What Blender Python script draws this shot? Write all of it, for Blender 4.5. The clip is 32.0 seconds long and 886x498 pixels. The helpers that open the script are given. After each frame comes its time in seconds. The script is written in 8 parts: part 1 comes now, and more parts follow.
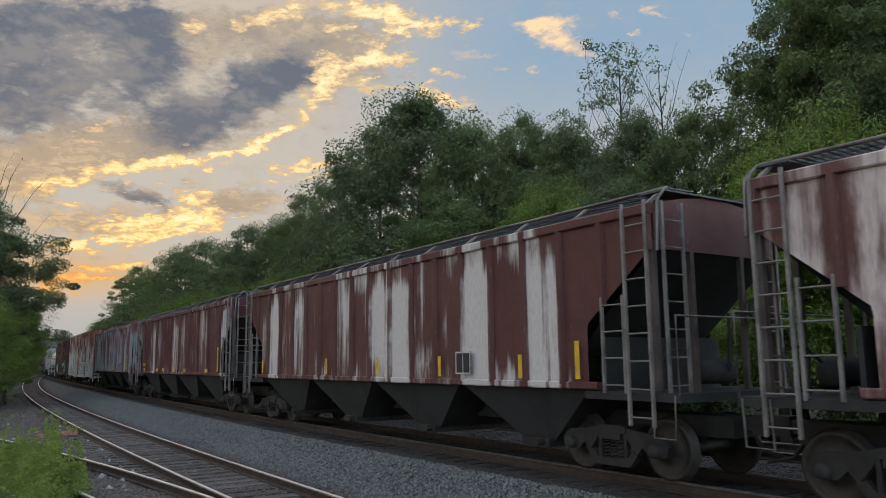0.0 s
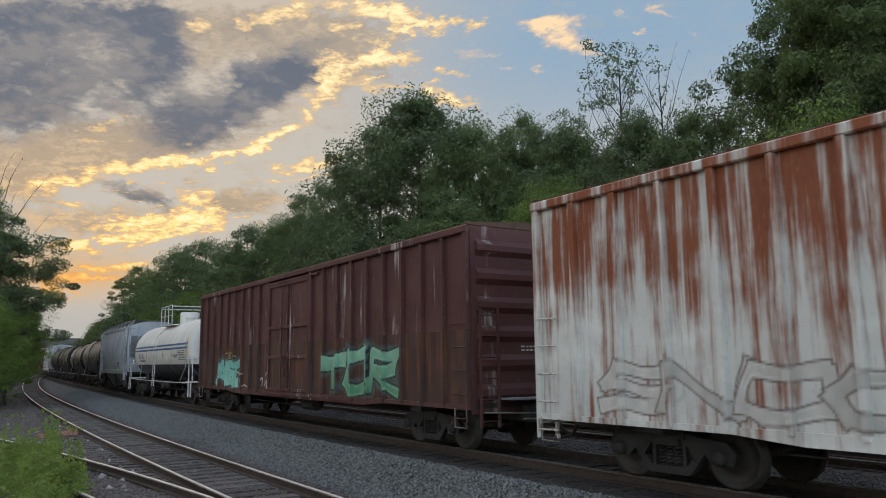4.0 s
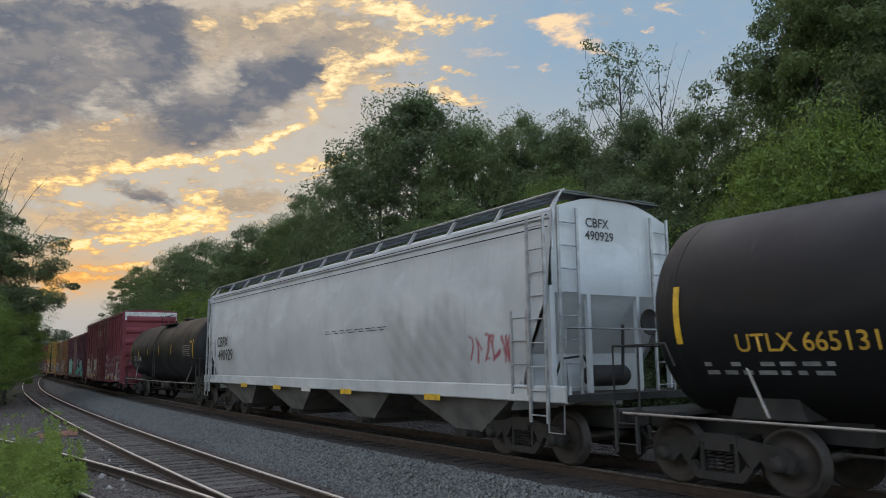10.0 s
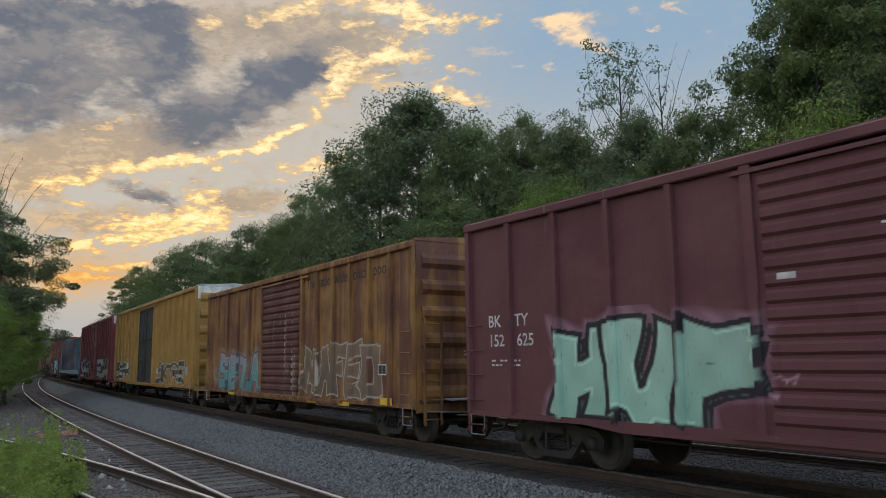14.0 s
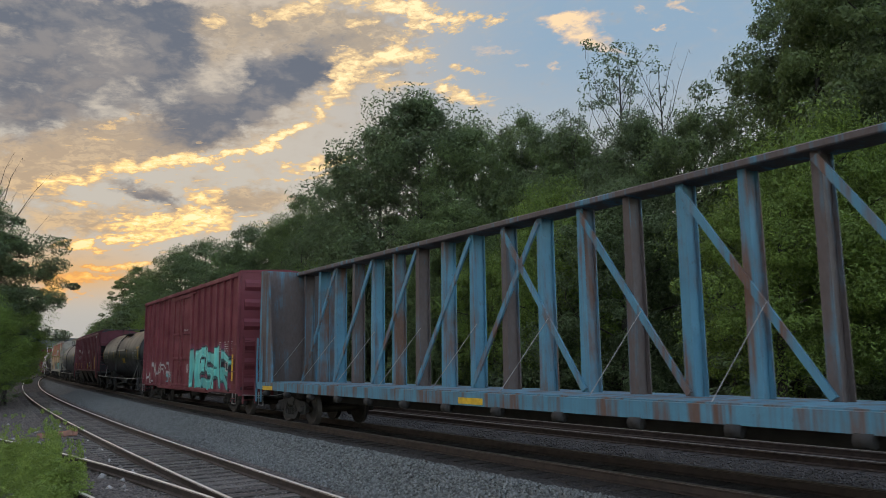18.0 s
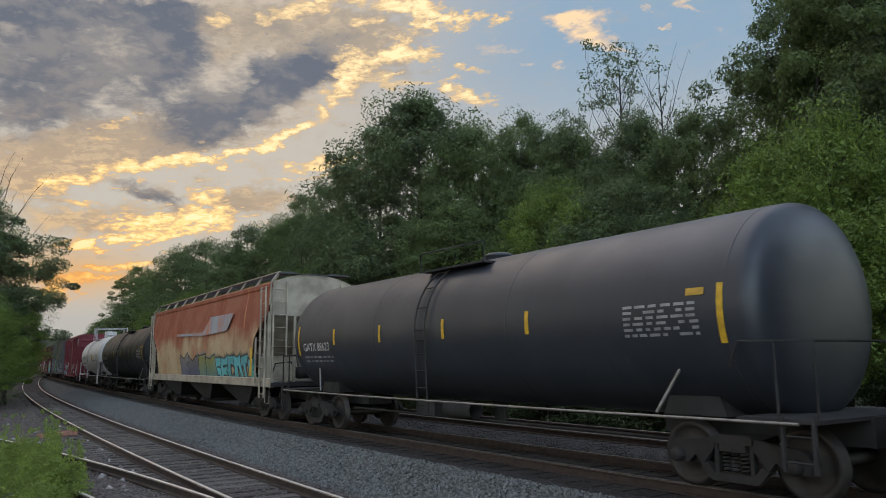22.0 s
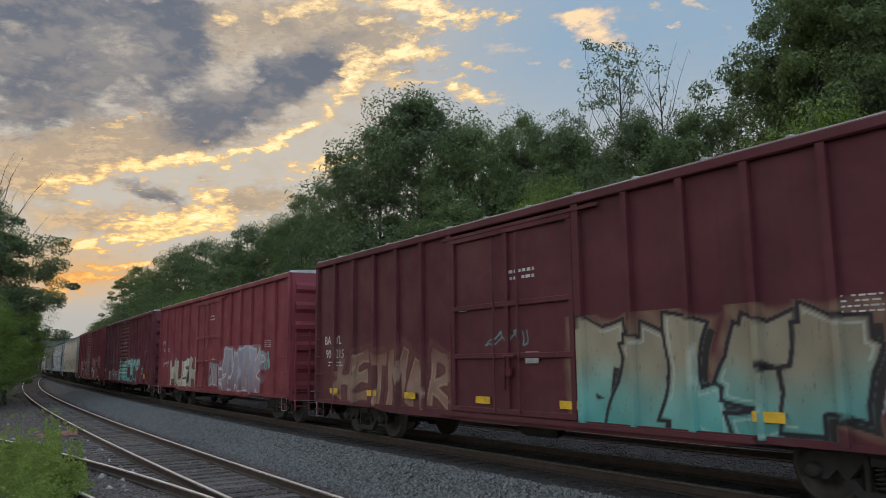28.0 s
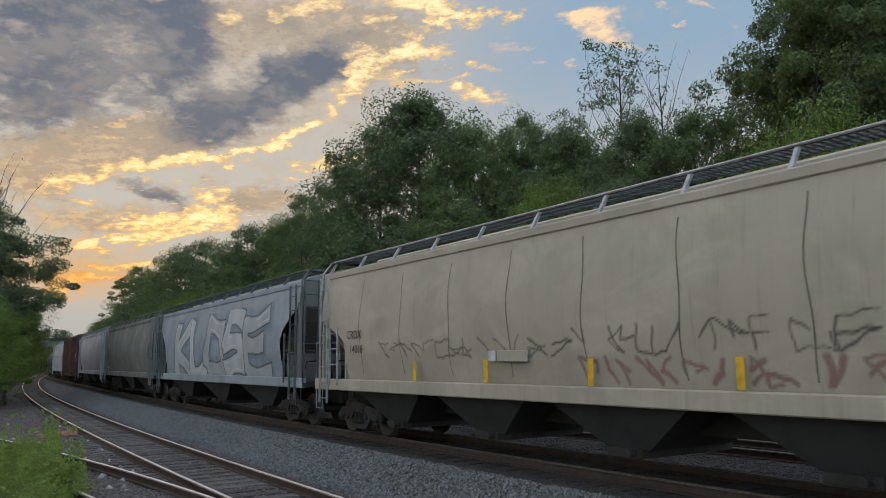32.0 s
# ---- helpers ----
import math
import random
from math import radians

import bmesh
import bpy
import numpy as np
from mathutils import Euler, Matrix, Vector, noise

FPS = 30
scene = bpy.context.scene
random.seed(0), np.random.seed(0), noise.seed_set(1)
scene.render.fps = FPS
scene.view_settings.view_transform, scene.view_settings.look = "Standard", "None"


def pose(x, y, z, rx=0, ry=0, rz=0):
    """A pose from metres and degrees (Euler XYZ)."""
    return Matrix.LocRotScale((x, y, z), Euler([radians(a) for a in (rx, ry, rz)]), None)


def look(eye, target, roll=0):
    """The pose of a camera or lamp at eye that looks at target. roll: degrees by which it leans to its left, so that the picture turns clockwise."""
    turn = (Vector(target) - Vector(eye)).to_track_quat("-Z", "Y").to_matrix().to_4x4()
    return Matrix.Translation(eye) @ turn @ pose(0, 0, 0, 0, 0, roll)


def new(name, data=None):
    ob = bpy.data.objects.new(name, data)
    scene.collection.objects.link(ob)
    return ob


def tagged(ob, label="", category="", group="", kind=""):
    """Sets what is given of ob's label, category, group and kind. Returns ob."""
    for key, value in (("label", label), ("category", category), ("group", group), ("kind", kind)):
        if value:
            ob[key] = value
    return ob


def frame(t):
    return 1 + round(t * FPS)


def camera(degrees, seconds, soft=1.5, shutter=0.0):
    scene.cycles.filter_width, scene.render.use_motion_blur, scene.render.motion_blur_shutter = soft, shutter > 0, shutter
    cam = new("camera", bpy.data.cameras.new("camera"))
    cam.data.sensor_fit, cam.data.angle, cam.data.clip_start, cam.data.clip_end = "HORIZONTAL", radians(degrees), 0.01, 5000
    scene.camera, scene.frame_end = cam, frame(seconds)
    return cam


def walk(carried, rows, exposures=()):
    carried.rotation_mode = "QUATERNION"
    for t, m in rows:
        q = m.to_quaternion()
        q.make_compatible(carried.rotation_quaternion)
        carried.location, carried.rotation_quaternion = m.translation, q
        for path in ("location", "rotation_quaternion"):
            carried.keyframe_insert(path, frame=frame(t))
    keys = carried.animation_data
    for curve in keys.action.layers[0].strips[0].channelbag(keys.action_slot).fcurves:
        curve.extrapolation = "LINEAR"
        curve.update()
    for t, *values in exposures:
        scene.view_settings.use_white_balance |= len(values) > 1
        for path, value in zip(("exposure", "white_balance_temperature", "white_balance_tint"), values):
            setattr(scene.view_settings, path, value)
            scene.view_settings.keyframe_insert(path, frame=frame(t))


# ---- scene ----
cam = camera(60.696, 32.0, soft=0.5, shutter=0.04)
EYE = (0.0, 0.0, 1.807)
AIM = (0.0, 10.0, 1.807 + 10.0 * math.tan(radians(8.41)))
walk(cam, [(0.0, look(EYE, AIM, -0.616)), (32.0, look(EYE, AIM, -0.616))])

# ---- daylight: a low sun behind broken evening clouds ----
SUN_AZ, SUN_EL = -30.0, 8.0
world = bpy.data.worlds.new("evening_sky")
scene.world = world
world.use_nodes = True
wn = world.node_tree
sky = wn.nodes.new("ShaderNodeTexSky")
sky.sky_type = "NISHITA"
sky.sun_disc = False
sky.sun_elevation, sky.sun_rotation = radians(SUN_EL), radians(SUN_AZ)
sky.air_density, sky.dust_density, sky.ozone_density = 0.8, 5.0, 0.6
wn.links.new(sky.outputs[0], wn.nodes["Background"].inputs[0])
wn.nodes["Background"].inputs[1].default_value = 0.15
sun = new("sun", bpy.data.lights.new("sun", "SUN"))
sun.data.energy, sun.data.angle, sun.data.color = 0.5, radians(20), (1.0, 0.78, 0.52)
sun.matrix_world = look((0, 0, 50), (-50 * math.sin(radians(SUN_AZ)), -50 * math.cos(radians(SUN_AZ)), 50 - 50 * math.tan(radians(SUN_EL))))
EXPOSURE = 2.9
scene.view_settings.exposure = EXPOSURE
scene.view_settings.use_white_balance = True
scene.view_settings.white_balance_temperature, scene.view_settings.white_balance_tint = 7280.0, 16.5


# ---- node helpers ----
class Nodes:
    """A small material writer."""

    def __init__(self, name, rough=0.6, metal=0.0):
        self.m = bpy.data.materials.new(name)
        self.m.use_nodes = True
        self.t = self.m.node_tree
        self.b = self.t.nodes["Principled BSDF"]
        self.out = self.t.nodes["Material Output"]
        self.b.inputs["Roughness"].default_value = rough
        self.b.inputs["Metallic"].default_value = metal

    def n(self, kind):
        return self.t.nodes.new("ShaderNode" + kind)

    def to(self, a, b):
        self.t.links.new(a, b)

    def put(self, socket, v):
        if hasattr(v, "default_value"):
            self.to(v, socket)
        else:
            socket.default_value = v

    def coord(self, which="Object"):
        return self.n("TexCoord").outputs[which]

    def scaled(self, vec, sc, loc=(0, 0, 0)):
        m = self.n("Mapping")
        m.inputs["Scale"].default_value = sc
        m.inputs["Location"].default_value = loc
        self.to(vec, m.inputs["Vector"])
        return m.outputs[0]

    def noise(self, vec, scale, detail=4.0, rough=0.55, distort=0.0):
        x = self.n("TexNoise")
        x.inputs["Scale"].default_value, x.inputs["Detail"].default_value = scale, detail
        x.inputs["Roughness"].default_value, x.inputs["Distortion"].default_value = rough, distort
        self.to(vec, x.inputs["Vector"])
        return x.outputs["Fac"]

    def ramp(self, fac, lo, hi, a=0.0, b=1.0):
        x = self.n("MapRange")
        x.interpolation_type = "SMOOTHSTEP"
        for k, v in (("Value", fac), ("From Min", lo), ("From Max", hi), ("To Min", a), ("To Max", b)):
            self.put(x.inputs[k], v)
        return x.outputs[0]

    def math(self, op, a, b=0.0, c=0.0):
        x = self.n("Math")
        x.operation = op
        for s, v in zip(x.inputs, (a, b, c)):
            self.put(s, v)
        return x.outputs[0]

    def mix(self, fac, a, b, how="MIX"):
        x = self.n("Mix")
        x.data_type, x.blend_type = "RGBA", how
        for s, v in ((x.inputs[0], fac), (x.inputs[6], a), (x.inputs[7], b)):
            self.put(s, (*v, 1) if isinstance(v, tuple) and len(v) == 3 else v)
        return x.outputs[2]

    def sep(self, vec):
        x = self.n("SeparateXYZ")
        self.to(vec, x.inputs[0])
        return x.outputs

    def bump(self, h, dist, strength=1.0):
        x = self.n("Bump")
        x.inputs["Distance"].default_value, x.inputs["Strength"].default_value = dist, strength
        self.to(h, x.inputs["Height"])
        self.to(x.outputs[0], self.b.inputs["Normal"])

    def color(self, c):
        self.put(self.b.inputs["Base Color"], (*c, 1) if isinstance(c, tuple) and len(c) == 3 else c)
        return self


def plain(name, c, rough=0.6, metal=0.0, vary=0.25, scale=3.0):
    """One colour with soft dirt and a fine grain."""
    k = Nodes(name, rough, metal)
    v = k.coord()
    big = k.ramp(k.noise(v, scale, 5), 0.35, 0.7)
    fine = k.noise(v, scale * 14, 3)
    dark = tuple(x * (1 - vary) * 0.8 for x in c)
    base = k.mix(big, c, dark)
    k.color(k.mix(k.ramp(fine, 0.4, 0.75, 0.0, vary), base, tuple(x * 0.55 for x in c)))
    k.bump(fine, 0.004, 0.4)
    return k.m


RUST = (0.115, 0.042, 0.02)


def paint(name, c, under=RUST, streak=0.3, top_wear=0.0, dirt=0.3, worn=0.35, spray=False, rough=0.55, fade=None, seed=0.0, low=1.0, high=4.4, run=5.0, panels=None):
    """Weathered car paint: vertical streaks of rust or old paint, road dirt, chips; spray: paint laid on by an attribute.
    fade: a second coat that shows on the lower part (colour, height, softness)."""
    k = Nodes(name, rough)
    v = k.coord()
    x, y, z = k.sep(v)
    lengthwise = k.scaled(v, (1, 1, 1), (seed, seed * 0.7, seed * 0.3))
    soft = k.noise(k.scaled(lengthwise, (0.9, 0.6, 0.8)), 1.0, 5)
    runs = k.noise(k.scaled(lengthwise, (run, 2.0, 0.28)), 1.0, 5, 0.65, 0.4)
    fine = k.noise(k.scaled(lengthwise, (26, 14, 7)), 1.0, 4)
    base = c
    if fade:
        edge = k.math("ADD", z, k.math("MULTIPLY", k.math("SUBTRACT", soft, 0.5), 1.6))
        edge = k.math("ADD", edge, k.math("MULTIPLY", k.math("SUBTRACT", runs, 0.5), 0.7))
        base = k.mix(k.ramp(edge, fade[1] - fade[2], fade[1] + fade[2]), fade[0], c)
    base = k.mix(k.ramp(soft, 0.4, 0.75, 0.0, 0.45), base, tuple(q * 0.72 for q in c))
    bleach = k.noise(k.scaled(lengthwise, (0.55, 0.4, 1.1), (3.1, 0, 1.7)), 1.0, 6, 0.62, 0.6)
    base = k.mix(k.ramp(bleach, 0.46, 0.74, 0.0, 0.5), base, tuple(q * 1.4 + 0.008 for q in c))
    thin = k.noise(k.scaled(lengthwise, (11.0, 3.0, 0.5)), 1.0, 4, 0.7)
    base = k.mix(k.ramp(thin, 0.56, 0.76, 0.0, 0.4), base, tuple(q * 0.55 for q in c))
    level = k.ramp(z, low, high, 0.0, top_wear)
    wear = k.math("ADD", runs, k.math("MULTIPLY", k.math("SUBTRACT", soft, 0.5), 0.5))
    wear = k.math("ADD", wear, level)
    if panels:
        # each sheet between two posts has weathered in its own way, the posts least
        u = k.math("DIVIDE", k.math("SUBTRACT", x, panels[1]), panels[0])
        own = k.n("TexWhiteNoise")
        own.noise_dimensions = "1D"
        k.to(k.math("ADD", k.math("FLOOR", u), seed), own.inputs["W"])
        mid = k.math("ABSOLUTE", k.math("SUBTRACT", k.math("FRACT", u), 0.5))
        lo = k.ramp(k.math("ADD", z, k.math("MULTIPLY", own.outputs["Value"], 0.8)), 1.5, 2.3, -0.5, 1.0)
        hi = k.ramp(z, 3.2, 3.9, 1.0, 0.0)
        amount = k.math("MULTIPLY", k.math("SUBTRACT", own.outputs["Value"], 0.42), k.math("MULTIPLY", lo, hi))
        wear = k.math("ADD", wear, k.math("MULTIPLY", amount, panels[2]))
        wear = k.math("ADD", wear, k.ramp(mid, 0.38, 0.48, 0.04, -0.22))
        if len(panels) > 3:  # newer paint on the end sheets
            wear = k.math("ADD", wear, k.ramp(k.math("ABSOLUTE", x), panels[3], panels[3] + 1.2, 0.0, -0.3))
    base = k.mix(k.ramp(wear, 0.78 - streak, 1.0 - streak * 0.9), base, k.mix(fine, under, tuple(q * 1.9 for q in under)))
    base = k.mix(k.ramp(fine, 0.60, 0.72, 0.0, worn), base, k.mix(soft, under, tuple(q * 0.6 for q in c)))
    grime = k.math("MULTIPLY", k.ramp(k.math("ADD", z, k.math("MULTIPLY", runs, 1.3)), 1.2, 2.6, 1.0, 0.15), k.ramp(runs, 0.3, 0.7))
    base = k.mix(k.math("MULTIPLY", grime, dirt), base, (0.045, 0.038, 0.034))
    if spray:
        a = k.n("Attribute")
        a.attribute_name = "spray"
        chips = k.ramp(fine, 0.58, 0.8, 0.95, 0.35)
        base = k.mix(k.math("MULTIPLY", a.outputs["Alpha"], chips), base, a.outputs["Color"])
    k.color(base)
    k.b.inputs["Specular IOR Level"].default_value = 0.22 if max(c) < 0.03 else 0.34 if rough > 0.5 else 0.5
    k.put(k.b.inputs["Roughness"], k.ramp(soft, 0.3, 0.7, rough - 0.04, rough + 0.06) if rough < 0.46 else k.ramp(soft, 0.3, 0.7, rough - 0.08, rough + 0.2))
    k.bump(k.math("ADD", soft, k.math("MULTIPLY", fine, 0.15)), 0.012, 0.35)
    return k.m


# ---- meshes ----
class Shape:
    """Gathers faces for one mesh."""

    def __init__(self):
        self.v, self.f, self.s = [], [], []

    def add(self, v, f, smooth=False):
        o = len(self.v)
        self.v += [tuple(p) for p in v]
        self.f += [tuple(i + o for i in q) for q in f]
        self.s += [smooth] * len(f)
        return self

    def box(self, x0, x1, y0, y1, z0, z1, b=0.0):
        """A box; b cuts its long edges, so that they catch light."""
        if b:
            p = [(y0 + b, z0), (y1 - b, z0), (y1, z0 + b), (y1, z1 - b), (y1 - b, z1), (y0 + b, z1), (y0, z1 - b), (y0, z0 + b)]
            return self.prism(p, x0, x1)
        v = [(x, y, z) for x in (x0, x1) for y in (y0, y1) for z in (z0, z1)]
        return self.add(v, [(0, 1, 3, 2), (4, 6, 7, 5), (0, 4, 5, 1), (2, 3, 7, 6), (0, 2, 6, 4), (1, 5, 7, 3)])

    def prism(self, p, x0, x1, smooth=False, ends=True):
        """A profile of (y, z), anticlockwise seen from +x, drawn along x."""
        n = len(p)
        v = [(x0, *q) for q in p] + [(x1, *q) for q in p]
        self.add(v, [(i, (i + 1) % n, n + (i + 1) % n, n + i) for i in range(n)], smooth)
        return self.add([(x0, *q) for q in p[::-1]] + [(x1, *q) for q in p], [tuple(range(n)), tuple(range(n, 2 * n))]) if ends else self

    def plate(self, p, y0, y1):
        """A profile of (x, z) drawn along y."""
        n = len(p)
        v = [(a, y0, b) for a, b in p] + [(a, y1, b) for a, b in p]
        self.add(v, [(i, (i + 1) % n, n + (i + 1) % n, n + i) for i in range(n)])
        return self.add(v, [tuple(range(n))[::-1], tuple(range(n, 2 * n))])

    def lathe(self, p, n=24, y=0.0, z=0.0, smooth=True, axis="x"):
        """A profile of (along, radius) turned round the axis x or y."""
        v = []
        for a, r in p:
            for i in range(n):
                c, s = math.cos(2 * math.pi * i / n) * r, math.sin(2 * math.pi * i / n) * r
                v.append((a, y + c, z + s) if axis == "x" else (y + c, a, z + s) if axis == "y" else (y + c, z + s, a))
        f = [(j * n + i, j * n + (i + 1) % n, (j + 1) * n + (i + 1) % n, (j + 1) * n + i) for j in range(len(p) - 1) for i in range(n)]
        return self.add(v, f, smooth)

    def tube(self, points, r, n=6, closed_ends=True):
        """A round bar along points."""
        pts = [Vector(p) for p in points]
        v = []
        for i, p in enumerate(pts):
            d = (pts[min(i + 1, len(pts) - 1)] - pts[max(i - 1, 0)]).normalized()
            a = d.cross(Vector((0, 0, 1)))
            a = (a if a.length > 0.05 else d.cross(Vector((0, 1, 0)))).normalized()
            b = d.cross(a)
            rr = r[i] if isinstance(r, (list, tuple)) else r
            v += [p + (a * math.cos(2 * math.pi * j / n) + b * math.sin(2 * math.pi * j / n)) * rr for j in range(n)]
        f = [(k * n + j, k * n + (j + 1) % n, (k + 1) * n + (j + 1) % n, (k + 1) * n + j) for k in range(len(pts) - 1) for j in range(n)]
        self.add(v, f, True)
        if closed_ends:
            self.add(v, [tuple(range(n)), tuple(range(len(v) - n, len(v)))[::-1]])
        return self

    def mesh(self, name, mat):
        m = bpy.data.meshes.new(name)
        m.from_pydata(self.v, [], self.f)
        m.polygons.foreach_set("use_smooth", self.s)
        if mat:
            m.materials.append(mat)
        m.update()
        return m


def part(name, shape, mat, parent, label=""):
    """Links a shape, or a ready mesh, as ONE mesh under a thing or under a part."""
    ob = new(name, shape if isinstance(shape, bpy.types.Mesh) else shape.mesh(name, mat))
    ob.parent = parent
    return tagged(ob, label) if label else ob


def thing(name, label, category, group="", kind="", at=None):
    ob = new(name)
    ob.empty_display_size = 0.3
    if at:
        ob.matrix_world = at
    return tagged(ob, label, category, group, kind)


# ---- the line: a long bend, away from the camera to the right ----
LINE_S = np.arange(-720.0, 860.01, 0.5)


def bend(where, how):
    """A line through the same near point, from its curvature along the way."""
    c = np.interp(LINE_S, where, how)
    t = np.concatenate([[0], np.cumsum((c[1:] + c[:-1]) / 4)])
    t += radians(-34.592) - np.interp(0, LINE_S, t)
    x = np.concatenate([[0], np.cumsum((np.sin(t)[1:] + np.sin(t)[:-1]) / 4)])
    y = np.concatenate([[0], np.cumsum((np.cos(t)[1:] + np.cos(t)[:-1]) / 4)])
    return x + 6.841 - np.interp(0, LINE_S, x), y + 8.0 - np.interp(0, LINE_S, y), t


# the main line runs straighter far off, so that the siding joins it
MAIN_LINE = bend([-100, -50, 15, 45, 60, 75, 105, 150, 185, 230, 420, 520], [0.0, 0.00186, 0.00143, 0.00096, 0.0003, 0.0002, 0.0003, 0.00045, 0.0011, 0.0016, 0.0016, 0.0])
SIDE_LINE = bend([-100, -50, 15, 45, 75, 105, 140, 250, 420, 520], [0.0, 0.00186, 0.00143, 0.00096, 0.00109, 0.00122, 0.00128, 0.00134, 0.0013, 0.0])
LINE_X, LINE_Y, LINE_T = MAIN_LINE


def line(s, lat=0.0, way=MAIN_LINE):
    """The point at s metres along the track, lat metres to its right as one looks away, and its heading."""
    x, y, t = (float(np.interp(s, LINE_S, a)) for a in way)
    return x + lat * math.cos(t), y - lat * math.sin(t), t


# ---- clouds: a wide thin layer, lit from behind at its edges, that drifts ----
CLOUD_Z = 112.0
GLOW = 1.15 / 2 ** EXPOSURE
GLOW_AZ = -28.0


def cloud_material():
    k = Nodes("cloud_layer")
    v = k.coord()
    x, y, z = k.sep(v)
    flat = k.math("SQRT", k.math("ADD", k.math("MULTIPLY", x, x), k.math("MULTIPLY", y, y)))
    az = k.math("MULTIPLY", k.math("ARCTAN2", x, y), 57.2958)
    el = k.math("MULTIPLY", k.math("ARCTAN2", CLOUD_Z, flat), 57.2958)
    c = k.n("CombineXYZ")
    k.to(k.math("MULTIPLY", az, 0.1), c.inputs[0])
    k.to(k.math("MULTIPLY", el, 0.1), c.inputs[1])
    turn = k.n("Mapping")
    turn.inputs["Rotation"].default_value = (0, 0, radians(-14))
    turn.inputs["Scale"].default_value = (1.0, 1.9, 1.0)
    k.to(c.outputs[0], turn.inputs["Vector"])
    p = turn.outputs[0]

    def off(q):
        return k.math("SUBTRACT", q, 0.5)
    # ragged, wispy outlines: the banks are bent by soft noise
    wa = k.math("ADD", az, k.math("MULTIPLY", off(k.noise(k.scaled(p, (1, 1, 1), (4.1, 0, 0)), 2.6, 7, 0.6)), 5.0))
    we = k.math("ADD", el, k.math("MULTIPLY", off(k.noise(k.scaled(p, (1, 1, 1), (0, 7.3, 0)), 3.2, 7, 0.6)), 3.0))
    puff = off(k.noise(p, 4.5, 8, 0.6, 0.3))
    fine = off(k.noise(k.scaled(p, (1, 1.3, 1), (2.2, 1.1, 0)), 11.0, 7, 0.62, 0.4))
    wide = off(k.noise(p, 1.4, 5, 0.5, 0.3))

    def bank(a, e, sa, se, slope, ax=az, ex=el):
        da = k.math("SUBTRACT", ax, a)
        de = k.math("SUBTRACT", k.math("SUBTRACT", ex, e), k.math("MULTIPLY", da, slope))
        q = k.math("ADD", k.math("POWER", k.math("DIVIDE", da, sa), 2.0), k.math("POWER", k.math("DIVIDE", de, se), 2.0))
        return k.math("EXPONENT", k.math("MULTIPLY", q, -1.0))

    def total(banks):
        d = 0.0
        for a, e, sa, se, slope, w in banks:
            d = k.math("ADD", k.math("MULTIPLY", bank(a, e, sa, se, slope, wa, we), w), d)
        return d
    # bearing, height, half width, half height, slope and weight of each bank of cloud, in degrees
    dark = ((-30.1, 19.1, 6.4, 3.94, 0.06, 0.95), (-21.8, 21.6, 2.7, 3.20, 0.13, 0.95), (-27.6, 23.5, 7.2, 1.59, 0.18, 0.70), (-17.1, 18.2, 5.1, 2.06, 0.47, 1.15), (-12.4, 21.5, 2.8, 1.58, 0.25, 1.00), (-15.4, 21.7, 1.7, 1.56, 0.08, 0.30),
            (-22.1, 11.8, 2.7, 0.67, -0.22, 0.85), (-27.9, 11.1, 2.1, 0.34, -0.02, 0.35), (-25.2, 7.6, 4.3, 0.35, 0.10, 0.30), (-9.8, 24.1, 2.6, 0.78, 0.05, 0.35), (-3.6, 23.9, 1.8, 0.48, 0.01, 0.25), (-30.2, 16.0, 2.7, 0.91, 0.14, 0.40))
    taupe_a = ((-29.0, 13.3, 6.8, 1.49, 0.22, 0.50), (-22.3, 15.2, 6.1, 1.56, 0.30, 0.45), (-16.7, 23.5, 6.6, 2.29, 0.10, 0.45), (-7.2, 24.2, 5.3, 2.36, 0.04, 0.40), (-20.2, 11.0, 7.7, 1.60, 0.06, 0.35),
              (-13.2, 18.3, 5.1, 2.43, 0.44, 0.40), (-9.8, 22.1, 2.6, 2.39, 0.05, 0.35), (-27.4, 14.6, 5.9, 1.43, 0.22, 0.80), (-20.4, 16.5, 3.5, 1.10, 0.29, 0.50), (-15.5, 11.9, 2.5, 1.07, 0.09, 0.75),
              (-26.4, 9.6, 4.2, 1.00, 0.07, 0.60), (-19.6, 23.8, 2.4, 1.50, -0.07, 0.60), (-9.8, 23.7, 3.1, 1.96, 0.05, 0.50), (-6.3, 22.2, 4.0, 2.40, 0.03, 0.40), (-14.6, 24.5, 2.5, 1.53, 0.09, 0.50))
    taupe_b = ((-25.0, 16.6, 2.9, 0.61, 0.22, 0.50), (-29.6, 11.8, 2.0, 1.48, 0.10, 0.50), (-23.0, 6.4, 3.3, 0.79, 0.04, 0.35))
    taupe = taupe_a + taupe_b
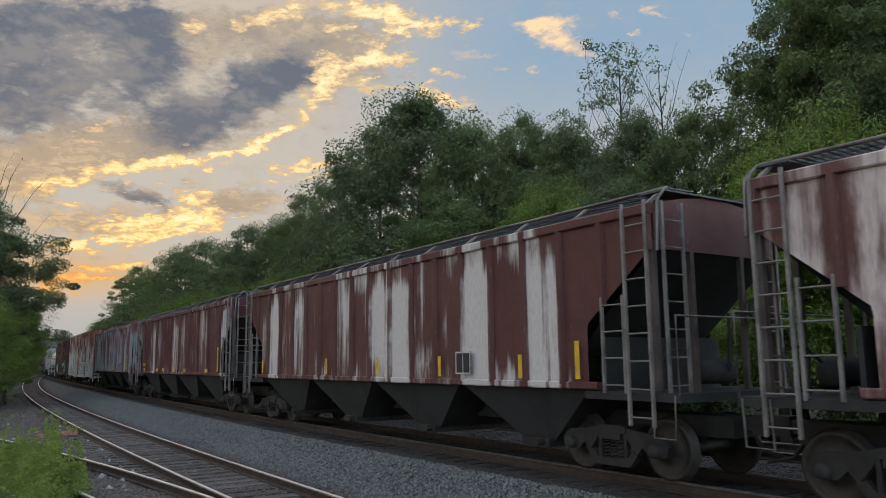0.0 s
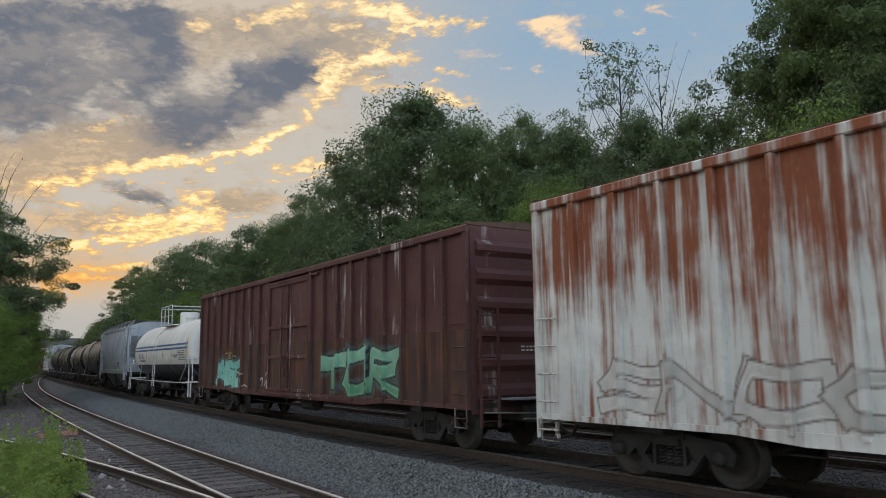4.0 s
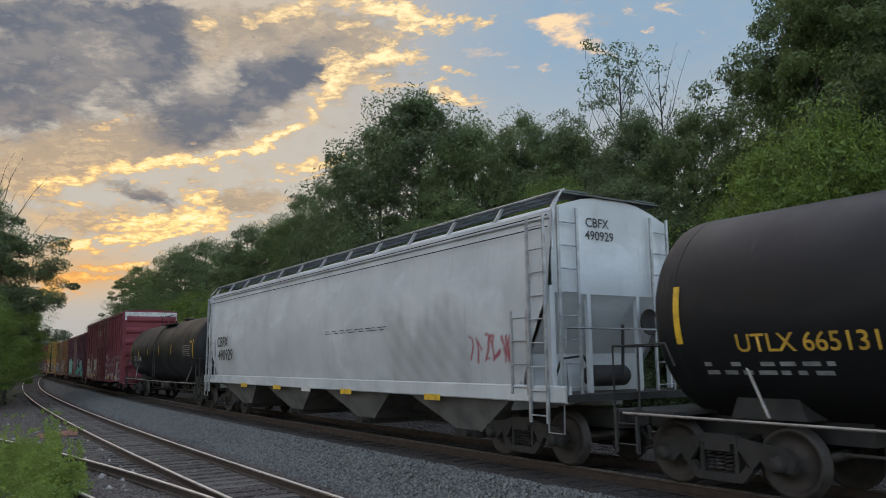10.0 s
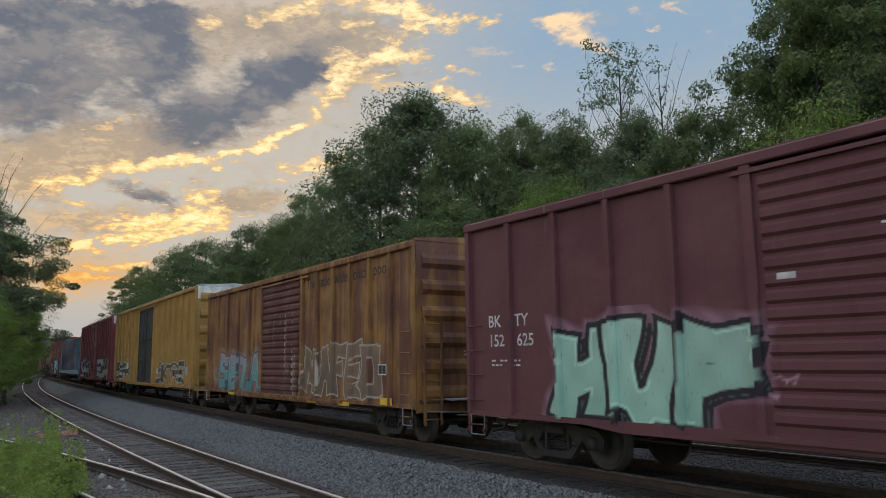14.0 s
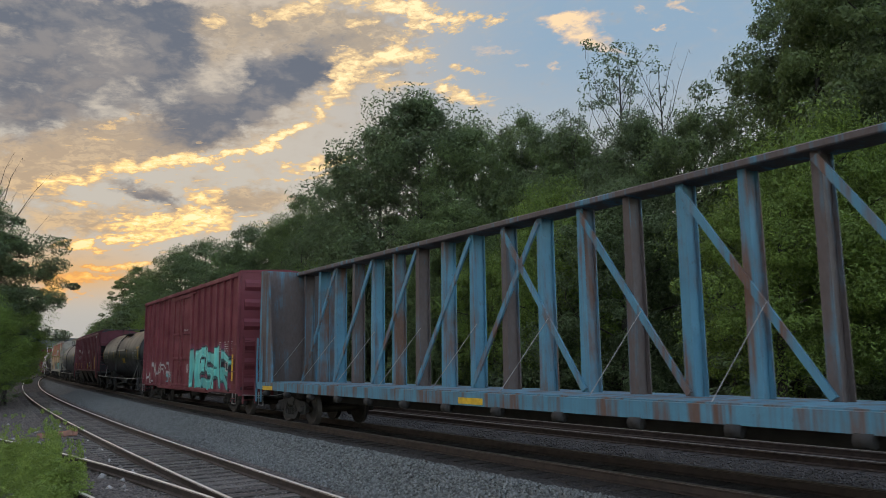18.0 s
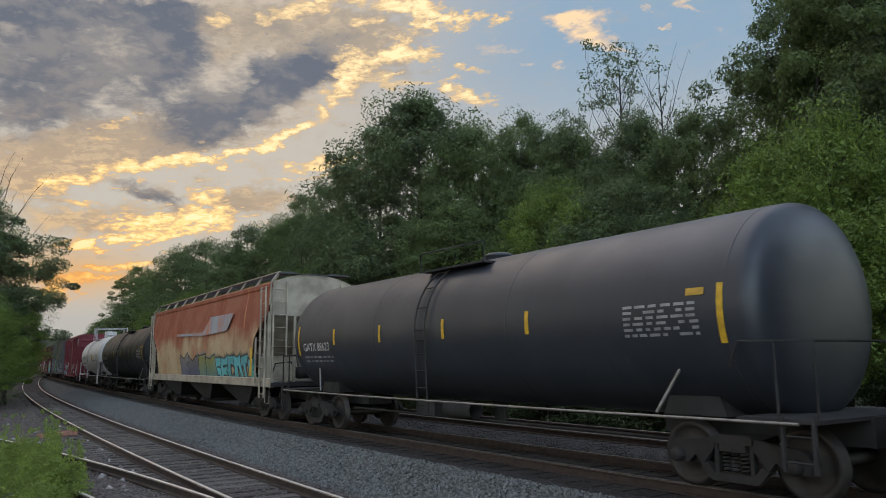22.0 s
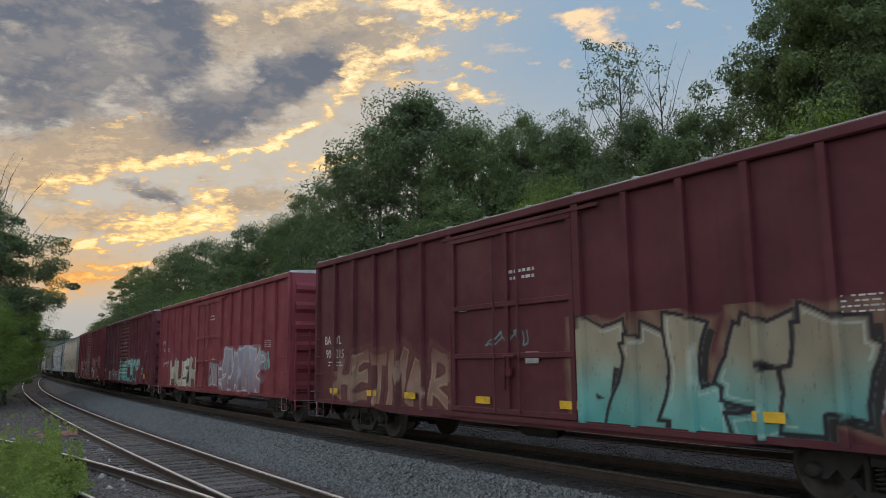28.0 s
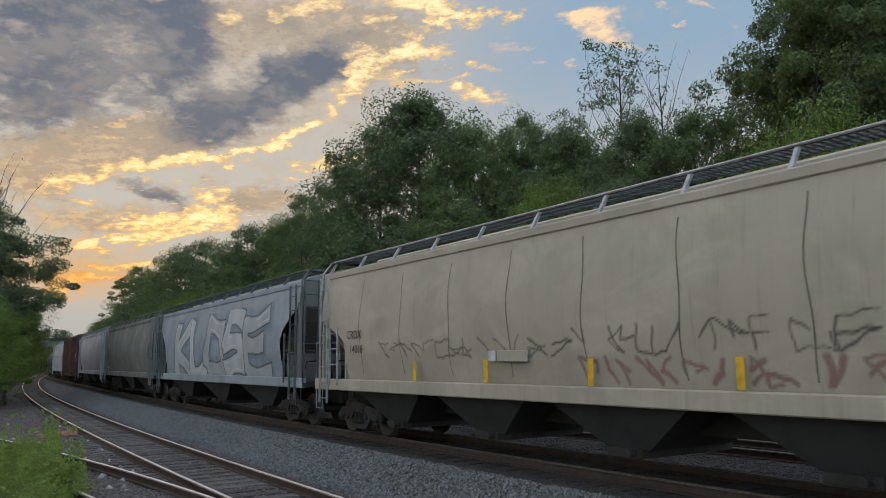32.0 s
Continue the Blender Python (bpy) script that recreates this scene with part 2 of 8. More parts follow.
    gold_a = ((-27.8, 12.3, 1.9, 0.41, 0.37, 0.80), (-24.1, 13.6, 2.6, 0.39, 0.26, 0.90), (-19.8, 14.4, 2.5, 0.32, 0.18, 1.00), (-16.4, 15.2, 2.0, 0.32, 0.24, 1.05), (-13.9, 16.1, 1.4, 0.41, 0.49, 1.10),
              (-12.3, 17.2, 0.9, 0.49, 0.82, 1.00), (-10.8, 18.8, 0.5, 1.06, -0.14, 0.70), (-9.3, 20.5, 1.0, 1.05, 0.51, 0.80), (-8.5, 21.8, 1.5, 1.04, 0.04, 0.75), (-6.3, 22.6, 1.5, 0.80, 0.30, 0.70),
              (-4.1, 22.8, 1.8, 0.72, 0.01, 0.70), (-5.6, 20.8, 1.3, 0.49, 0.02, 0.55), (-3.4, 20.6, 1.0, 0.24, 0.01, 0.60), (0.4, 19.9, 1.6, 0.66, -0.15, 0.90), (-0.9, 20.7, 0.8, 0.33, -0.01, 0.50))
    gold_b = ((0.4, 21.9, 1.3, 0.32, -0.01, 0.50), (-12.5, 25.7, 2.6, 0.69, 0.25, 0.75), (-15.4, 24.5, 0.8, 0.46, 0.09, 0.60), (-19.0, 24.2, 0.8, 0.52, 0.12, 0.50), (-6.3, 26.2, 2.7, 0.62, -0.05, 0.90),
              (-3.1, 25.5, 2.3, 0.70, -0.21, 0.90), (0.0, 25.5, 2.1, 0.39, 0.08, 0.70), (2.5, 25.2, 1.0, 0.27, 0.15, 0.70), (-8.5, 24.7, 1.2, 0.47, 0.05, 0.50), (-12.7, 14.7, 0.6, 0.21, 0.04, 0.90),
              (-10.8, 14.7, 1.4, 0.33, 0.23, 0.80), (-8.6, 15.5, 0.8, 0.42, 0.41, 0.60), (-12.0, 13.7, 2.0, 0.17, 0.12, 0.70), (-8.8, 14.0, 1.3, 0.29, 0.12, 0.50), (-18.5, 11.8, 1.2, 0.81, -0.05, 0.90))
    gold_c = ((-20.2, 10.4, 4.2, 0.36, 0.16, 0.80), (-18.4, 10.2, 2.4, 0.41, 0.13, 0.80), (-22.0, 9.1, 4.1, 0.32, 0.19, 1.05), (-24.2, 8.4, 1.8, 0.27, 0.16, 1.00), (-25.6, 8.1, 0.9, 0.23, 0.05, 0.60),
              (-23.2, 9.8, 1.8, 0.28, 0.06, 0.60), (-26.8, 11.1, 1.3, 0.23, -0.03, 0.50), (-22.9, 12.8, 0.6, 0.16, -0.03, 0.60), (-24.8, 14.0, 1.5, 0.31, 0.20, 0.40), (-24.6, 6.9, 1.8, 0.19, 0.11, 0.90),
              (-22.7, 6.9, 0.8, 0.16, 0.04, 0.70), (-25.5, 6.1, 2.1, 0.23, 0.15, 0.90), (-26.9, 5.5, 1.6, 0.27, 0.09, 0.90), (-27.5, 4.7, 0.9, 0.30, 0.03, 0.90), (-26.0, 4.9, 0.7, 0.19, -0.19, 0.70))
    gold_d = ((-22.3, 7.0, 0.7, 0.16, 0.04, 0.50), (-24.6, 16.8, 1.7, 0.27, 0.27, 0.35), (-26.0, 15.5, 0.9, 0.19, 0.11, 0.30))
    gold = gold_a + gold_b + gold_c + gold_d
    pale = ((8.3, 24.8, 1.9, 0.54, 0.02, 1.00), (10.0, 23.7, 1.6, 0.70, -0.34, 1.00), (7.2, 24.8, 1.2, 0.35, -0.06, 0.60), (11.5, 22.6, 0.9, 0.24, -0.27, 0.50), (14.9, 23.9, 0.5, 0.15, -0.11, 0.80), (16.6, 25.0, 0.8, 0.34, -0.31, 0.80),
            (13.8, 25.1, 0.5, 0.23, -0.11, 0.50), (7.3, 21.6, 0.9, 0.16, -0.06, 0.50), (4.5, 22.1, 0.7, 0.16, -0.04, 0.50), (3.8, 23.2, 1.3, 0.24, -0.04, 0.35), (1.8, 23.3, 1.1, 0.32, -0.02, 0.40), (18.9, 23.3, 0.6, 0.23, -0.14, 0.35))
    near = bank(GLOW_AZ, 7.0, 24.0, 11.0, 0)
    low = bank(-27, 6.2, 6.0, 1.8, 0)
    # thin haze between the clouds, thick towards the horizon
    haze = k.mix(k.ramp(az, -16.0, 9.0), (0.49, 0.465, 0.41), (0.225, 0.37, 0.525))
    haze = k.mix(k.ramp(el, 12.0, 24.0, 0.75, 0.0), haze, (0.47, 0.49, 0.465))
    haze = k.mix(low, haze, (0.62, 0.42, 0.22))
    haze = k.mix(k.ramp(el, 2.0, 6.0), (0.40, 0.43, 0.43), haze)
    veil = k.math("MULTIPLY", k.ramp(az, -8.0, 2.0, 1.0, 0.25), k.ramp(k.math("ADD", puff, k.math("MULTIPLY", fine, 0.5)), -0.06, 0.16, 0.0, 0.45))
    veil = k.math("MULTIPLY", veil, k.ramp(el, 3.0, 8.0))
    col = k.mix(veil, haze, k.mix(near, (0.40, 0.41, 0.40), (0.50, 0.45, 0.36)))
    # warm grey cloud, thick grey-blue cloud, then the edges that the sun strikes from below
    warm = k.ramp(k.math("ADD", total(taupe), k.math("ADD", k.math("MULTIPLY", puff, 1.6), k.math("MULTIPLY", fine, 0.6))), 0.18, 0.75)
    warm_c = k.mix(near, (0.36, 0.335, 0.29), (0.43, 0.345, 0.245))
    warm_c = k.mix(k.ramp(k.math("ADD", puff, k.math("MULTIPLY", fine, 1.4)), -0.1, 0.2), warm_c, k.mix(near, (0.50, 0.45, 0.36), (0.60, 0.47, 0.30)))
    warm_c = k.mix(k.ramp(k.math("ADD", wide, fine), -0.02, 0.2, 0.0, 0.7), warm_c, k.mix(near, (0.27, 0.27, 0.26), (0.33, 0.29, 0.235)))
    col = k.mix(warm, col, warm_c)
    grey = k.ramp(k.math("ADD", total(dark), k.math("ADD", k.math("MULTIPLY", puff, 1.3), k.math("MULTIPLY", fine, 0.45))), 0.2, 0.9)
    core = k.mix(near, (0.115, 0.150, 0.205), (0.17, 0.18, 0.20))
    core = k.mix(k.ramp(k.math("ADD", wide, k.math("MULTIPLY", puff, 1.1)), -0.1, 0.22, 0.0, 0.8), core, k.mix(near, (0.225, 0.245, 0.27), (0.32, 0.285, 0.25)))
    col = k.mix(grey, col, core)
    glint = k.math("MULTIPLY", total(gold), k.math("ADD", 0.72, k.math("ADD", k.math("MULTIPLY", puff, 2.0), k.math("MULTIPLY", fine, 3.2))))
    thread = off(k.noise(k.scaled(p, (1, 2.6, 1), (5.2, 3.1, 0)), 6.0, 7, 0.62, 0.5))
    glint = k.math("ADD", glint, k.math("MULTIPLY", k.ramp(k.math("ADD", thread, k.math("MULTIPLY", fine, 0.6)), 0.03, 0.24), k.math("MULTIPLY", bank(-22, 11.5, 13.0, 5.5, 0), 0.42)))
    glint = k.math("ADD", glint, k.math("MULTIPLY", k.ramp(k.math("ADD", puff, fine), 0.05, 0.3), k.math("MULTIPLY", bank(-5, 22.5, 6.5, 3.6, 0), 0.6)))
    edge = k.mix(near, (0.86, 0.70, 0.42), (1.0, 0.74, 0.30))
    edge = k.mix(low, edge, (0.95, 0.50, 0.14))
    amber = k.mix(low, k.mix(near, (0.60, 0.49, 0.32), (0.68, 0.48, 0.25)), (0.70, 0.36, 0.12))
    col = k.mix(k.ramp(glint, 0.10, 0.36), col, amber)
    col = k.mix(k.ramp(glint, 0.30, 0.66), col, edge)
    col = k.mix(k.ramp(glint, 0.62, 1.05, 0.0, 0.85), col, k.mix(low, (1.0, 0.87, 0.55), (1.0, 0.66, 0.25)))
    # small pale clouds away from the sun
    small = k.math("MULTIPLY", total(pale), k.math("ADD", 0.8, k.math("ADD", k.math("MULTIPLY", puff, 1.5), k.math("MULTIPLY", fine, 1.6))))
    col = k.mix(k.ramp(small, 0.12, 0.5, 0.0, 0.95), col, k.mix(k.ramp(small, 0.35, 1.0), (0.50, 0.47, 0.44), (0.86, 0.68, 0.44)))
    # overhead the layer goes on, broken and grey, and opens
    over = k.math("MULTIPLY", k.ramp(k.math("ADD", wide, k.math("MULTIPLY", puff, 0.6)), -0.06, 0.1), k.ramp(el, 26.0, 33.0))
    col = k.mix(k.ramp(el, 26.0, 34.0, 0.0, 0.8), col, (0.44, 0.43, 0.40))
    col = k.mix(over, col, (0.29, 0.28, 0.27))
    # away from the sun the air is clear
    aside = k.ramp(k.math("ABSOLUTE", k.math("SUBTRACT", az, GLOW_AZ)), 58.0, 110.0, 1.0, 0.0)
    cover = k.math("MAXIMUM", k.math("MULTIPLY", over, k.ramp(el, 40.0, 60.0, 1.0, 0.0)), k.math("MULTIPLY", aside, k.ramp(el, 28.0, 50.0, 1.0, 0.0)))
    cover = k.math("MULTIPLY", cover, k.ramp(k.math("ABSOLUTE", az), 150.0, 172.0, 1.0, 0.0))
    k.t.nodes.remove(k.b)
    e, tr, m = k.n("Emission"), k.n("BsdfTransparent"), k.n("MixShader")
    k.to(col, e.inputs["Color"])
    e.inputs["Strength"].default_value = GLOW
    k.to(cover, m.inputs[0])
    k.to(tr.outputs[0], m.inputs[1])
    k.to(e.outputs[0], m.inputs[2])
    k.to(m.outputs[0], k.out.inputs["Surface"])
    k.m.cycles.emission_sampling = "NONE"
    return k.m


disk = Shape()
rings = [(0, 0)] + [(r, 0) for r in (300, 700, 1400, 2600, 4750)]
for a, b in zip(rings[:-1], rings[1:]):
    for i in range(48):
        p = [(r * math.cos(t), r * math.sin(t), CLOUD_Z) for r, t in ((a[0], i), (b[0], i), (b[0], i + 1), (a[0], i + 1)) for t in (t * math.pi / 24,)]
        disk.add(p if a[0] else p[:3], [(0, 1, 2, 3) if a[0] else (0, 1, 2)])
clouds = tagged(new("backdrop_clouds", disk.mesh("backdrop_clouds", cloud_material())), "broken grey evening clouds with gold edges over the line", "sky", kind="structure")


# ---- ground, beds and tracks ----
def ground_material():
    k = Nodes("ground_earth", 0.95)
    v = k.coord()
    a, b, c = k.noise(v, 0.35, 6), k.noise(v, 3.0, 6), k.noise(v, 28.0, 4)
    col = k.mix(k.ramp(a, 0.4, 0.62), (0.045, 0.05, 0.022), (0.085, 0.068, 0.048))
    k.color(k.mix(k.ramp(b, 0.45, 0.7), col, (0.03, 0.05, 0.014)))
    k.bump(k.math("ADD", b, c), 0.08, 0.7)
    return k.m


def ballast_material(name, c1, c2, c3, rust=0.25):
    k = Nodes(name, 0.9)
    v = k.coord()
    cell = k.n("TexVoronoi")
    cell.inputs["Scale"].default_value = 17.0
    k.to(v, cell.inputs["Vector"])
    tone = k.sep(cell.outputs["Color"])[0]
    big = k.noise(v, 0.6, 5)
    col = k.mix(tone, c1, c2)
    col = k.mix(k.math("MULTIPLY", k.ramp(big, 0.45, 0.7), rust), col, c3)
    gap = k.ramp(cell.outputs["Distance"], 0.25, 0.75, 0.0, 0.75)
    k.color(k.mix(gap, col, (0.018, 0.016, 0.015)))
    k.bump(k.math("MULTIPLY", cell.outputs["Distance"], -1.0), 0.05, 1.0)
    return k.m


MAT_GROUND = ground_material()
MAT_BALLAST = ballast_material("ballast_grey", (0.09, 0.095, 0.09), (0.215, 0.222, 0.212), (0.085, 0.075, 0.065))
MAT_OLD_BED = ballast_material("ballast_old", (0.095, 0.08, 0.073), (0.205, 0.172, 0.158), (0.15, 0.09, 0.066), 0.75)
# oily ballast, its colour darkened further for the shade below the train
MAT_OILY_SHADE = ballast_material("ballast_oily_shade", (0.022, 0.019, 0.018), (0.062, 0.054, 0.051), (0.04, 0.027, 0.022), 0.5)
MAT_RAIL = plain("rail_rust", (0.06, 0.04, 0.032), 0.75, 0.2, 0.3, 6)
k = Nodes("rail_head", 0.34, 0.7)
k.color(k.mix(k.noise(k.coord(), 4.0, 4), (0.66, 0.62, 0.58), (0.88, 0.85, 0.82)))
MAT_HEAD = k.m


def tie_material(name, pale, deep):
    k = Nodes(name, 0.9)
    v = k.coord()
    r = k.n("ObjectInfo").outputs["Random"]
    grain = k.noise(k.scaled(v, (60, 2.5, 60)), 1.0, 5)
    col = k.mix(r, deep, pale)
    k.color(k.mix(k.ramp(grain, 0.35, 0.7), col, (0.018, 0.014, 0.012)))
    k.bump(grain, 0.015, 0.8)
    return k.m


MAT_TIE = tie_material("old_tie_timber", (0.22, 0.195, 0.175), (0.085, 0.072, 0.063))
# main track ties and rail heads: the train's shade is in their colours
MAT_TIE_OILY_SHADE = tie_material("oily_shaded_tie_timber", (0.05, 0.04, 0.035), (0.022, 0.018, 0.016))
MAT_HEAD_SHADED = plain("rail_head_shaded", (0.20, 0.18, 0.165), 0.5, 0.5, 0.3, 5)

plane = Shape()
for i in range(-20, 20):
    for j in range(-20, 20):
        f = lambda q: 4200 * math.copysign(abs(q / 20) ** 2.2, q)
        plane.add([(f(i), f(j), -0.82), (f(i + 1), f(j), -0.82), (f(i + 1), f(j + 1), -0.82), (f(i), f(j + 1), -0.82)], [(0, 1, 2, 3)])
ground = tagged(new("ground", plane.mesh("ground", MAT_GROUND)), "dark earth with low green weeds beside the line", "ground", kind="structure")

SIDING, MAIN_Z, SIDE_Z, FAR = -5.009, 0.0, -0.423, 4.5


def strip(name, profile, s0, s1, step, mat, rough=0.0, label="", category="", way=MAIN_LINE):
    """A bed along the line: (lat, z) from left to right."""
    ss = np.arange(s0, s1 + 0.01, step)
    v, f = [], []
    for i, s in enumerate(ss):
        for lat, z in profile:
            x, y, t = line(s, lat, way)
            v.append((x, y, z + (noise.noise((x * 1.7, y * 1.7, 0)) * rough)))
    n = len(profile)
    for i in range(len(ss) - 1):
        for j in range(n - 1):
            f.append((i * n + j, i * n + j + 1, (i + 1) * n + j + 1, (i + 1) * n + j))
    sh = Shape().add(v, f, True)
    ob = new(name, sh.mesh(name, mat))
    return tagged(ob, label, category, kind="structure")


MAIN_BED = [(-3.45, -0.72), (-3.2, -0.63), (-2.75, -0.5), (-2.3, -0.33), (-1.95, -0.22), (-1.5, -0.2), (-0.9, -0.19), (0, -0.185), (0.9, -0.19), (1.5, -0.2), (2.2, -0.22), (3.0, -0.21), (4.5, -0.2), (6.0, -0.21), (6.6, -0.3), (7.4, -0.6), (8.2, -0.86)]
SIDE_BED = [(-13, -0.9), (-11, -0.76), (-9.5, -0.7), (-8.2, -0.66), (-7.2, -0.63), (-6.4, -0.62), (-5.7, -0.62), (-5.0, -0.615), (-4.3, -0.62), (-3.7, -0.63), (-3.0, -0.7)]
strip("trackbed_main", MAIN_BED, -40, 400, 1.0, MAT_BALLAST, 0.03, "grey crushed stone ballast shoulder of the main line", "ballast")
# dark with oil, and with painted shade under the train and beyond it
strip("trackbed_oily", [(-1.78, -0.206), (-1.66, -0.192), (-1.5, -0.187), (-0.9, -0.182), (0, -0.177), (0.9, -0.182), (1.5, -0.187), (2.2, -0.21), (3.0, -0.20), (4.5, -0.19), (6.0, -0.20), (6.6, -0.29), (7.4, -0.59), (8.3, -0.85)], -40, 300, 1.0, MAT_OILY_SHADE, 0.03, "brown ballast under the two main tracks, darkened for oil and for shade", "ballast")
strip("trackbed_siding", SIDE_BED, -40, 160, 1.0, MAT_OLD_BED, 0.03, "dirty old ballast under the siding track", "ballast", SIDE_LINE)


def rail(parent, lat, z, s0, s1, path=None, way=MAIN_LINE, climb=lambda s: 0.0, head=None):
    """One rail with foot, web and head, and the bright strip that the wheels keep clean."""
    prof = [(-0.07, -0.165), (0.07, -0.165), (0.07, -0.15), (0.012, -0.13), (0.012, -0.045), (0.036, -0.035), (0.036, -0.003), (0.028, 0.0), (-0.028, 0.0), (-0.036, -0.003), (-0.036, -0.035), (-0.012, -0.045), (-0.012, -0.13), (-0.07, -0.15)]
    pts = [(*p, z) for p in path] if path else [(*line(s, lat, way), z + climb(s)) for s in np.arange(s0, s1 + 0.1, 2.0)]
    n, v, f, hv, hf = len(prof), [], [], [], []
    for x, y, t, h in pts:
        c, s = math.cos(t), -math.sin(t)
        v += [(x + a * c, y + a * s, h + b) for a, b in prof]
        hv += [(x + a * c, y + a * s, h + b) for a, b in ((-0.0375, -0.016), (-0.03, 0.004), (0.03, 0.004), (0.0375, -0.016))]
    for i in range(len(pts) - 1):
        f += [(i * n + j, i * n + (j + 1) % n, (i + 1) * n + (j + 1) % n, (i + 1) * n + j) for j in range(n)]
        hf += [(i * 4 + j, i * 4 + j + 1, i * 4 + j + 5, i * 4 + j + 4) for j in range(3)]
    ob = part("rail", Shape().add(v, f), MAT_RAIL, parent)
    part("running_surface", Shape().add(hv, hf, True), head or MAT_HEAD, ob)
    return ob


TIES = {m.name: Shape().box(-0.115, 0.115, -1.3, 1.3, -0.17, 0.0, 0).mesh("tie", m) for m in (MAT_TIE, MAT_TIE_OILY_SHADE)}


def track(name, label, lat, z, s0, s1, singles, way=MAIN_LINE, climb=lambda s: 0.0, timber=MAT_TIE_OILY_SHADE, head=MAT_HEAD_SHADED):
    top = thing(name, label, "track", kind="structure")
    rail(top, lat - 0.755, z, s0, s1, None, way, climb, head)
    rail(top, lat + 0.755, z, s0, s1, None, way, climb, head)
    rng = random.Random(len(name))
    rest = Shape()
    for i, s in enumerate(np.arange(s0, s1, 0.55)):
        x, y, t = line(s, lat + rng.uniform(-0.05, 0.05), way)
        m = Matrix.Translation((x, y, z + climb(s) - 0.165)) @ Euler((0, 0, -t + rng.uniform(-0.02, 0.02))).to_matrix().to_4x4() @ Euler((0, 0, math.pi / 2)).to_matrix().to_4x4()
        if singles[0] <= s <= singles[1]:
            ob = part("tie", TIES[timber.name], None, top)
            ob.matrix_basis = m
        elif s < 180:
            rest.add([m @ Vector(c) for c in ((-0.11, -1.3, 0), (0.11, -1.3, 0), (0.11, 1.3, 0), (-0.11, 1.3, 0))], [(0, 1, 2, 3)])
    if rest.v:
        tagged(part("far_ties", rest, timber, top), kind="stuff")
    return top


def siding_climb(s):
    """The siding rises to the main line where it joins it."""
    return 0.40 * min(1.0, max(0.0, (s - 75.0) / 60.0))


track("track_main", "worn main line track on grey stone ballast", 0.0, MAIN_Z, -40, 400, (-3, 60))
track("track_siding", "old siding track with bright rails and grey timber ties", SIDING, SIDE_Z, -40, 146, (-3, 75), SIDE_LINE, siding_climb, MAT_TIE, MAT_HEAD)
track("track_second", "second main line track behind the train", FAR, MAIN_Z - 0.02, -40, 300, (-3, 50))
# the turnout's outer rails leave the siding to the left
turnout = thing("track_turnout", "rusty rails of a siding that branches off into the weeds", "track", kind="structure")


def branch(off):
    pts = []
    for s in np.arange(5.0, 26.0, 1.0):
        d = -5.764 - 0.0224 * max(0.0, s - 6.0) ** 1.63
        x, y, t = line(s, d + off)
        pts.append((x, y, t - 0.0365 * max(0.0, s - 6.0) ** 0.63))
    return pts


rail(turnout, 0, SIDE_Z, 0, 0, branch(0.0))
rail(turnout, 0, SIDE_Z, 0, 0, branch(-1.53)[4:])


# ---- trees ----
def leaf_material(name, c, dark):
    k = Nodes(name, 0.6)
    g = k.n("NewGeometry").outputs["Random Per Island"]
    r = k.n("ObjectInfo").outputs["Random"]
    v = k.coord()
    big = k.noise(v, 0.8, 4)
    col = k.mix(k.math("MULTIPLY", k.ramp(g, 0.0, 1.0, 0.25, 1.0), k.ramp(big, 0.36, 0.64, 0.25, 1.0)), dark, c)
    col = k.mix(k.math("MULTIPLY", r, 0.3), col, tuple(q * 0.7 for q in c))
    k.color(col)
    t = k.n("BsdfTranslucent")
    m = k.n("MixShader")
    k.to(col, t.inputs["Color"])
    m.inputs[0].default_value = 0.42
    k.to(k.b.outputs[0], m.inputs[1])
    k.to(t.outputs[0], m.inputs[2])
    k.to(m.outputs[0], k.out.inputs["Surface"])
    return k.m


LEAF_DARK = leaf_material("leaves_dark", (0.155, 0.222, 0.088), (0.062, 0.092, 0.042))
LEAF_MID = leaf_material("leaves_mid", (0.185, 0.27, 0.085), (0.07, 0.108, 0.042))
LEAF_ASH = leaf_material("leaves_ash", (0.175, 0.25, 0.075), (0.068, 0.104, 0.036))
LEAF_LIGHT = leaf_material("leaves_light", (0.23, 0.34, 0.06), (0.085, 0.14, 0.03))
LEAF_WEED = leaf_material("leaves_weed", (0.36, 0.47, 0.10), (0.12, 0.19, 0.04))
MAT_BARK = plain("bark", (0.055, 0.046, 0.038), 0.95, 0, 0.5, 4)


def leaves(rng, clumps, per, size, lift=0.35, droop=0.0):
    """Many small pointed leaves on balls of twigs: (centre, radius) each. Returns vertices and faces."""
    out = []
    for c, r in clumps:
        n = max(6, int(per * rng.uniform(0.7, 1.3)))
        d = rng.normal(size=(n, 3))
        d /= np.linalg.norm(d, axis=1)[:, None]
        rad = r * rng.uniform(0.45, 1.0, (n, 1)) ** 0.6
        p = np.asarray(c) + d * rad * np.array([1.1, 1.1, 0.7]) * rng.uniform(0.75, 1.25, 3)
        nrm = d + rng.normal(size=(n, 3)) * 0.55 + np.array([0, 0, lift])
        nrm /= np.linalg.norm(nrm, axis=1)[:, None]
        a = np.cross(nrm, rng.normal(size=(n, 3)))
        a /= np.linalg.norm(a, axis=1)[:, None] + 1e-9
        b = np.cross(nrm, a)
        s = size * rng.uniform(0.6, 1.3, (n, 1))
        bend = nrm * s * 0.25
        out.append(np.stack([p - a * s, p - b * s * 0.55 + bend, p + a * s + b * s * 0.3], 1))
    v = np.concatenate(out).reshape(-1, 3)
    return v, np.arange(len(v)).reshape(-1, 3)


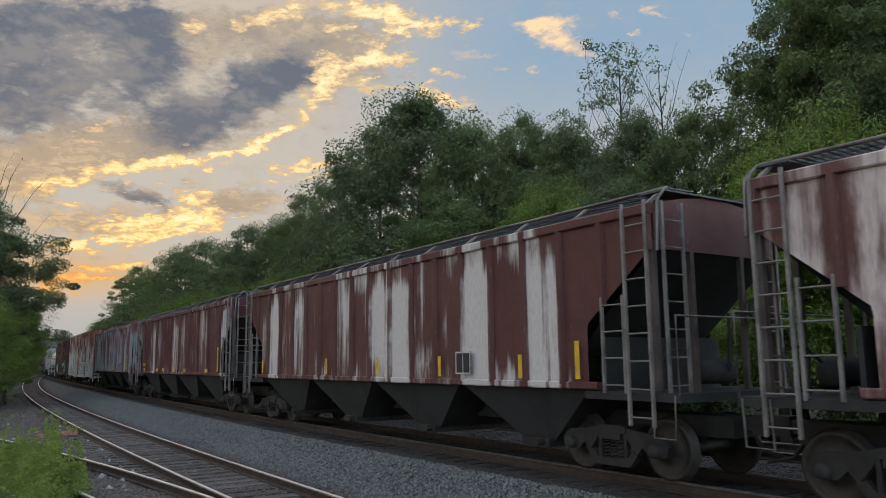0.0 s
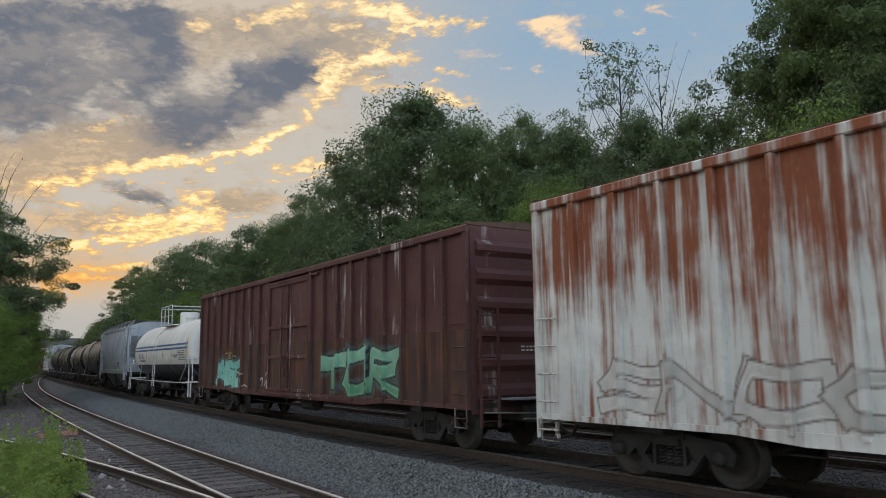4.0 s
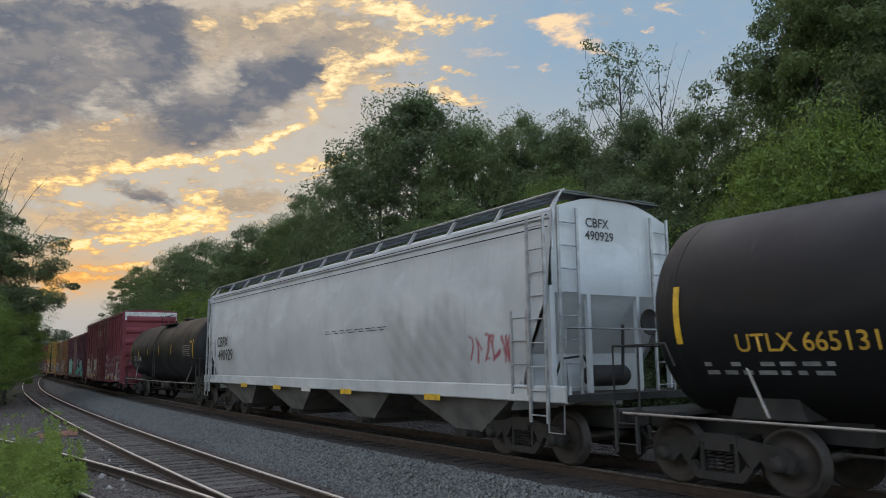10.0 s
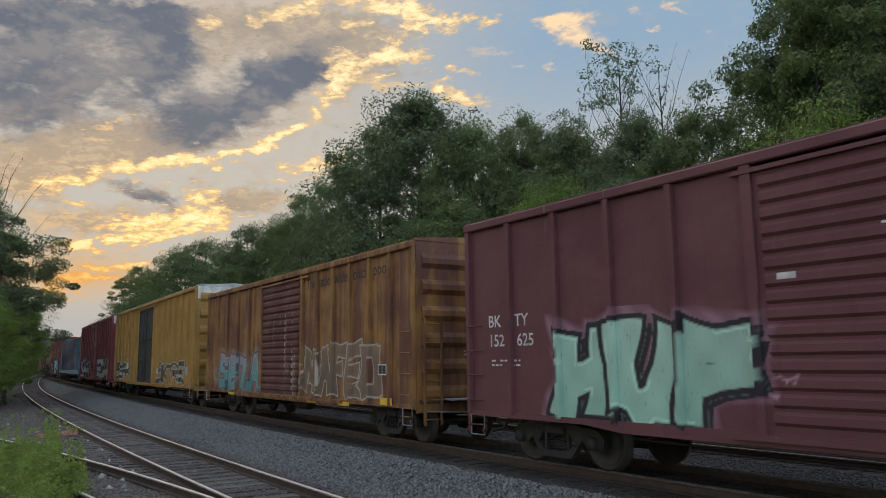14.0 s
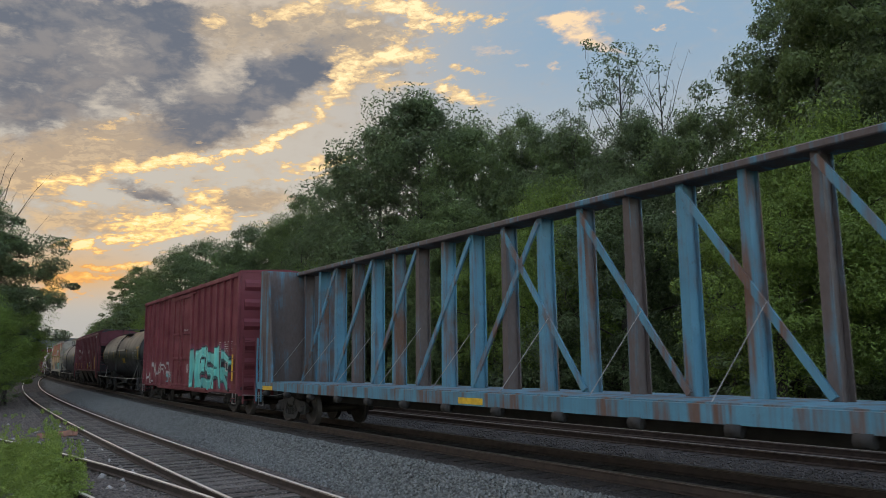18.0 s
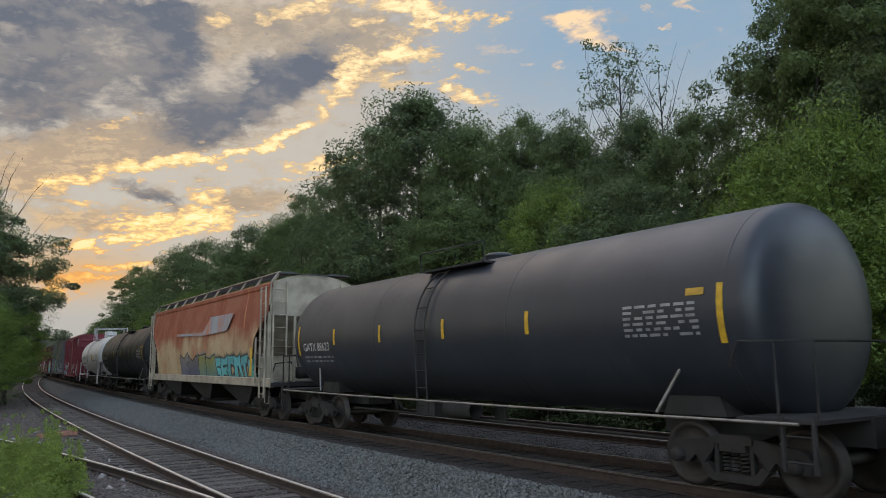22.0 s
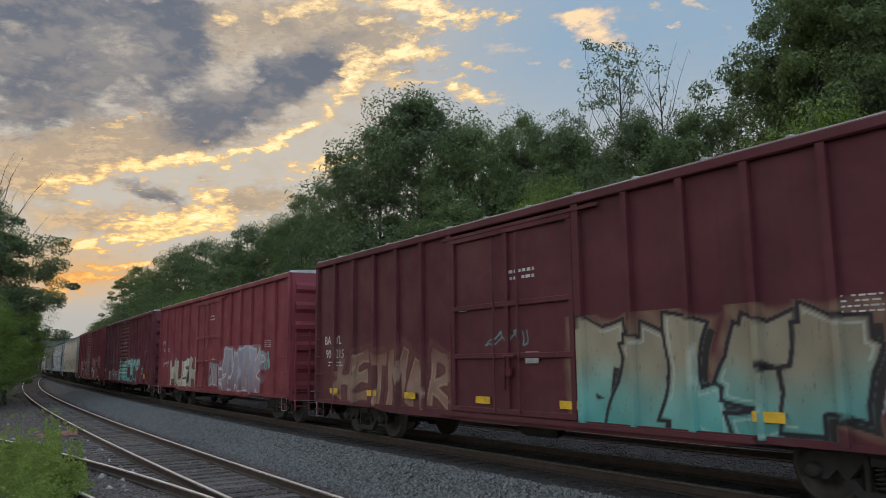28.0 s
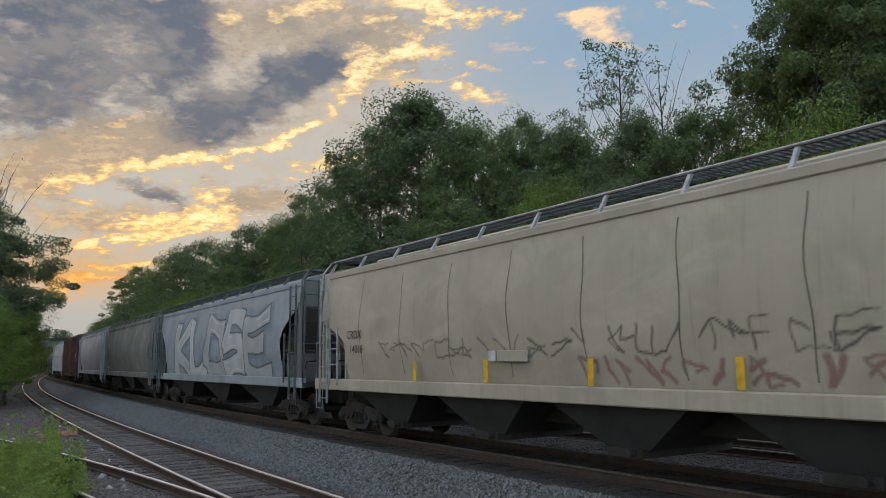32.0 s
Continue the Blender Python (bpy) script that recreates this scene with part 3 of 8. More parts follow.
def fast_mesh(name, v, f, mat):
    m = bpy.data.meshes.new(name)
    m.vertices.add(len(v))
    m.vertices.foreach_set("co", np.asarray(v, np.float32).ravel())
    m.loops.add(f.size)
    m.loops.foreach_set("vertex_index", f.ravel().astype(np.int32))
    m.polygons.add(len(f))
    m.polygons.foreach_set("loop_start", np.arange(0, f.size, f.shape[1], dtype=np.int32))
    m.materials.append(mat)
    m.update()
    m.validate()
    return m


def tree_kind(seed, height, spread, base, clumps, per, size, mat, clump_r=1.0, limbs=9, sparse=False, thick=1.0, rise=0.0):
    """The meshes of one tree: a tapered trunk with limbs, and an uneven crown of leaf clumps round them."""
    rng = np.random.default_rng(seed)
    wood = Shape()
    bend = rng.normal(size=2) * 0.35
    spine = [(bend[0] * (q ** 2), bend[1] * (q ** 2), height * 0.93 * q) for q in (0, 0.12, 0.3, 0.5, 0.7, 0.87, 1.0)]
    r0 = height * 0.017 * thick
    wood.tube(spine, [r0 * 1.5, r0 * 1.1, r0, r0 * 0.8, r0 * 0.55, r0 * 0.3, r0 * 0.08], 8)
    lobes = rng.uniform(0, 6.28, 4)

    def girth(q, a):
        """The crown's half width at the height q (0 to 1) and the bearing a."""
        t = min(1.0, max(0.0, (q - base) / (1.0 - base)))
        return spread * (math.sin(math.pi * (0.12 + 0.88 * t ** 0.85)) ** 0.6) * (1 + 0.16 * math.sin(2 * a + lobes[0]) + 0.13 * math.sin(3 * a + lobes[1] + 5 * t) + 0.1 * math.sin(9 * t + lobes[2]))
    balls = []
    for i in range(limbs):
        q = base + (0.95 - base) * (i + rng.uniform(0, 0.9)) / limbs
        a = i * 2.4 + rng.uniform(-0.5, 0.5)
        reach = girth(q, a) * rng.uniform(0.75, 1.0)
        o = np.array([bend[0] * q * q, bend[1] * q * q, height * q * 0.88])
        up = (rng.uniform(0.2, 0.5) + rise) * reach + (0.8 if q > 0.8 else 0)
        pts = [o + np.array([math.cos(a + w) * reach * t, math.sin(a + w) * reach * t, up * t ** 1.3]) for t, w in ((0, 0), (0.35, 0.08), (0.7, -0.06), (1.0, 0.1))]
        rl = r0 * 0.42 * (1.1 - q * 0.6)
        wood.tube(pts, [rl, rl * 0.7, rl * 0.4, rl * 0.1], 5)
        for t in (0.5, 0.75, 1.0):
            e = pts[0] + (pts[3] - pts[0]) * t
            twig = e + (rng.normal(size=3) + np.array([0, 0, rise])) * reach * 0.2
            wood.tube([e, (e + twig) / 2 + rng.normal(size=3) * 0.1, twig], [rl * 0.35, rl * 0.2, rl * 0.05], 4)
            balls.append((twig, clump_r * rng.uniform(0.5, 1.0)))
    if sparse:
        balls = balls[:clumps]
    while len(balls) < clumps:
        q, a = base + (1 - base) * rng.uniform(0, 1) ** 0.9, rng.uniform(0, 6.283)
        r = girth(q, a) * (math.sqrt(rng.uniform(0.25, 1.0)) if rng.uniform() < 0.85 else rng.uniform(1.0, 1.15))
        balls.append((np.array([bend[0] * q * q + math.cos(a) * r, bend[1] * q * q + math.sin(a) * r, height * (0.02 + 0.95 * q) + rng.normal() * 0.25]), clump_r * rng.choice([0.35, 0.5, 0.7, 0.9, 1.25])))
    if not clumps:
        return wood.mesh("trunk", MAT_BARK), None
    v, f = leaves(rng, balls, per, size)
    return wood.mesh("trunk", MAT_BARK), fast_mesh("crown", v, f, mat)


def plant(kind, x, y, z, turn, sc, name, label, category, group):
    top = thing(name, label, category, group, at=pose(x, y, z, 0, 0, turn))
    for nm, me in (("trunk", kind[0]), ("crown", kind[1])):
        if not me:
            continue
        ob = part(nm, me, None, top)
        ob.scale = sc if isinstance(sc, tuple) else (sc, sc, sc)
    return top


KINDS = {
    "oak": tree_kind(3, 15, 4.6, 0.08, 300, 250, 0.095, LEAF_DARK, 1.15, 13, thick=0.8),
    "maple": tree_kind(5, 14, 4.2, 0.06, 280, 230, 0.09, LEAF_MID, 1.1, 13, thick=0.8),
    "ash": tree_kind(8, 16, 4.4, 0.12, 300, 280, 0.082, LEAF_ASH, 0.9, 17, thick=0.7),
    "elm": tree_kind(11, 14, 4.4, 0.05, 290, 240, 0.095, LEAF_DARK, 1.15, 13, thick=0.8),
    "locust": tree_kind(14, 17, 2.1, 0.52, 78, 48, 0.075, LEAF_DARK, 0.45, 26, True, 0.4, 1.1),
    "bare": tree_kind(15, 16, 1.7, 0.5, 0, 0, 0.1, LEAF_DARK, 0.5, 24, True, 0.35, 1.5),
    "young": tree_kind(17, 8, 2.7, 0.26, 170, 330, 0.056, LEAF_LIGHT, 0.8, 11),
    "shrub": tree_kind(21, 4, 2.2, 0.02, 70, 150, 0.07, LEAF_DARK, 0.65, 8),
    "far_oak": tree_kind(31, 15, 4.8, 0.06, 150, 90, 0.2, LEAF_DARK, 1.35, 8),
    "far_maple": tree_kind(32, 14, 4.4, 0.05, 150, 90, 0.19, LEAF_MID, 1.3, 8),
    "weed": tree_kind(41, 1.2, 0.5, 0.02, 60, 34, 0.045, LEAF_WEED, 0.17, 9, thick=0.4, rise=0.6),
}
NAMES = {"bare": "bare_tree", "oak": "oak_tree", "maple": "maple_tree", "ash": "ash_tree", "elm": "elm_tree", "locust": "locust_tree", "young": "young_tree", "shrub": "shrub", "far_oak": "oak_tree", "far_maple": "maple_tree", "weed": "weed_plant"}
LABELS = {
    "bare": "bare dead tree with thin twigs against the sky",
    "oak": "dense dark green broadleaf tree behind the railway line", "maple": "leafy mid green tree in the wood beside the line",
    "ash": "tall airy tree with loose green foliage beside the line", "elm": "full dark tree with low branches at the wood's edge",
    "locust": "thin tree with sparse leaves that stands above the wood", "young": "bright yellow-green young tree in front of the wood",
    "shrub": "low leafy shrub at the foot of the wood",
    "far_oak": "dark green tree far along the bend", "far_maple": "mid green tree far along the bend", "weed": "bright green weed growing beside the siding rail"}


def grow(kind, x, y, height, turn=0, z=-0.85, wide=1.0):
    full = {"bare": 16, "oak": 15, "maple": 14, "ash": 16, "elm": 14, "locust": 17, "young": 8, "shrub": 4, "far_oak": 15, "far_maple": 14, "weed": 1.2}[kind] * 1.02
    k = height / full
    return plant(KINDS[kind], x, y, z, turn, (k * wide, k * wide, k), NAMES[kind], LABELS[kind], "shrub" if kind == "shrub" else "weed" if kind == "weed" else "tree", "weeds by the siding" if kind == "weed" else "trees beside the line")


# the wood behind the tracks: kind, place, height, width
TALL = (("elm", -4.0, 46.2, 17.4, 0.85), ("oak", -1.2, 42.4, 17.8, 1.0), ("maple", 1.5, 40.2, 15.8, 0.8), ("ash", 3.7, 38.4, 16.0, 0.7), ("elm", 5.3, 37.8, 14.6, 0.85), ("maple", 6.8, 36.0, 14.2, 0.85),
        ("locust", 8.5, 34.6, 18.6, 1.0), ("locust", 6.6, 35.6, 15.8, 0.9), ("oak", 8.6, 32.5, 13.4, 0.7), ("maple", 10.4, 30.5, 13.2, 0.7), ("bare", 10.3, 33.6, 17.4, 1.0),
        ("ash", 13.6, 27.0, 18.4, 0.8), ("ash", 16.1, 25.4, 20.5, 0.9), ("elm", 14.8, 22.3, 13.8, 0.8), ("oak", 17.8, 31.0, 18.5, 1.0),)
EDGE = (("oak", 18.5, 21, 18.0, 1.0), ("young", 9.3, 21.2, 8.0, 0.95), ("young", 10.9, 20.8, 9.9, 0.85), ("young", 13.2, 19.6, 8.4, 1.1), ("young", 4.6, 29.6, 9.8, 0.8),
        ("young", 2.2, 33.0, 7.4, 1.0), ("maple", 0.6, 36.0, 10.5, 1.0), ("elm", 6.6, 28.0, 9.5, 1.1), ("elm", -5.4, 45.0, 11.5, 0.8), ("young", -7.6, 49.5, 9.6, 0.9),
        ("ash", -10.3, 58.0, 16.2, 0.75), ("elm", -8.6, 54.0, 13.6, 0.7), ("maple", -13.4, 62.2, 14.8, 0.8), ("elm", -16.2, 65.0, 14.8, 0.9), ("young", -12.0, 57.0, 9.5, 1.1), ("young", -17.0, 62.0, 9.0, 1.1),
        ("far_maple", -20.9, 75.0, 14.2, 0.95), ("elm", -26.1, 84.0, 16.6, 1.0), ("maple", -31.7, 91.5, 17.0, 1.0), ("young", -24.5, 76.0, 10.0, 1.2), ("far_oak", -39.9, 107.0, 15.0, 1.1), ("ash", -47.4, 118.0, 18.4, 1.0), ("young", -30.5, 84.0, 9.5, 1.2),)
for kind, x, y, h, wide in TALL + EDGE:
    grow(kind, x, y, h, x * 37, wide=wide)
rng = random.Random(4)
for i in range(44):
    s = 104 + i * 4.4
    lat = 10.0 + rng.uniform(-0.5, 5) + i * 0.04
    x, y, t = line(s, lat)
    grow(rng.choice(("far_oak", "far_maple")), x, y, rng.uniform(11.5, 14.5), rng.uniform(0, 360), wide=1.15)
for i in range(24):
    s = -4 + i * 4.0
    x, y, t = line(s, 10.2 + rng.uniform(-0.4, 1.4))
    grow("shrub", x, y, rng.uniform(2.4, 4.4), rng.uniform(0, 360), wide=1.3)
for i in range(16):
    s = 0 + i * 5
    x, y, t = line(s, 19.5 + rng.uniform(-1.5, 4))
    grow(rng.choice(("far_oak", "far_maple")), x, y, rng.uniform(10, 12.0), rng.uniform(0, 360), wide=1.2)


def bough_tree(seed, height, low, reach):
    """A dark tree with long level boughs, each with flat sprays of leaves and gaps between."""
    r = np.random.default_rng(seed)
    wood, balls = Shape(), []
    wood.tube([(0, 0, 0), (0.1, 0.05, height * 0.4), (0.0, 0.1, height * 0.75), (0.05, 0.0, height)], [0.26, 0.2, 0.12, 0.02], 8)
    for i in range(46):
        q = low + (0.97 - low) * (i + r.uniform(0, 1)) / 46
        a = i * 2.4 + r.uniform(-0.5, 0.5)
        far = reach * (math.sin(math.pi * min(1.0, (1.02 - q) / (1.02 - low) * 0.62 + 0.04))) * r.uniform(0.6, 1.05)
        o = np.array([0.05, 0.05, height * q])
        d = np.array([math.cos(a), math.sin(a), 0.0])
        tip = o + d * far + np.array([0, 0, far * r.uniform(-0.12, 0.16)])
        mid = (o + tip) / 2 + np.array([0, 0, 0.18])
        wood.tube([o, mid, tip], [0.06, 0.035, 0.01], 5)
        for t in np.linspace(0.3, 1.0, max(2, int(far * 1.9))):
            side = r.normal(size=3) * np.array([0.42, 0.42, 0.16])
            balls.append((o + (tip - o) * t + np.array([0, 0, 0.18 * math.sin(math.pi * t)]) + side, r.uniform(0.4, 0.9)))
    v, f = leaves(r, balls, 300, 0.085)
    return wood.mesh("trunk", MAT_BARK), fast_mesh("crown", v, f, LEAF_DARK)


# trees on the near side of the bend
plant(bough_tree(71, 14.0, 0.3, 6.0), -29.0, 46.0, -0.85, 20, 1.0, "pine_tree", "dark tree with long level boughs beside the siding", "tree", "trees beside the line")
for kind, x, y, h, wide in (("young", -24.9, 41.5, 6.7, 0.95), ("young", -27.2, 47.5, 7.6, 1.0), ("oak", -38.0, 55.0, 14.5, 0.9), ("elm", -31.2, 49.0, 13.0, 0.8), ("young", -34.2, 57.0, 7.4, 1.0), ("maple", -43.0, 66.0, 10.0, 0.7), ("shrub", -40.0, 67.0, 4.6, 1.2), ("maple", -52.5, 82.0, 8.0, 0.7),
                            ("shrub", -47.6, 81.0, 4.6, 1.2), ("maple", -61.0, 99.0, 7.6, 0.7), ("shrub", -55.5, 97.0, 4.6, 1.2), ("far_oak", -72.5, 120.0, 8.0, 0.8), ("far_maple", -86.0, 146.0, 8.0, 0.8), ("far_oak", -99.0, 170.0, 8.0, 0.9), ("far_maple", -112.0, 200.0, 8.6, 1.0), ("far_oak", -108.5, 206.0, 8.2, 1.1),
                            ("far_maple", -116.0, 216.0, 9.0, 1.2), ("shrub", -27.0, 44.0, 3.4, 1.1), ("shrub", -31.0, 51.0, 3.6, 1.2), ("shrub", -24.6, 38.5, 2.6, 1.1), ("shrub", -35.6, 60.5, 3.8, 1.2)):
    grow(kind, x, y, h, x * 7, wide=wide)
for i in range(14):
    x, y, t = line(250 + i * 9, -9.0 - rng.uniform(0, 4))
    grow(rng.choice(("far_oak", "far_maple")), x, y, rng.uniform(8, 11), rng.uniform(0, 360), wide=1.2)
grow("bare", -31.0, 52.6, 18.0, 40, wide=1.5)
# dry brush at the foot of the near trees
for i in range(14):
    x, y, t = line(rng.uniform(27, 52), -9.9 - rng.uniform(0, 2.2), SIDE_LINE)
    grow("shrub", x, y, rng.uniform(0.7, 1.5), rng.uniform(0, 360), z=-0.8, wide=1.5)
# weeds beside the siding
for i in range(72):
    y = rng.uniform(13.2, 20.5)
    x = -0.545 * y + 0.5 - abs(rng.gauss(0, 0.6)) + max(0.0, 15.5 - y) * 0.25
    grow("weed", x, y, rng.uniform(0.22, 0.5) + max(0.0, 17 - y) * 0.03, rng.uniform(0, 360), z=-0.74, wide=rng.uniform(1.0, 1.7))
for i in range(14):
    y = rng.uniform(13.6, 19.0)
    grow("weed", -0.545 * y + 0.75 - abs(rng.gauss(0, 0.5)) + max(0.0, 15.5 - y) * 0.25, y, rng.uniform(0.6, 0.95), rng.uniform(0, 360), z=-0.74, wide=0.55)
for i in range(16):
    s, lat = rng.uniform(30, 60), -9.6 + rng.uniform(-1.5, 0.6)
    x, y, t = line(s, lat)
    grow("weed", x, y, rng.uniform(0.4, 0.8), rng.uniform(0, 360), z=-0.74, wide=1.8)
# a far ridge
ridge = Shape()
n = 60
for i in range(n):
    a0, a1 = (radians(-60 + 110 * j / n) for j in (i, i + 1))
    h0, h1 = (92 + 14 * noise.noise((a * 6, 3.3, 0)) + 16 * math.exp(-((a + 0.46) / 0.12) ** 2) for a in (a0, a1))
    ridge.add([(3200 * math.sin(a0), 3200 * math.cos(a0), -2), (3200 * math.sin(a1), 3200 * math.cos(a1), -2), (3300 * math.sin(a1), 3300 * math.cos(a1), h1), (3300 * math.sin(a0), 3300 * math.cos(a0), h0)], [(0, 1, 2, 3)], True)
tagged(new("backdrop_ridge", ridge.mesh("backdrop_ridge", plain("ridge_haze", (0.17, 0.22, 0.24), 1.0, 0, 0.2, 0.01))), "hazy blue wooded ridge on the horizon", "hill", kind="structure")
# litter between the tracks: a broken board and stones
board = thing("broken_board", "broken reddish board lying beside the siding", "board", at=pose(-13.2, 26.4, -0.56, 30, -4, 22))
part("board", Shape().box(-0.62, 0.62, -0.16, 0.16, 0.0, 0.05, 0.01), plain("board_red", (0.30, 0.13, 0.08), 0.8, 0, 0.4, 4), board)
part("batten", Shape().box(0.35, 0.47, -0.2, 0.22, 0.05, 0.09, 0.01), plain("batten_red", (0.34, 0.16, 0.10), 0.8, 0, 0.4, 4), board)


# loose ballast stones on the shoulder, and dirty ones round the siding
def stones(name, label, seed, count, area, size, profile, mat):
    r = np.random.default_rng(seed)
    s = area[0] + (area[1] - area[0]) * r.uniform(0, 1, count) ** 1.25
    lat = r.uniform(area[2], area[3], count)
    xs = np.interp(s, LINE_S, LINE_X)
    ys = np.interp(s, LINE_S, LINE_Y)
    th = np.interp(s, LINE_S, LINE_T)
    z = np.interp(lat, [q[0] for q in profile], [q[1] for q in profile])
    c = np.stack([xs + lat * np.cos(th), ys - lat * np.sin(th), z + 0.012], 1)
    base = np.array([(1, 0, 0), (0, 1, 0), (-1, 0, 0), (0, -1, 0), (0.1, 0.1, 0.85), (0, 0, -0.6)])
    v = base[None] * r.uniform(0.55, 1.2, (count, 6, 1)) * (size * r.uniform(0.6, 1.35, (count, 1, 1)))
    a = r.uniform(0, 6.28, count)
    ca, sa = np.cos(a)[:, None], np.sin(a)[:, None]
    v = np.stack([v[:, :, 0] * ca - v[:, :, 1] * sa, v[:, :, 0] * sa + v[:, :, 1] * ca, v[:, :, 2] + v[:, :, 0] * r.uniform(-0.5, 0.5, (count, 1))], 2) + c[:, None]
    f = np.array([(0, 1, 4), (1, 2, 4), (2, 3, 4), (3, 0, 4), (1, 0, 5), (2, 1, 5), (3, 2, 5), (0, 3, 5)])
    f = (f[None] + 6 * np.arange(count)[:, None, None]).reshape(-1, 3)
    return tagged(new(name, fast_mesh(name, v.reshape(-1, 3), f, mat)), label, "ballast", kind="stuff")


def stone_material(name, a, b, c):
    k = Nodes(name, 0.85)
    g = k.n("NewGeometry").outputs["Random Per Island"]
    col = k.mix(g, a, b)
    k.color(k.mix(k.ramp(k.noise(k.coord(), 30, 3), 0.5, 0.75), col, c))
    return k.m


stones("ballast_stones", "loose grey crushed stones of the main line", 5, 50000, (-1, 66, -3.35, -1.66), 0.036, MAIN_BED, stone_material("stone_grey", (0.062, 0.066, 0.062), (0.205, 0.212, 0.202), (0.11, 0.10, 0.09)))
# these stones are coloured darker to stand in for shade behind the train
stones("second_ballast", "loose grey stones between the two main tracks", 6, 9000, (-1, 40, 1.5, 3.4), 0.036, MAIN_BED, stone_material("stone_dull_shade", (0.03, 0.028, 0.028), (0.085, 0.078, 0.076), (0.05, 0.04, 0.035)))
stones("siding_stones", "dirty brown stones and cinders round the siding", 7, 26000, (4, 62, -11.0, -3.4), 0.032, SIDE_BED, stone_material("stone_dirty", (0.07, 0.061, 0.056), (0.22, 0.19, 0.172), (0.11, 0.072, 0.054)))
stones("litter_stones", "pale broken stones and litter beside the siding", 8, 90, (13, 34, -9.0, -5.9), 0.085, SIDE_BED, stone_material("stone_pale", (0.16, 0.15, 0.14), (0.50, 0.48, 0.45), (0.24, 0.14, 0.10)))


# ---- rail cars: x forward, the seen side at -y, z from the rail's top ----
MAT_IRON = plain("truck_iron", (0.034, 0.030, 0.028), 0.85, 0.1, 0.4, 4)
MAT_TREAD = plain("wheel_steel", (0.05, 0.042, 0.038), 0.6, 0.3, 0.3, 5)
MAT_BRIGHT = plain("worn_steel", (0.34, 0.32, 0.30), 0.45, 0.6, 0.2, 6)
MAT_UNDER = plain("underframe_black", (0.036, 0.034, 0.033), 0.85, 0.05, 0.3, 3)
MAT_YELLOW = plain("reflector_yellow", (0.72, 0.42, 0.03), 0.5, 0, 0.2, 6)
MAT_WHITE = plain("stencil_white", (0.62, 0.60, 0.57), 0.6, 0, 0.25, 5)
MAT_BLACK = plain("stencil_black", (0.02, 0.02, 0.022), 0.6, 0, 0.2, 5)
MAT_AMBER = plain("stencil_yellow", (0.62, 0.36, 0.05), 0.6, 0, 0.2, 5)
MAT_GALV = plain("galvanised_steel", (0.40, 0.41, 0.42), 0.5, 0.4, 0.25, 5)


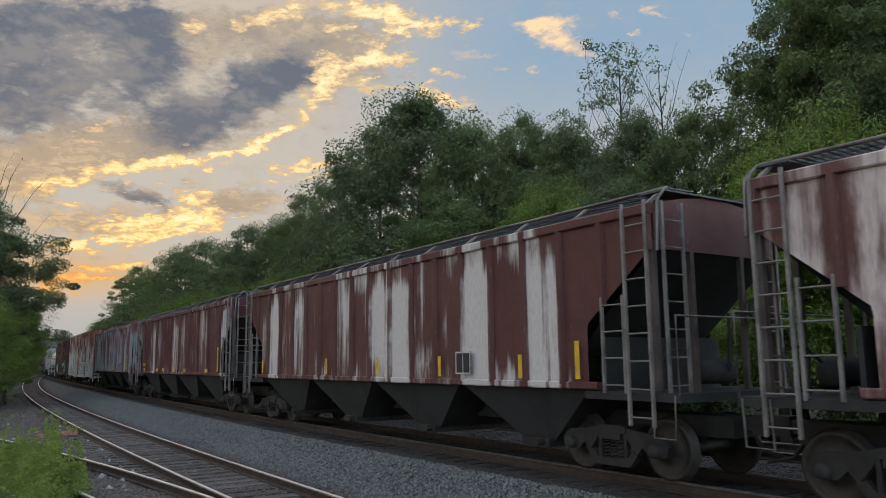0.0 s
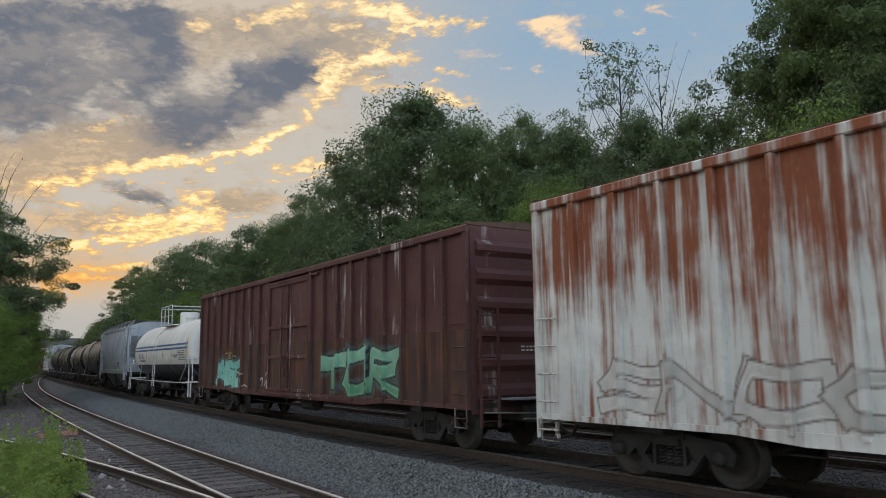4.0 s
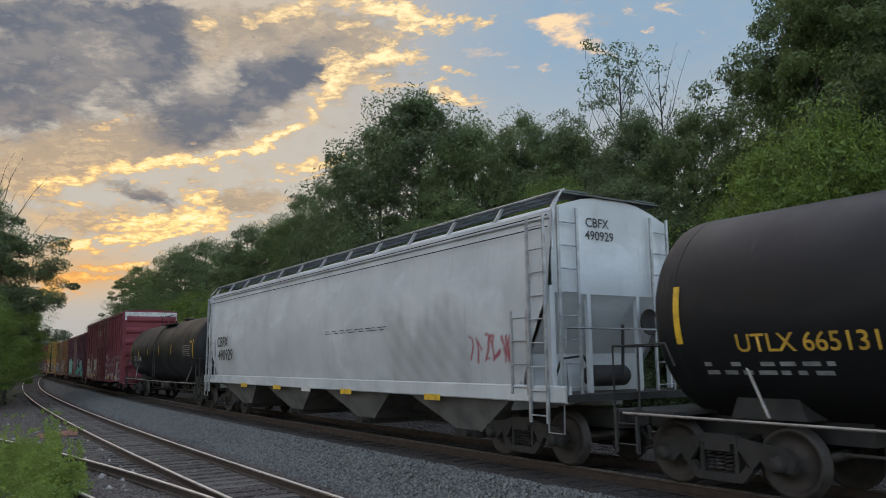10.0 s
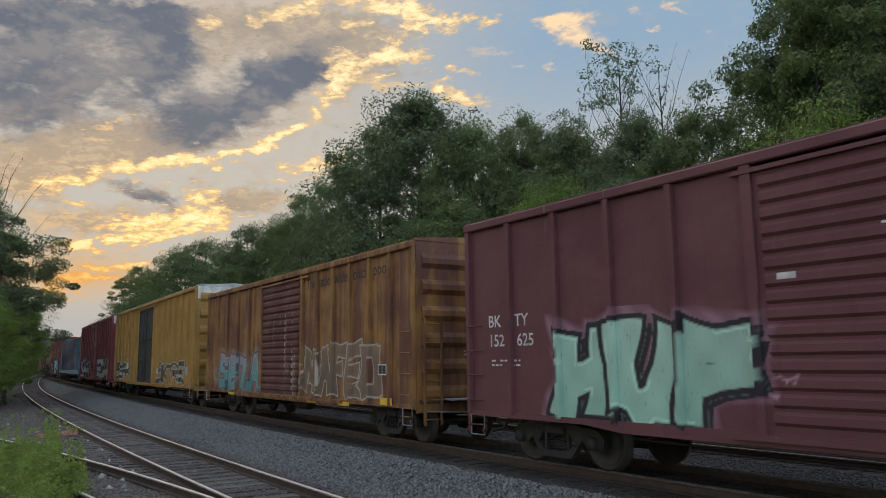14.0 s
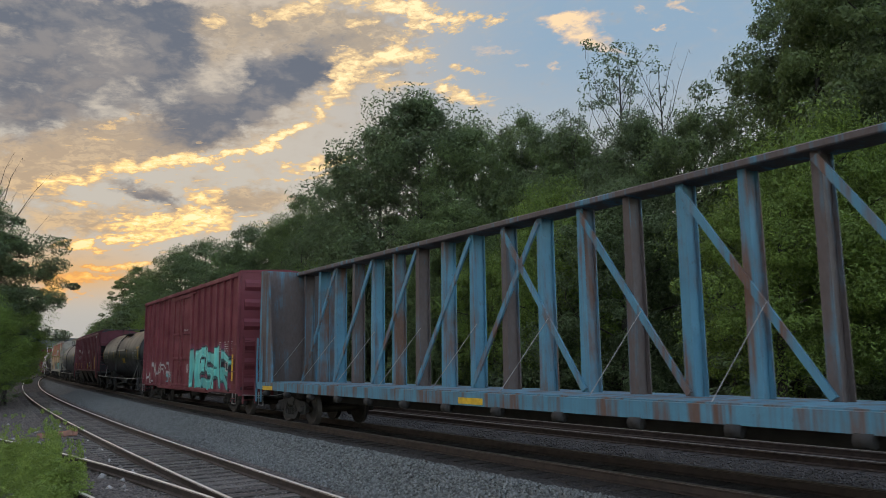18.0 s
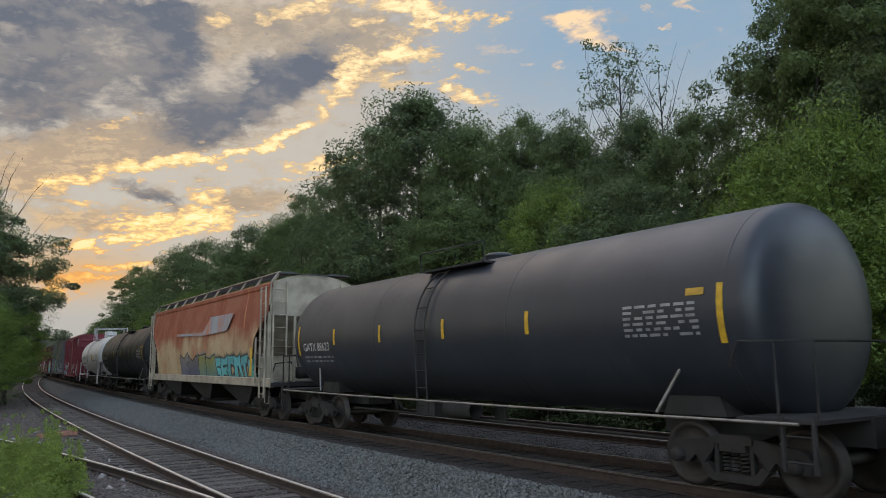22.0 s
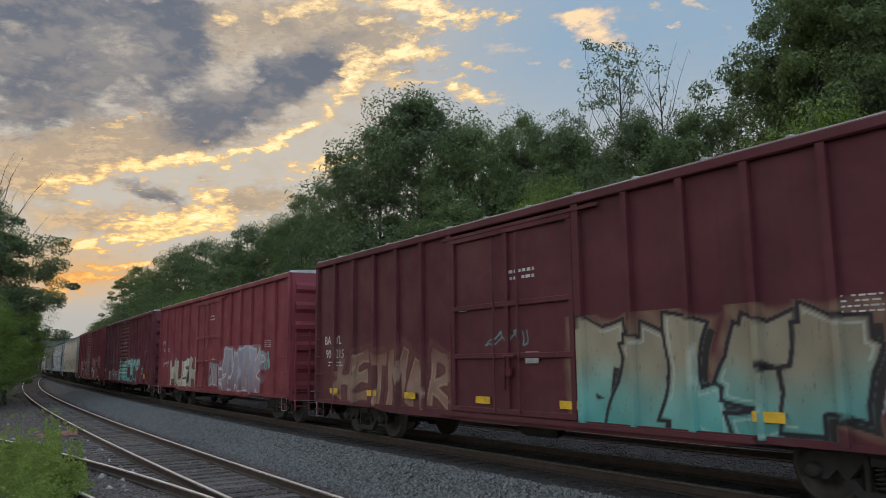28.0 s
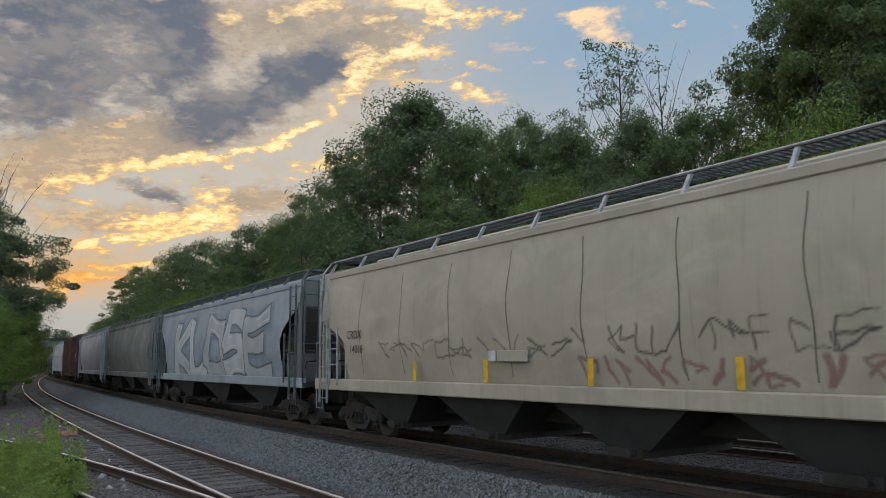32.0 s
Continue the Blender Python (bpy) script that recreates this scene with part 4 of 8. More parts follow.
def truck_meshes():
    side = Shape()
    p = [(-1.12, 0.52), (-0.98, 0.66), (-0.55, 0.70), (-0.2, 0.78), (0.2, 0.78), (0.55, 0.70), (0.98, 0.66), (1.12, 0.52), (1.08, 0.36), (0.74, 0.36), (0.62, 0.48), (0.40, 0.22), (0.34, 0.17), (-0.34, 0.17), (-0.40, 0.22), (-0.62, 0.48), (-0.74, 0.36), (-1.08, 0.36)]
    hole = [(-0.24, 0.30), (0.24, 0.30), (0.24, 0.66), (-0.24, 0.66)]
    for y0, y1 in ((-1.09, -0.99),):
        # the frame as a band round its middle opening
        ring = [(-0.24, 0.66), (-0.24, 0.30), (0.24, 0.30), (0.24, 0.66)]
        side.plate([(-1.12, 0.52), (-1.08, 0.36), (-0.74, 0.36), (-0.62, 0.48), (-0.50, 0.34), (-0.30, 0.60), (-0.30, 0.745), (-0.55, 0.70), (-0.98, 0.66)][::-1], y0, y1)
        side.plate([(1.12, 0.52), (1.08, 0.36), (0.74, 0.36), (0.62, 0.48), (0.50, 0.34), (0.30, 0.60), (0.30, 0.745), (0.55, 0.70), (0.98, 0.66)], y0, y1)
        side.plate([(-0.30, 0.66), (0.30, 0.66), (0.30, 0.755), (0.2, 0.78), (-0.2, 0.78), (-0.30, 0.755)], y0 - 0.02, y1)
        side.plate([(-0.52, 0.34), (-0.40, 0.20), (-0.34, 0.16), (0.34, 0.16), (0.40, 0.20), (0.52, 0.34), (0.42, 0.40), (0.30, 0.27), (-0.30, 0.27), (-0.42, 0.40)], y0 - 0.01, y1)
    side.box(-0.30, -0.24, -1.08, -1.0, 0.26, 0.67).box(0.24, 0.30, -1.08, -1.0, 0.26, 0.67)
    cap = Shape()
    cap.lathe([(-1.20, 0.0), (-1.20, 0.075), (-1.17, 0.10), (-1.06, 0.11), (-0.98, 0.11)], 14, 0, 0, True, "y")
    spring = Shape()
    for x in (-0.14, 0.0, 0.14):
        c = [(x + 0.055 * math.cos(a), -1.03 + 0.045 * math.sin(a), 0.28 + 0.26 * a / (math.pi * 10)) for a in np.linspace(0, math.pi * 10, 41)]
        spring.tube(c, 0.014, 5)
    bolster = Shape().prism([(-1.12, 0.56), (-1.0, 0.54), (-0.3, 0.40), (0.3, 0.40), (1.0, 0.54), (1.12, 0.56), (1.12, 0.66), (0.4, 0.74), (-0.4, 0.74), (-1.12, 0.66)], -0.2, 0.2)
    bolster.box(-0.75, -0.62, -0.95, 0.95, 0.34, 0.44).box(0.62, 0.75, -0.95, 0.95, 0.34, 0.44)
    wheel = Shape()
    for sg in (-1, 1):
        pr = [(0.70, 0.10), (0.715, 0.20), (0.735, 0.32), (0.715, 0.40), (0.685, 0.43), (0.685, 0.455), (0.70, 0.49), (0.715, 0.485), (0.725, 0.46), (0.825, 0.448), (0.83, 0.40), (0.80, 0.37), (0.77, 0.32), (0.785, 0.2), (0.83, 0.13), (0.83, 0.09)]
        wheel.lathe([(a * sg, r) for a, r in pr], 28, 0, 0, True, "y")
    wheel.lathe([(-1.12, 0.07), (-0.84, 0.08), (-0.7, 0.085), (0.7, 0.085), (0.84, 0.08), (1.12, 0.07)], 12, 0, 0, True, "y")
    return {"side_frame": side.mesh("side_frame", MAT_IRON), "bearing_cap": cap.mesh("bearing_cap", MAT_IRON), "spring": spring.mesh("spring", MAT_IRON), "bolster": bolster.mesh("bolster", MAT_IRON), "wheelset": wheel.mesh("wheelset", MAT_TREAD)}


TRUCK = truck_meshes()
WHEELS = []


def trucks(car, dist, number):
    """Two trucks, each with side frames, springs and two wheelsets that turn."""
    for sg in (1, -1):
        t = part("truck", TRUCK["bolster"], None, car, "rusty iron two-axle truck")
        t.location = (sg * dist, 0, 0)
        for turn in (0, math.pi):
            o = part("side_frame", TRUCK["side_frame"], None, t)
            o.rotation_euler = (0, 0, turn)
            o = part("spring", TRUCK["spring"], None, t)
            o.rotation_euler = (0, 0, turn)
        for ax in (0.89, -0.89):
            o = part("wheelset", TRUCK["wheelset"], None, t)
            o.location = (ax, 0, 0.457)
            WHEELS.append((o, number, ax, sg * dist + ax))
            for turn in (0, math.pi):
                c = part("bearing_cap", TRUCK["bearing_cap"], None, t)
                c.location, c.rotation_euler = (ax, 0, 0.457), (0, 0, turn)


coupler_mesh = Shape().box(-0.75, 0.0, -0.09, 0.09, 0.74, 0.94, 0.02).plate([(-0.02, 0.70), (0.22, 0.72), (0.30, 0.76), (0.30, 0.95), (0.22, 0.99), (-0.02, 0.99)], -0.17, 0.13).tube([(-0.3, 0.2, 0.72), (-0.1, 0.22, 0.45), (0.28, 0.22, 0.36)], 0.03, 6).mesh("coupler", MAT_IRON)
_rungs = {}


def couplers(car, end):
    for sg in (1, -1):
        o = part("coupler", coupler_mesh, None, car)
        o.location, o.rotation_euler = (sg * (end - 0.26), 0, 0), (0, 0, 0 if sg > 0 else math.pi)


def ladder(car, x, y, z0, z1, mat, width=0.42, along="x", stile=True, step=0.4, r=0.014):
    """A ladder with two stiles and loose rungs; along: the way its rungs lie."""
    sh = Shape()
    h = width / 2
    for q in (-h, h):
        a = (x + q, y, z0) if along == "x" else (x, y + q, z0)
        if stile:
            sh.box(a[0] - 0.02, a[0] + 0.02, a[1] - 0.025, a[1] + 0.025, z0, z1)
        else:
            sh.box(a[0] - 0.02, a[0] + 0.02, a[1] - 0.02, a[1] + 0.02, z0, z0 + 0.06)
    lad = part("ladder", sh, mat, car)
    key = (mat.name, round(width, 2), along, r)
    if key not in _rungs:
        _rungs[key] = Shape().tube([(-h, 0, 0), (h, 0, 0)] if along == "x" else [(0, -h, 0), (0, h, 0)], r, 5).mesh("rung", mat)
    z = z0 + 0.12
    while z < z1 - 0.02:
        o = part("rung", _rungs[key], None, lad)
        o.location = (x, y, z)
        z += step
    return lad


def lettering(text, x, z, size, y, mat, parent, tank=None, name="lettering", label="", bold=0.012, stretch=1.0):
    """Letters on the seen side; x, z: the middle of the line."""
    cu = bpy.data.curves.new("type", "FONT")
    cu.body, cu.size, cu.align_x, cu.align_y, cu.offset = text, size * 1.38, "CENTER", "CENTER", bold * size
    cu.resolution_u = 3
    ob = bpy.data.objects.new("type", cu)
    me = bpy.data.meshes.new_from_object(ob)
    bpy.data.objects.remove(ob)
    v = np.empty(len(me.vertices) * 3)
    me.vertices.foreach_get("co", v)
    v = v.reshape(-1, 3)
    pts = [(x + a * stretch, y, z + b) for a, b, c in v]
    if tank:
        pts = [(a, -math.sqrt(max(0.01, (tank[0] + 0.014) ** 2 - (c - tank[1]) ** 2)), c) for a, b, c in pts]
    me.vertices.foreach_set("co", np.array(pts).ravel())
    me.materials.clear()
    me.materials.append(mat)
    me.update()
    return part(name, me, None, parent, label)


def bars(x0, x1, z0, z1, rows, y, mat, parent, seed, tank=None, name="stencil", fill=0.7):
    """Lines of small print that nobody could read, as bars."""
    r = random.Random(seed)
    sh = Shape()
    dz = (z1 - z0) / rows
    for i in range(rows):
        x = x0
        zc = z0 + dz * (i + 0.5)
        while x < x1:
            w = min(max(0.04, r.uniform(0.06, 0.16) * (x1 - x0)), x1 - x)
            if w > 0.02:
                quad = [(x, y, zc - dz * fill / 2), (x + w, y, zc - dz * fill / 2), (x + w, y, zc + dz * fill / 2), (x, y, zc + dz * fill / 2)]
                if tank:
                    quad = [(a, -math.sqrt(max(0.01, (tank[0] + 0.014) ** 2 - (c - tank[1]) ** 2)), c) for a, b, c in quad]
                sh.add(quad, [(0, 1, 2, 3)])
            x += w + max(0.025, r.uniform(0.03, 0.06) * (x1 - x0))
            if r.random() < 0.12:
                x += 0.12 * (x1 - x0)
    return tagged(part(name, sh, mat, parent), kind="stuff")


def sign(x0, x1, z0, z1, y, mat, parent, name="reflector", tank=None, label=""):
    """A thin plate on the seen side; bent to the shell on a tank."""
    sh = Shape()
    n = 1 if not tank else max(1, int((z1 - z0) / 0.12))
    for i in range(n):
        a, b = z0 + (z1 - z0) * i / n, z0 + (z1 - z0) * (i + 1) / n
        if tank:
            q = [(tank[0] + 0.012) ** 2 - (c - tank[1]) ** 2 for c in (a, b)]
            ya, yb = (-math.sqrt(max(0.01, c)) for c in q)
        else:
            ya = yb = y
        sh.add([(x0, ya, a), (x1, ya, a), (x1, yb, b), (x0, yb, b)], [(0, 1, 2, 3)])
        if not tank:
            sh.add([(x0, ya, a), (x1, ya, a), (x1, yb, b), (x0, yb, b), (x0, ya + 0.008, a), (x1, ya + 0.008, a), (x1, ya + 0.008, b), (x0, ya + 0.008, b)], [(0, 4, 5, 1), (1, 5, 6, 2), (2, 6, 7, 3), (3, 7, 4, 0)])
    return part(name, sh, mat, parent, label)


# ---- sprayed paint: rounded strokes in bands, as a colour on fine panels ----
# skeletons of sprayed letters, in a box one wide and one high
STROKES = {
    "A": (((0, 0), (0.5, 1), (1, 0)), ((0.25, 0.36), (0.75, 0.36))), "B": (((0, 0), (0, 1), (0.75, 0.95), (0.8, 0.6), (0.1, 0.5), (0.9, 0.4), (0.85, 0.05), (0, 0)),), "C": (((1, 0.9), (0.2, 1), (0, 0.5), (0.2, 0), (1, 0.1)),),
    "D": (((0, 0), (0, 1), (0.7, 0.9), (1, 0.5), (0.7, 0.1), (0, 0)),), "E": (((1, 1), (0, 0.95), (0, 0.05), (1, 0)), ((0.05, 0.5), (0.8, 0.52))), "F": (((1, 1), (0, 0.95), (0, 0)), ((0, 0.5), (0.75, 0.55))), "G": (((1, 0.85), (0.5, 1), (0, 0.7), (0, 0.2), (0.5, 0), (1, 0.2), (1, 0.5), (0.6, 0.5)),),
    "H": (((0, 0), (0.05, 1)), ((0, 0.5), (1, 0.5)), ((0.95, 0), (1, 1))), "I": (((0.5, 0), (0.5, 1)),), "K": (((0, 0), (0.05, 1)), ((1, 1), (0.1, 0.45), (1, 0))), "L": (((0.05, 1), (0, 0), (1, 0.05)),), "M": (((0, 0), (0.1, 1), (0.5, 0.35), (0.9, 1), (1, 0)),), "N": (((0, 0), (0.05, 1), (0.95, 0), (1, 1)),),
    "O": (((0, 0.2), (0.1, 0.95), (0.9, 1), (1, 0.1), (0.2, 0), (0, 0.2)),), "P": (((0, 0), (0.05, 1), (0.95, 0.9), (0.9, 0.5), (0.05, 0.42)),), "R": (((0, 0), (0.05, 1), (0.95, 0.9), (0.85, 0.55), (0.1, 0.45), (1, 0)),), "S": (((1, 0.95), (0.15, 1), (0.05, 0.6), (0.95, 0.45), (0.9, 0.05), (0, 0)),),
    "T": (((0, 0.95), (1, 1)), ((0.5, 0.95), (0.45, 0))), "U": (((0, 1), (0.05, 0.1), (0.5, 0), (0.95, 0.1), (1, 1)),), "V": (((0, 1), (0.5, 0), (1, 1)),), "X": (((0, 0), (1, 1)), ((0, 1), (1, 0))), "Y": (((0, 1), (0.5, 0.5), (1, 1)), ((0.5, 0.5), (0.45, 0)))}


def piece(word, x0, x1, z0, z1, fills, line_c, back=None, shade=None, thick=0.15, seed=1, rim=0.022, lean=0.08, squeeze=1.18):
    """Fat sprayed letters that overlap, each with its outline, over a shadow and a cloud of colour."""
    r = np.random.default_rng(seed)
    h, w = z1 - z0, (x1 - x0) / len(word)
    glyphs = []
    for i, ch in enumerate(word):
        rad = thick * h * r.uniform(0.9, 1.12)
        wide, tall, ox = w * squeeze - 2 * rad, h * r.uniform(0.9, 1.06) - 2 * rad, x0 + (i + 0.5) * w
        slant = lean + r.uniform(-0.06, 0.08)
        segs = []
        for run in STROKES[ch]:
            pts = []
            for a, b in run:
                zz = rad + tall * b + r.uniform(-0.05, 0.05) * h
                pts.append((ox + (a - 0.5) * wide + slant * (zz - h / 2) + r.uniform(-0.06, 0.06) * w, z0 + zz))
            segs += [(p, q, rad * r.uniform(0.85, 1.2)) for p, q in zip(pts[:-1], pts[1:])]
        glyphs.append((segs, r.uniform(0.8, 1.15)))
    ph = r.uniform(0, 6, 5)

    def slab(x, z, p, q, rad):
        vx, vz = q[0] - p[0], q[1] - p[1]
        n = math.hypot(vx, vz) + 1e-9
        along = ((x - p[0]) * vx + (z - p[1]) * vz) / n
        across = ((x - p[0]) * vz - (z - p[1]) * vx) / n
        flare = rad * (1 + 0.22 * (np.abs(along / n - 0.5) * 2 - 0.5))
        return np.maximum(np.abs(across) - flare, np.abs(along - n / 2) - n / 2 - rad * 0.7)

    def field(X, Z):
        wx = X + 0.035 * h * np.sin(Z * 6 / h + ph[0] + X * 2)
        wz = Z + 0.04 * h * np.sin(X * 4.5 / h + ph[1])
        edge = lambda q: np.clip(0.5 - q / 0.018, 0, 1)
        col, a = np.zeros(X.shape + (3,)), np.zeros(X.shape)
        body = np.full(X.shape, 9.0)
        dist = []
        for segs, tone in glyphs:
            d = np.full(X.shape, 9.0)
            for p, q, rad in segs:
                d = np.minimum(d, slab(wx, wz, p, q, rad))
            dist.append(d)
            body = np.minimum(body, d)
        if back is not None:
            reach = 0.11 * h + 0.06 * h * np.sin(X * 7 / h + ph[2]) * np.sin(Z * 5 / h + ph[3])
            c = np.clip((reach - body) / (0.06 * h), 0, 1) * (0.75 + 0.25 * np.sin(X * 23 / h + Z * 17 / h))
            col[:], a = np.array(back), np.clip(c, 0, 1) * 0.6
        if shade is not None:
            drop = np.full(X.shape, 9.0)
            for segs, tone in glyphs:
                for p, q, rad in segs:
                    drop = np.minimum(drop, slab(wx - 0.07 * h, wz + 0.06 * h, p, q, rad * 1.05))
            c = edge(drop)
            col = col * (1 - c[..., None]) + np.array(shade) * c[..., None]
            a = np.maximum(a, c)
        t = np.clip((Z - z0) / h + 0.08 * np.sin(X * 5 / h + ph[4]), 0, 0.999) * (len(fills) - 1)
        lo = t.astype(int)
        fa = np.array(fills) * 0.9
        fill = fa[lo] * (1 - (t - lo))[..., None] + fa[np.minimum(lo + 1, len(fills) - 1)] * (t - lo)[..., None]
        for d, (segs, tone) in zip(dist, glyphs):
            c = edge(d - rim * h)
            ink = edge(np.abs(d) - rim * h)
            shine = edge(np.abs(d + 0.055 * h) - 0.008 * h) * (np.sin(X * 3 / h + Z * 4 / h + ph[3]) > 0.2)
            body_c = fill * (tone * (1 + 0.1 * np.sin(X * 13 / h + ph[0]) * np.sin(Z * 11 / h)))[..., None]
            body_c = body_c * (1 - 0.6 * shine[..., None]) + 0.6 * shine[..., None] * np.minimum(0.85, np.array(fills).max(axis=0) * 1.35)
            body_c = body_c * (1 - ink[..., None]) + np.array(line_c) * ink[..., None]
            col = col * (1 - c[..., None]) + body_c * c[..., None]
            a = np.maximum(a, c)
        return col, a
    return field


FORMS = (((0, 0), (0, 1), (1, 0), (1, 1)), ((1, 1), (0, 0.95), (0.05, 0.5), (0.8, 0.5), (0.05, 0.5), (0, 0.05), (1, 0)), ((0, 0), (0.5, 1), (1, 0), (0.75, 0.4), (0.25, 0.4)),
         ((0.95, 0.9), (0.1, 1), (0.1, 0.6), (0.9, 0.45), (0.95, 0.05), (0, 0)), ((0, 1), (0, 0), (0, 0.5), (1, 1), (0.3, 0.6), (1, 0)), ((0, 0.1), (0.1, 0.95), (0.95, 0.9), (0.9, 0.05), (0, 0.1)))


def spray_field(seed, x0, x1, z0, z1, fills, line_c, back=None, letters=None, thick=0.15):
    """A function that gives colour and cover at (x, z): big outlined blocks that fill the band, no letters one could read. thick under 0.1: thin scrawl."""
    r = np.random.default_rng(seed)
    h = z1 - z0
    n = letters or max(2, int((x1 - x0) / (h * 0.62)))
    w = (x1 - x0) / n
    blocks, cuts, scrawl = [], [], []
    grid = [(a, b) for a in (0.1, 0.5, 0.9) for b in (0.1, 0.5, 0.9)]
    for i in range(n):
        ox = x0 + (i + 0.5) * w
        lean, tall = r.uniform(-0.15, 0.3), r.uniform(0.86, 1.04)
        if thick < 0.1:
            path = [grid[j] for j in r.permutation(9)[:r.integers(3, 6)]]
            pts = [(ox + (a - 0.5) * w * 1.15, z0 + h * b) for a, b in path]
            scrawl += [(p, q, h * thick * r.uniform(0.6, 1.1)) for p, q in zip(pts[:-1], pts[1:])]
            continue
        form = FORMS[r.integers(len(FORMS))]
        fx, fz = r.random() < 0.5, r.random() < 0.5
        wide, rad = w * r.uniform(0.9, 1.15), min(w * 1.1, h) * r.uniform(0.14, 0.19)
        pts = []
        for a, b in form:
            a, b = (1 - a if fx else a) + r.uniform(-0.14, 0.14), (1 - b if fz else b) + r.uniform(-0.1, 0.1)
            z = z0 + rad * 0.7 + (h - rad * 1.4) * (0.5 + (b - 0.5) * tall) + r.uniform(-0.04, 0.04) * h
            pts.append((ox + (a - 0.5) * (wide - rad) + lean * (z - z0 - h / 2), z))
        blocks.append([(q, s, rad * r.uniform(0.85, 1.2)) for q, s in zip(pts[:-1], pts[1:])])
    ph = r.uniform(0, 6, 4)

    def capsule(x, z, p, q, rad):
        vx, vz = q[0] - p[0], q[1] - p[1]
        t = np.clip(((x - p[0]) * vx + (z - p[1]) * vz) / (vx * vx + vz * vz + 1e-9), 0, 1)
        return np.hypot(x - p[0] - t * vx, z - p[1] - t * vz) - rad

    def slab(x, z, p, q, rad):
        """A stroke with square ends."""
        vx, vz = q[0] - p[0], q[1] - p[1]
        n = math.hypot(vx, vz) + 1e-9
        along = ((x - p[0]) * vx + (z - p[1]) * vz) / n
        across = ((x - p[0]) * vz - (z - p[1]) * vx) / n
        return np.maximum(np.abs(across) - rad, np.abs(along - n / 2) - n / 2 - rad * 0.8)

    def field(X, Z):
        wx = X + 0.05 * h * np.sin(Z * 6 / h + ph[0] + X * 2)
        wz = Z + 0.06 * h * np.sin(X * 4.5 / h + ph[1]) + 0.02 * h * np.sin(X * 13 / h + ph[2])
        d = np.full(X.shape, 9.0)
        seam = np.full(X.shape, 9.0)
        for strokes in blocks:
            q = np.full(X.shape, 9.0)
            for s, e, rad in strokes:
                q = np.minimum(q, slab(wx, wz, s, e, rad))
            seam = np.minimum(seam, np.abs(q))
            d = np.minimum(d, q)
        for p, q, rad in cuts:
            c = capsule(wx, wz, p, q, rad)
            seam = np.minimum(seam, np.abs(c) + 0.0 * d)
            d = np.maximum(d, -c)
        for p, q, rad in scrawl:
            d = np.minimum(d, capsule(wx, wz, p, q, rad))
        t = np.clip((Z - z0) / h, 0, 1)
        fills_k = 0.85
        k = np.clip(t * (len(fills) - 1) + 0.22 * np.sin(X * 5 / h + ph[2]), 0, max(0, len(fills) - 1.001))
        fa = np.array(fills) * fills_k
        lo = k.astype(int)
        col = fa[lo] * (1 - (k - lo))[..., None] + fa[np.minimum(lo + 1, len(fills) - 1)] * (k - lo)[..., None]
        col = col * (1 + 0.12 * np.sin(X * 11 / h + ph[3]) * np.sin(Z * 9 / h))[..., None]
        soft = lambda q: np.clip(0.5 - q / 0.025, 0, 1)
        a = soft(d)
        if thick >= 0.1:
            shine = np.abs(d + 0.07 * h) < 0.012 * h
            col = np.where(shine[..., None], np.minimum(1, col * 1.4 + 0.08), col)
            rim = soft(seam - 0.022 * h) * (d < 0.05 * h)
            edge = rim > 0.3
            col = col * (1 - rim[..., None]) + np.array(line_c) * rim[..., None]
            a = np.maximum(a, rim)
            if back is not None:
                halo = (d >= 0.02 * h) & (d < 0.14 * h + 0.05 * h * np.sin(X * 9 / h + ph[3])) & ~edge
                col = np.where(halo[..., None], np.array(back), col)
                a = np.where(halo, 0.9, a)
        else:
            col = np.where((d < 0.03)[..., None], np.array(line_c), col)
        a = a * ((Z > z0 - 0.15 * h) & (Z < z1 + 0.15 * h))
        return col, a
    return field


def both(fields):
    def field(X, Z):
        col, a = np.zeros(X.shape + (3,)), np.zeros(X.shape)
        for f in fields:
            c, b = f(X, Z)
            col = np.where((b > a * 0.5)[..., None], c, col)
            a = np.maximum(a, b)
        return col, a
    return field


def tags(seed, x0, x1, z0, z1, n=5):
    """Small thin scrawls of many hands, here and there along the side."""
    r = random.Random(seed)
    out = []
    for i in range(n):
        w, h = r.uniform(0.5, 1.4), r.uniform(0.25, 0.6)
        x, z = r.uniform(x0, x1 - w), r.uniform(z0, z1 - h)
        c = r.choice(((0.46, 0.44, 0.42), (0.50, 0.48, 0.46), (0.40, 0.20, 0.24), (0.42, 0.36, 0.16), (0.16, 0.36, 0.36), (0.05, 0.045, 0.05), (0.3, 0.32, 0.36)))
        out.append(spray_field(seed * 31 + i, x, x + w, z, z + h, [c], c, None, r.randint(2, 5), 0.055))
    return out


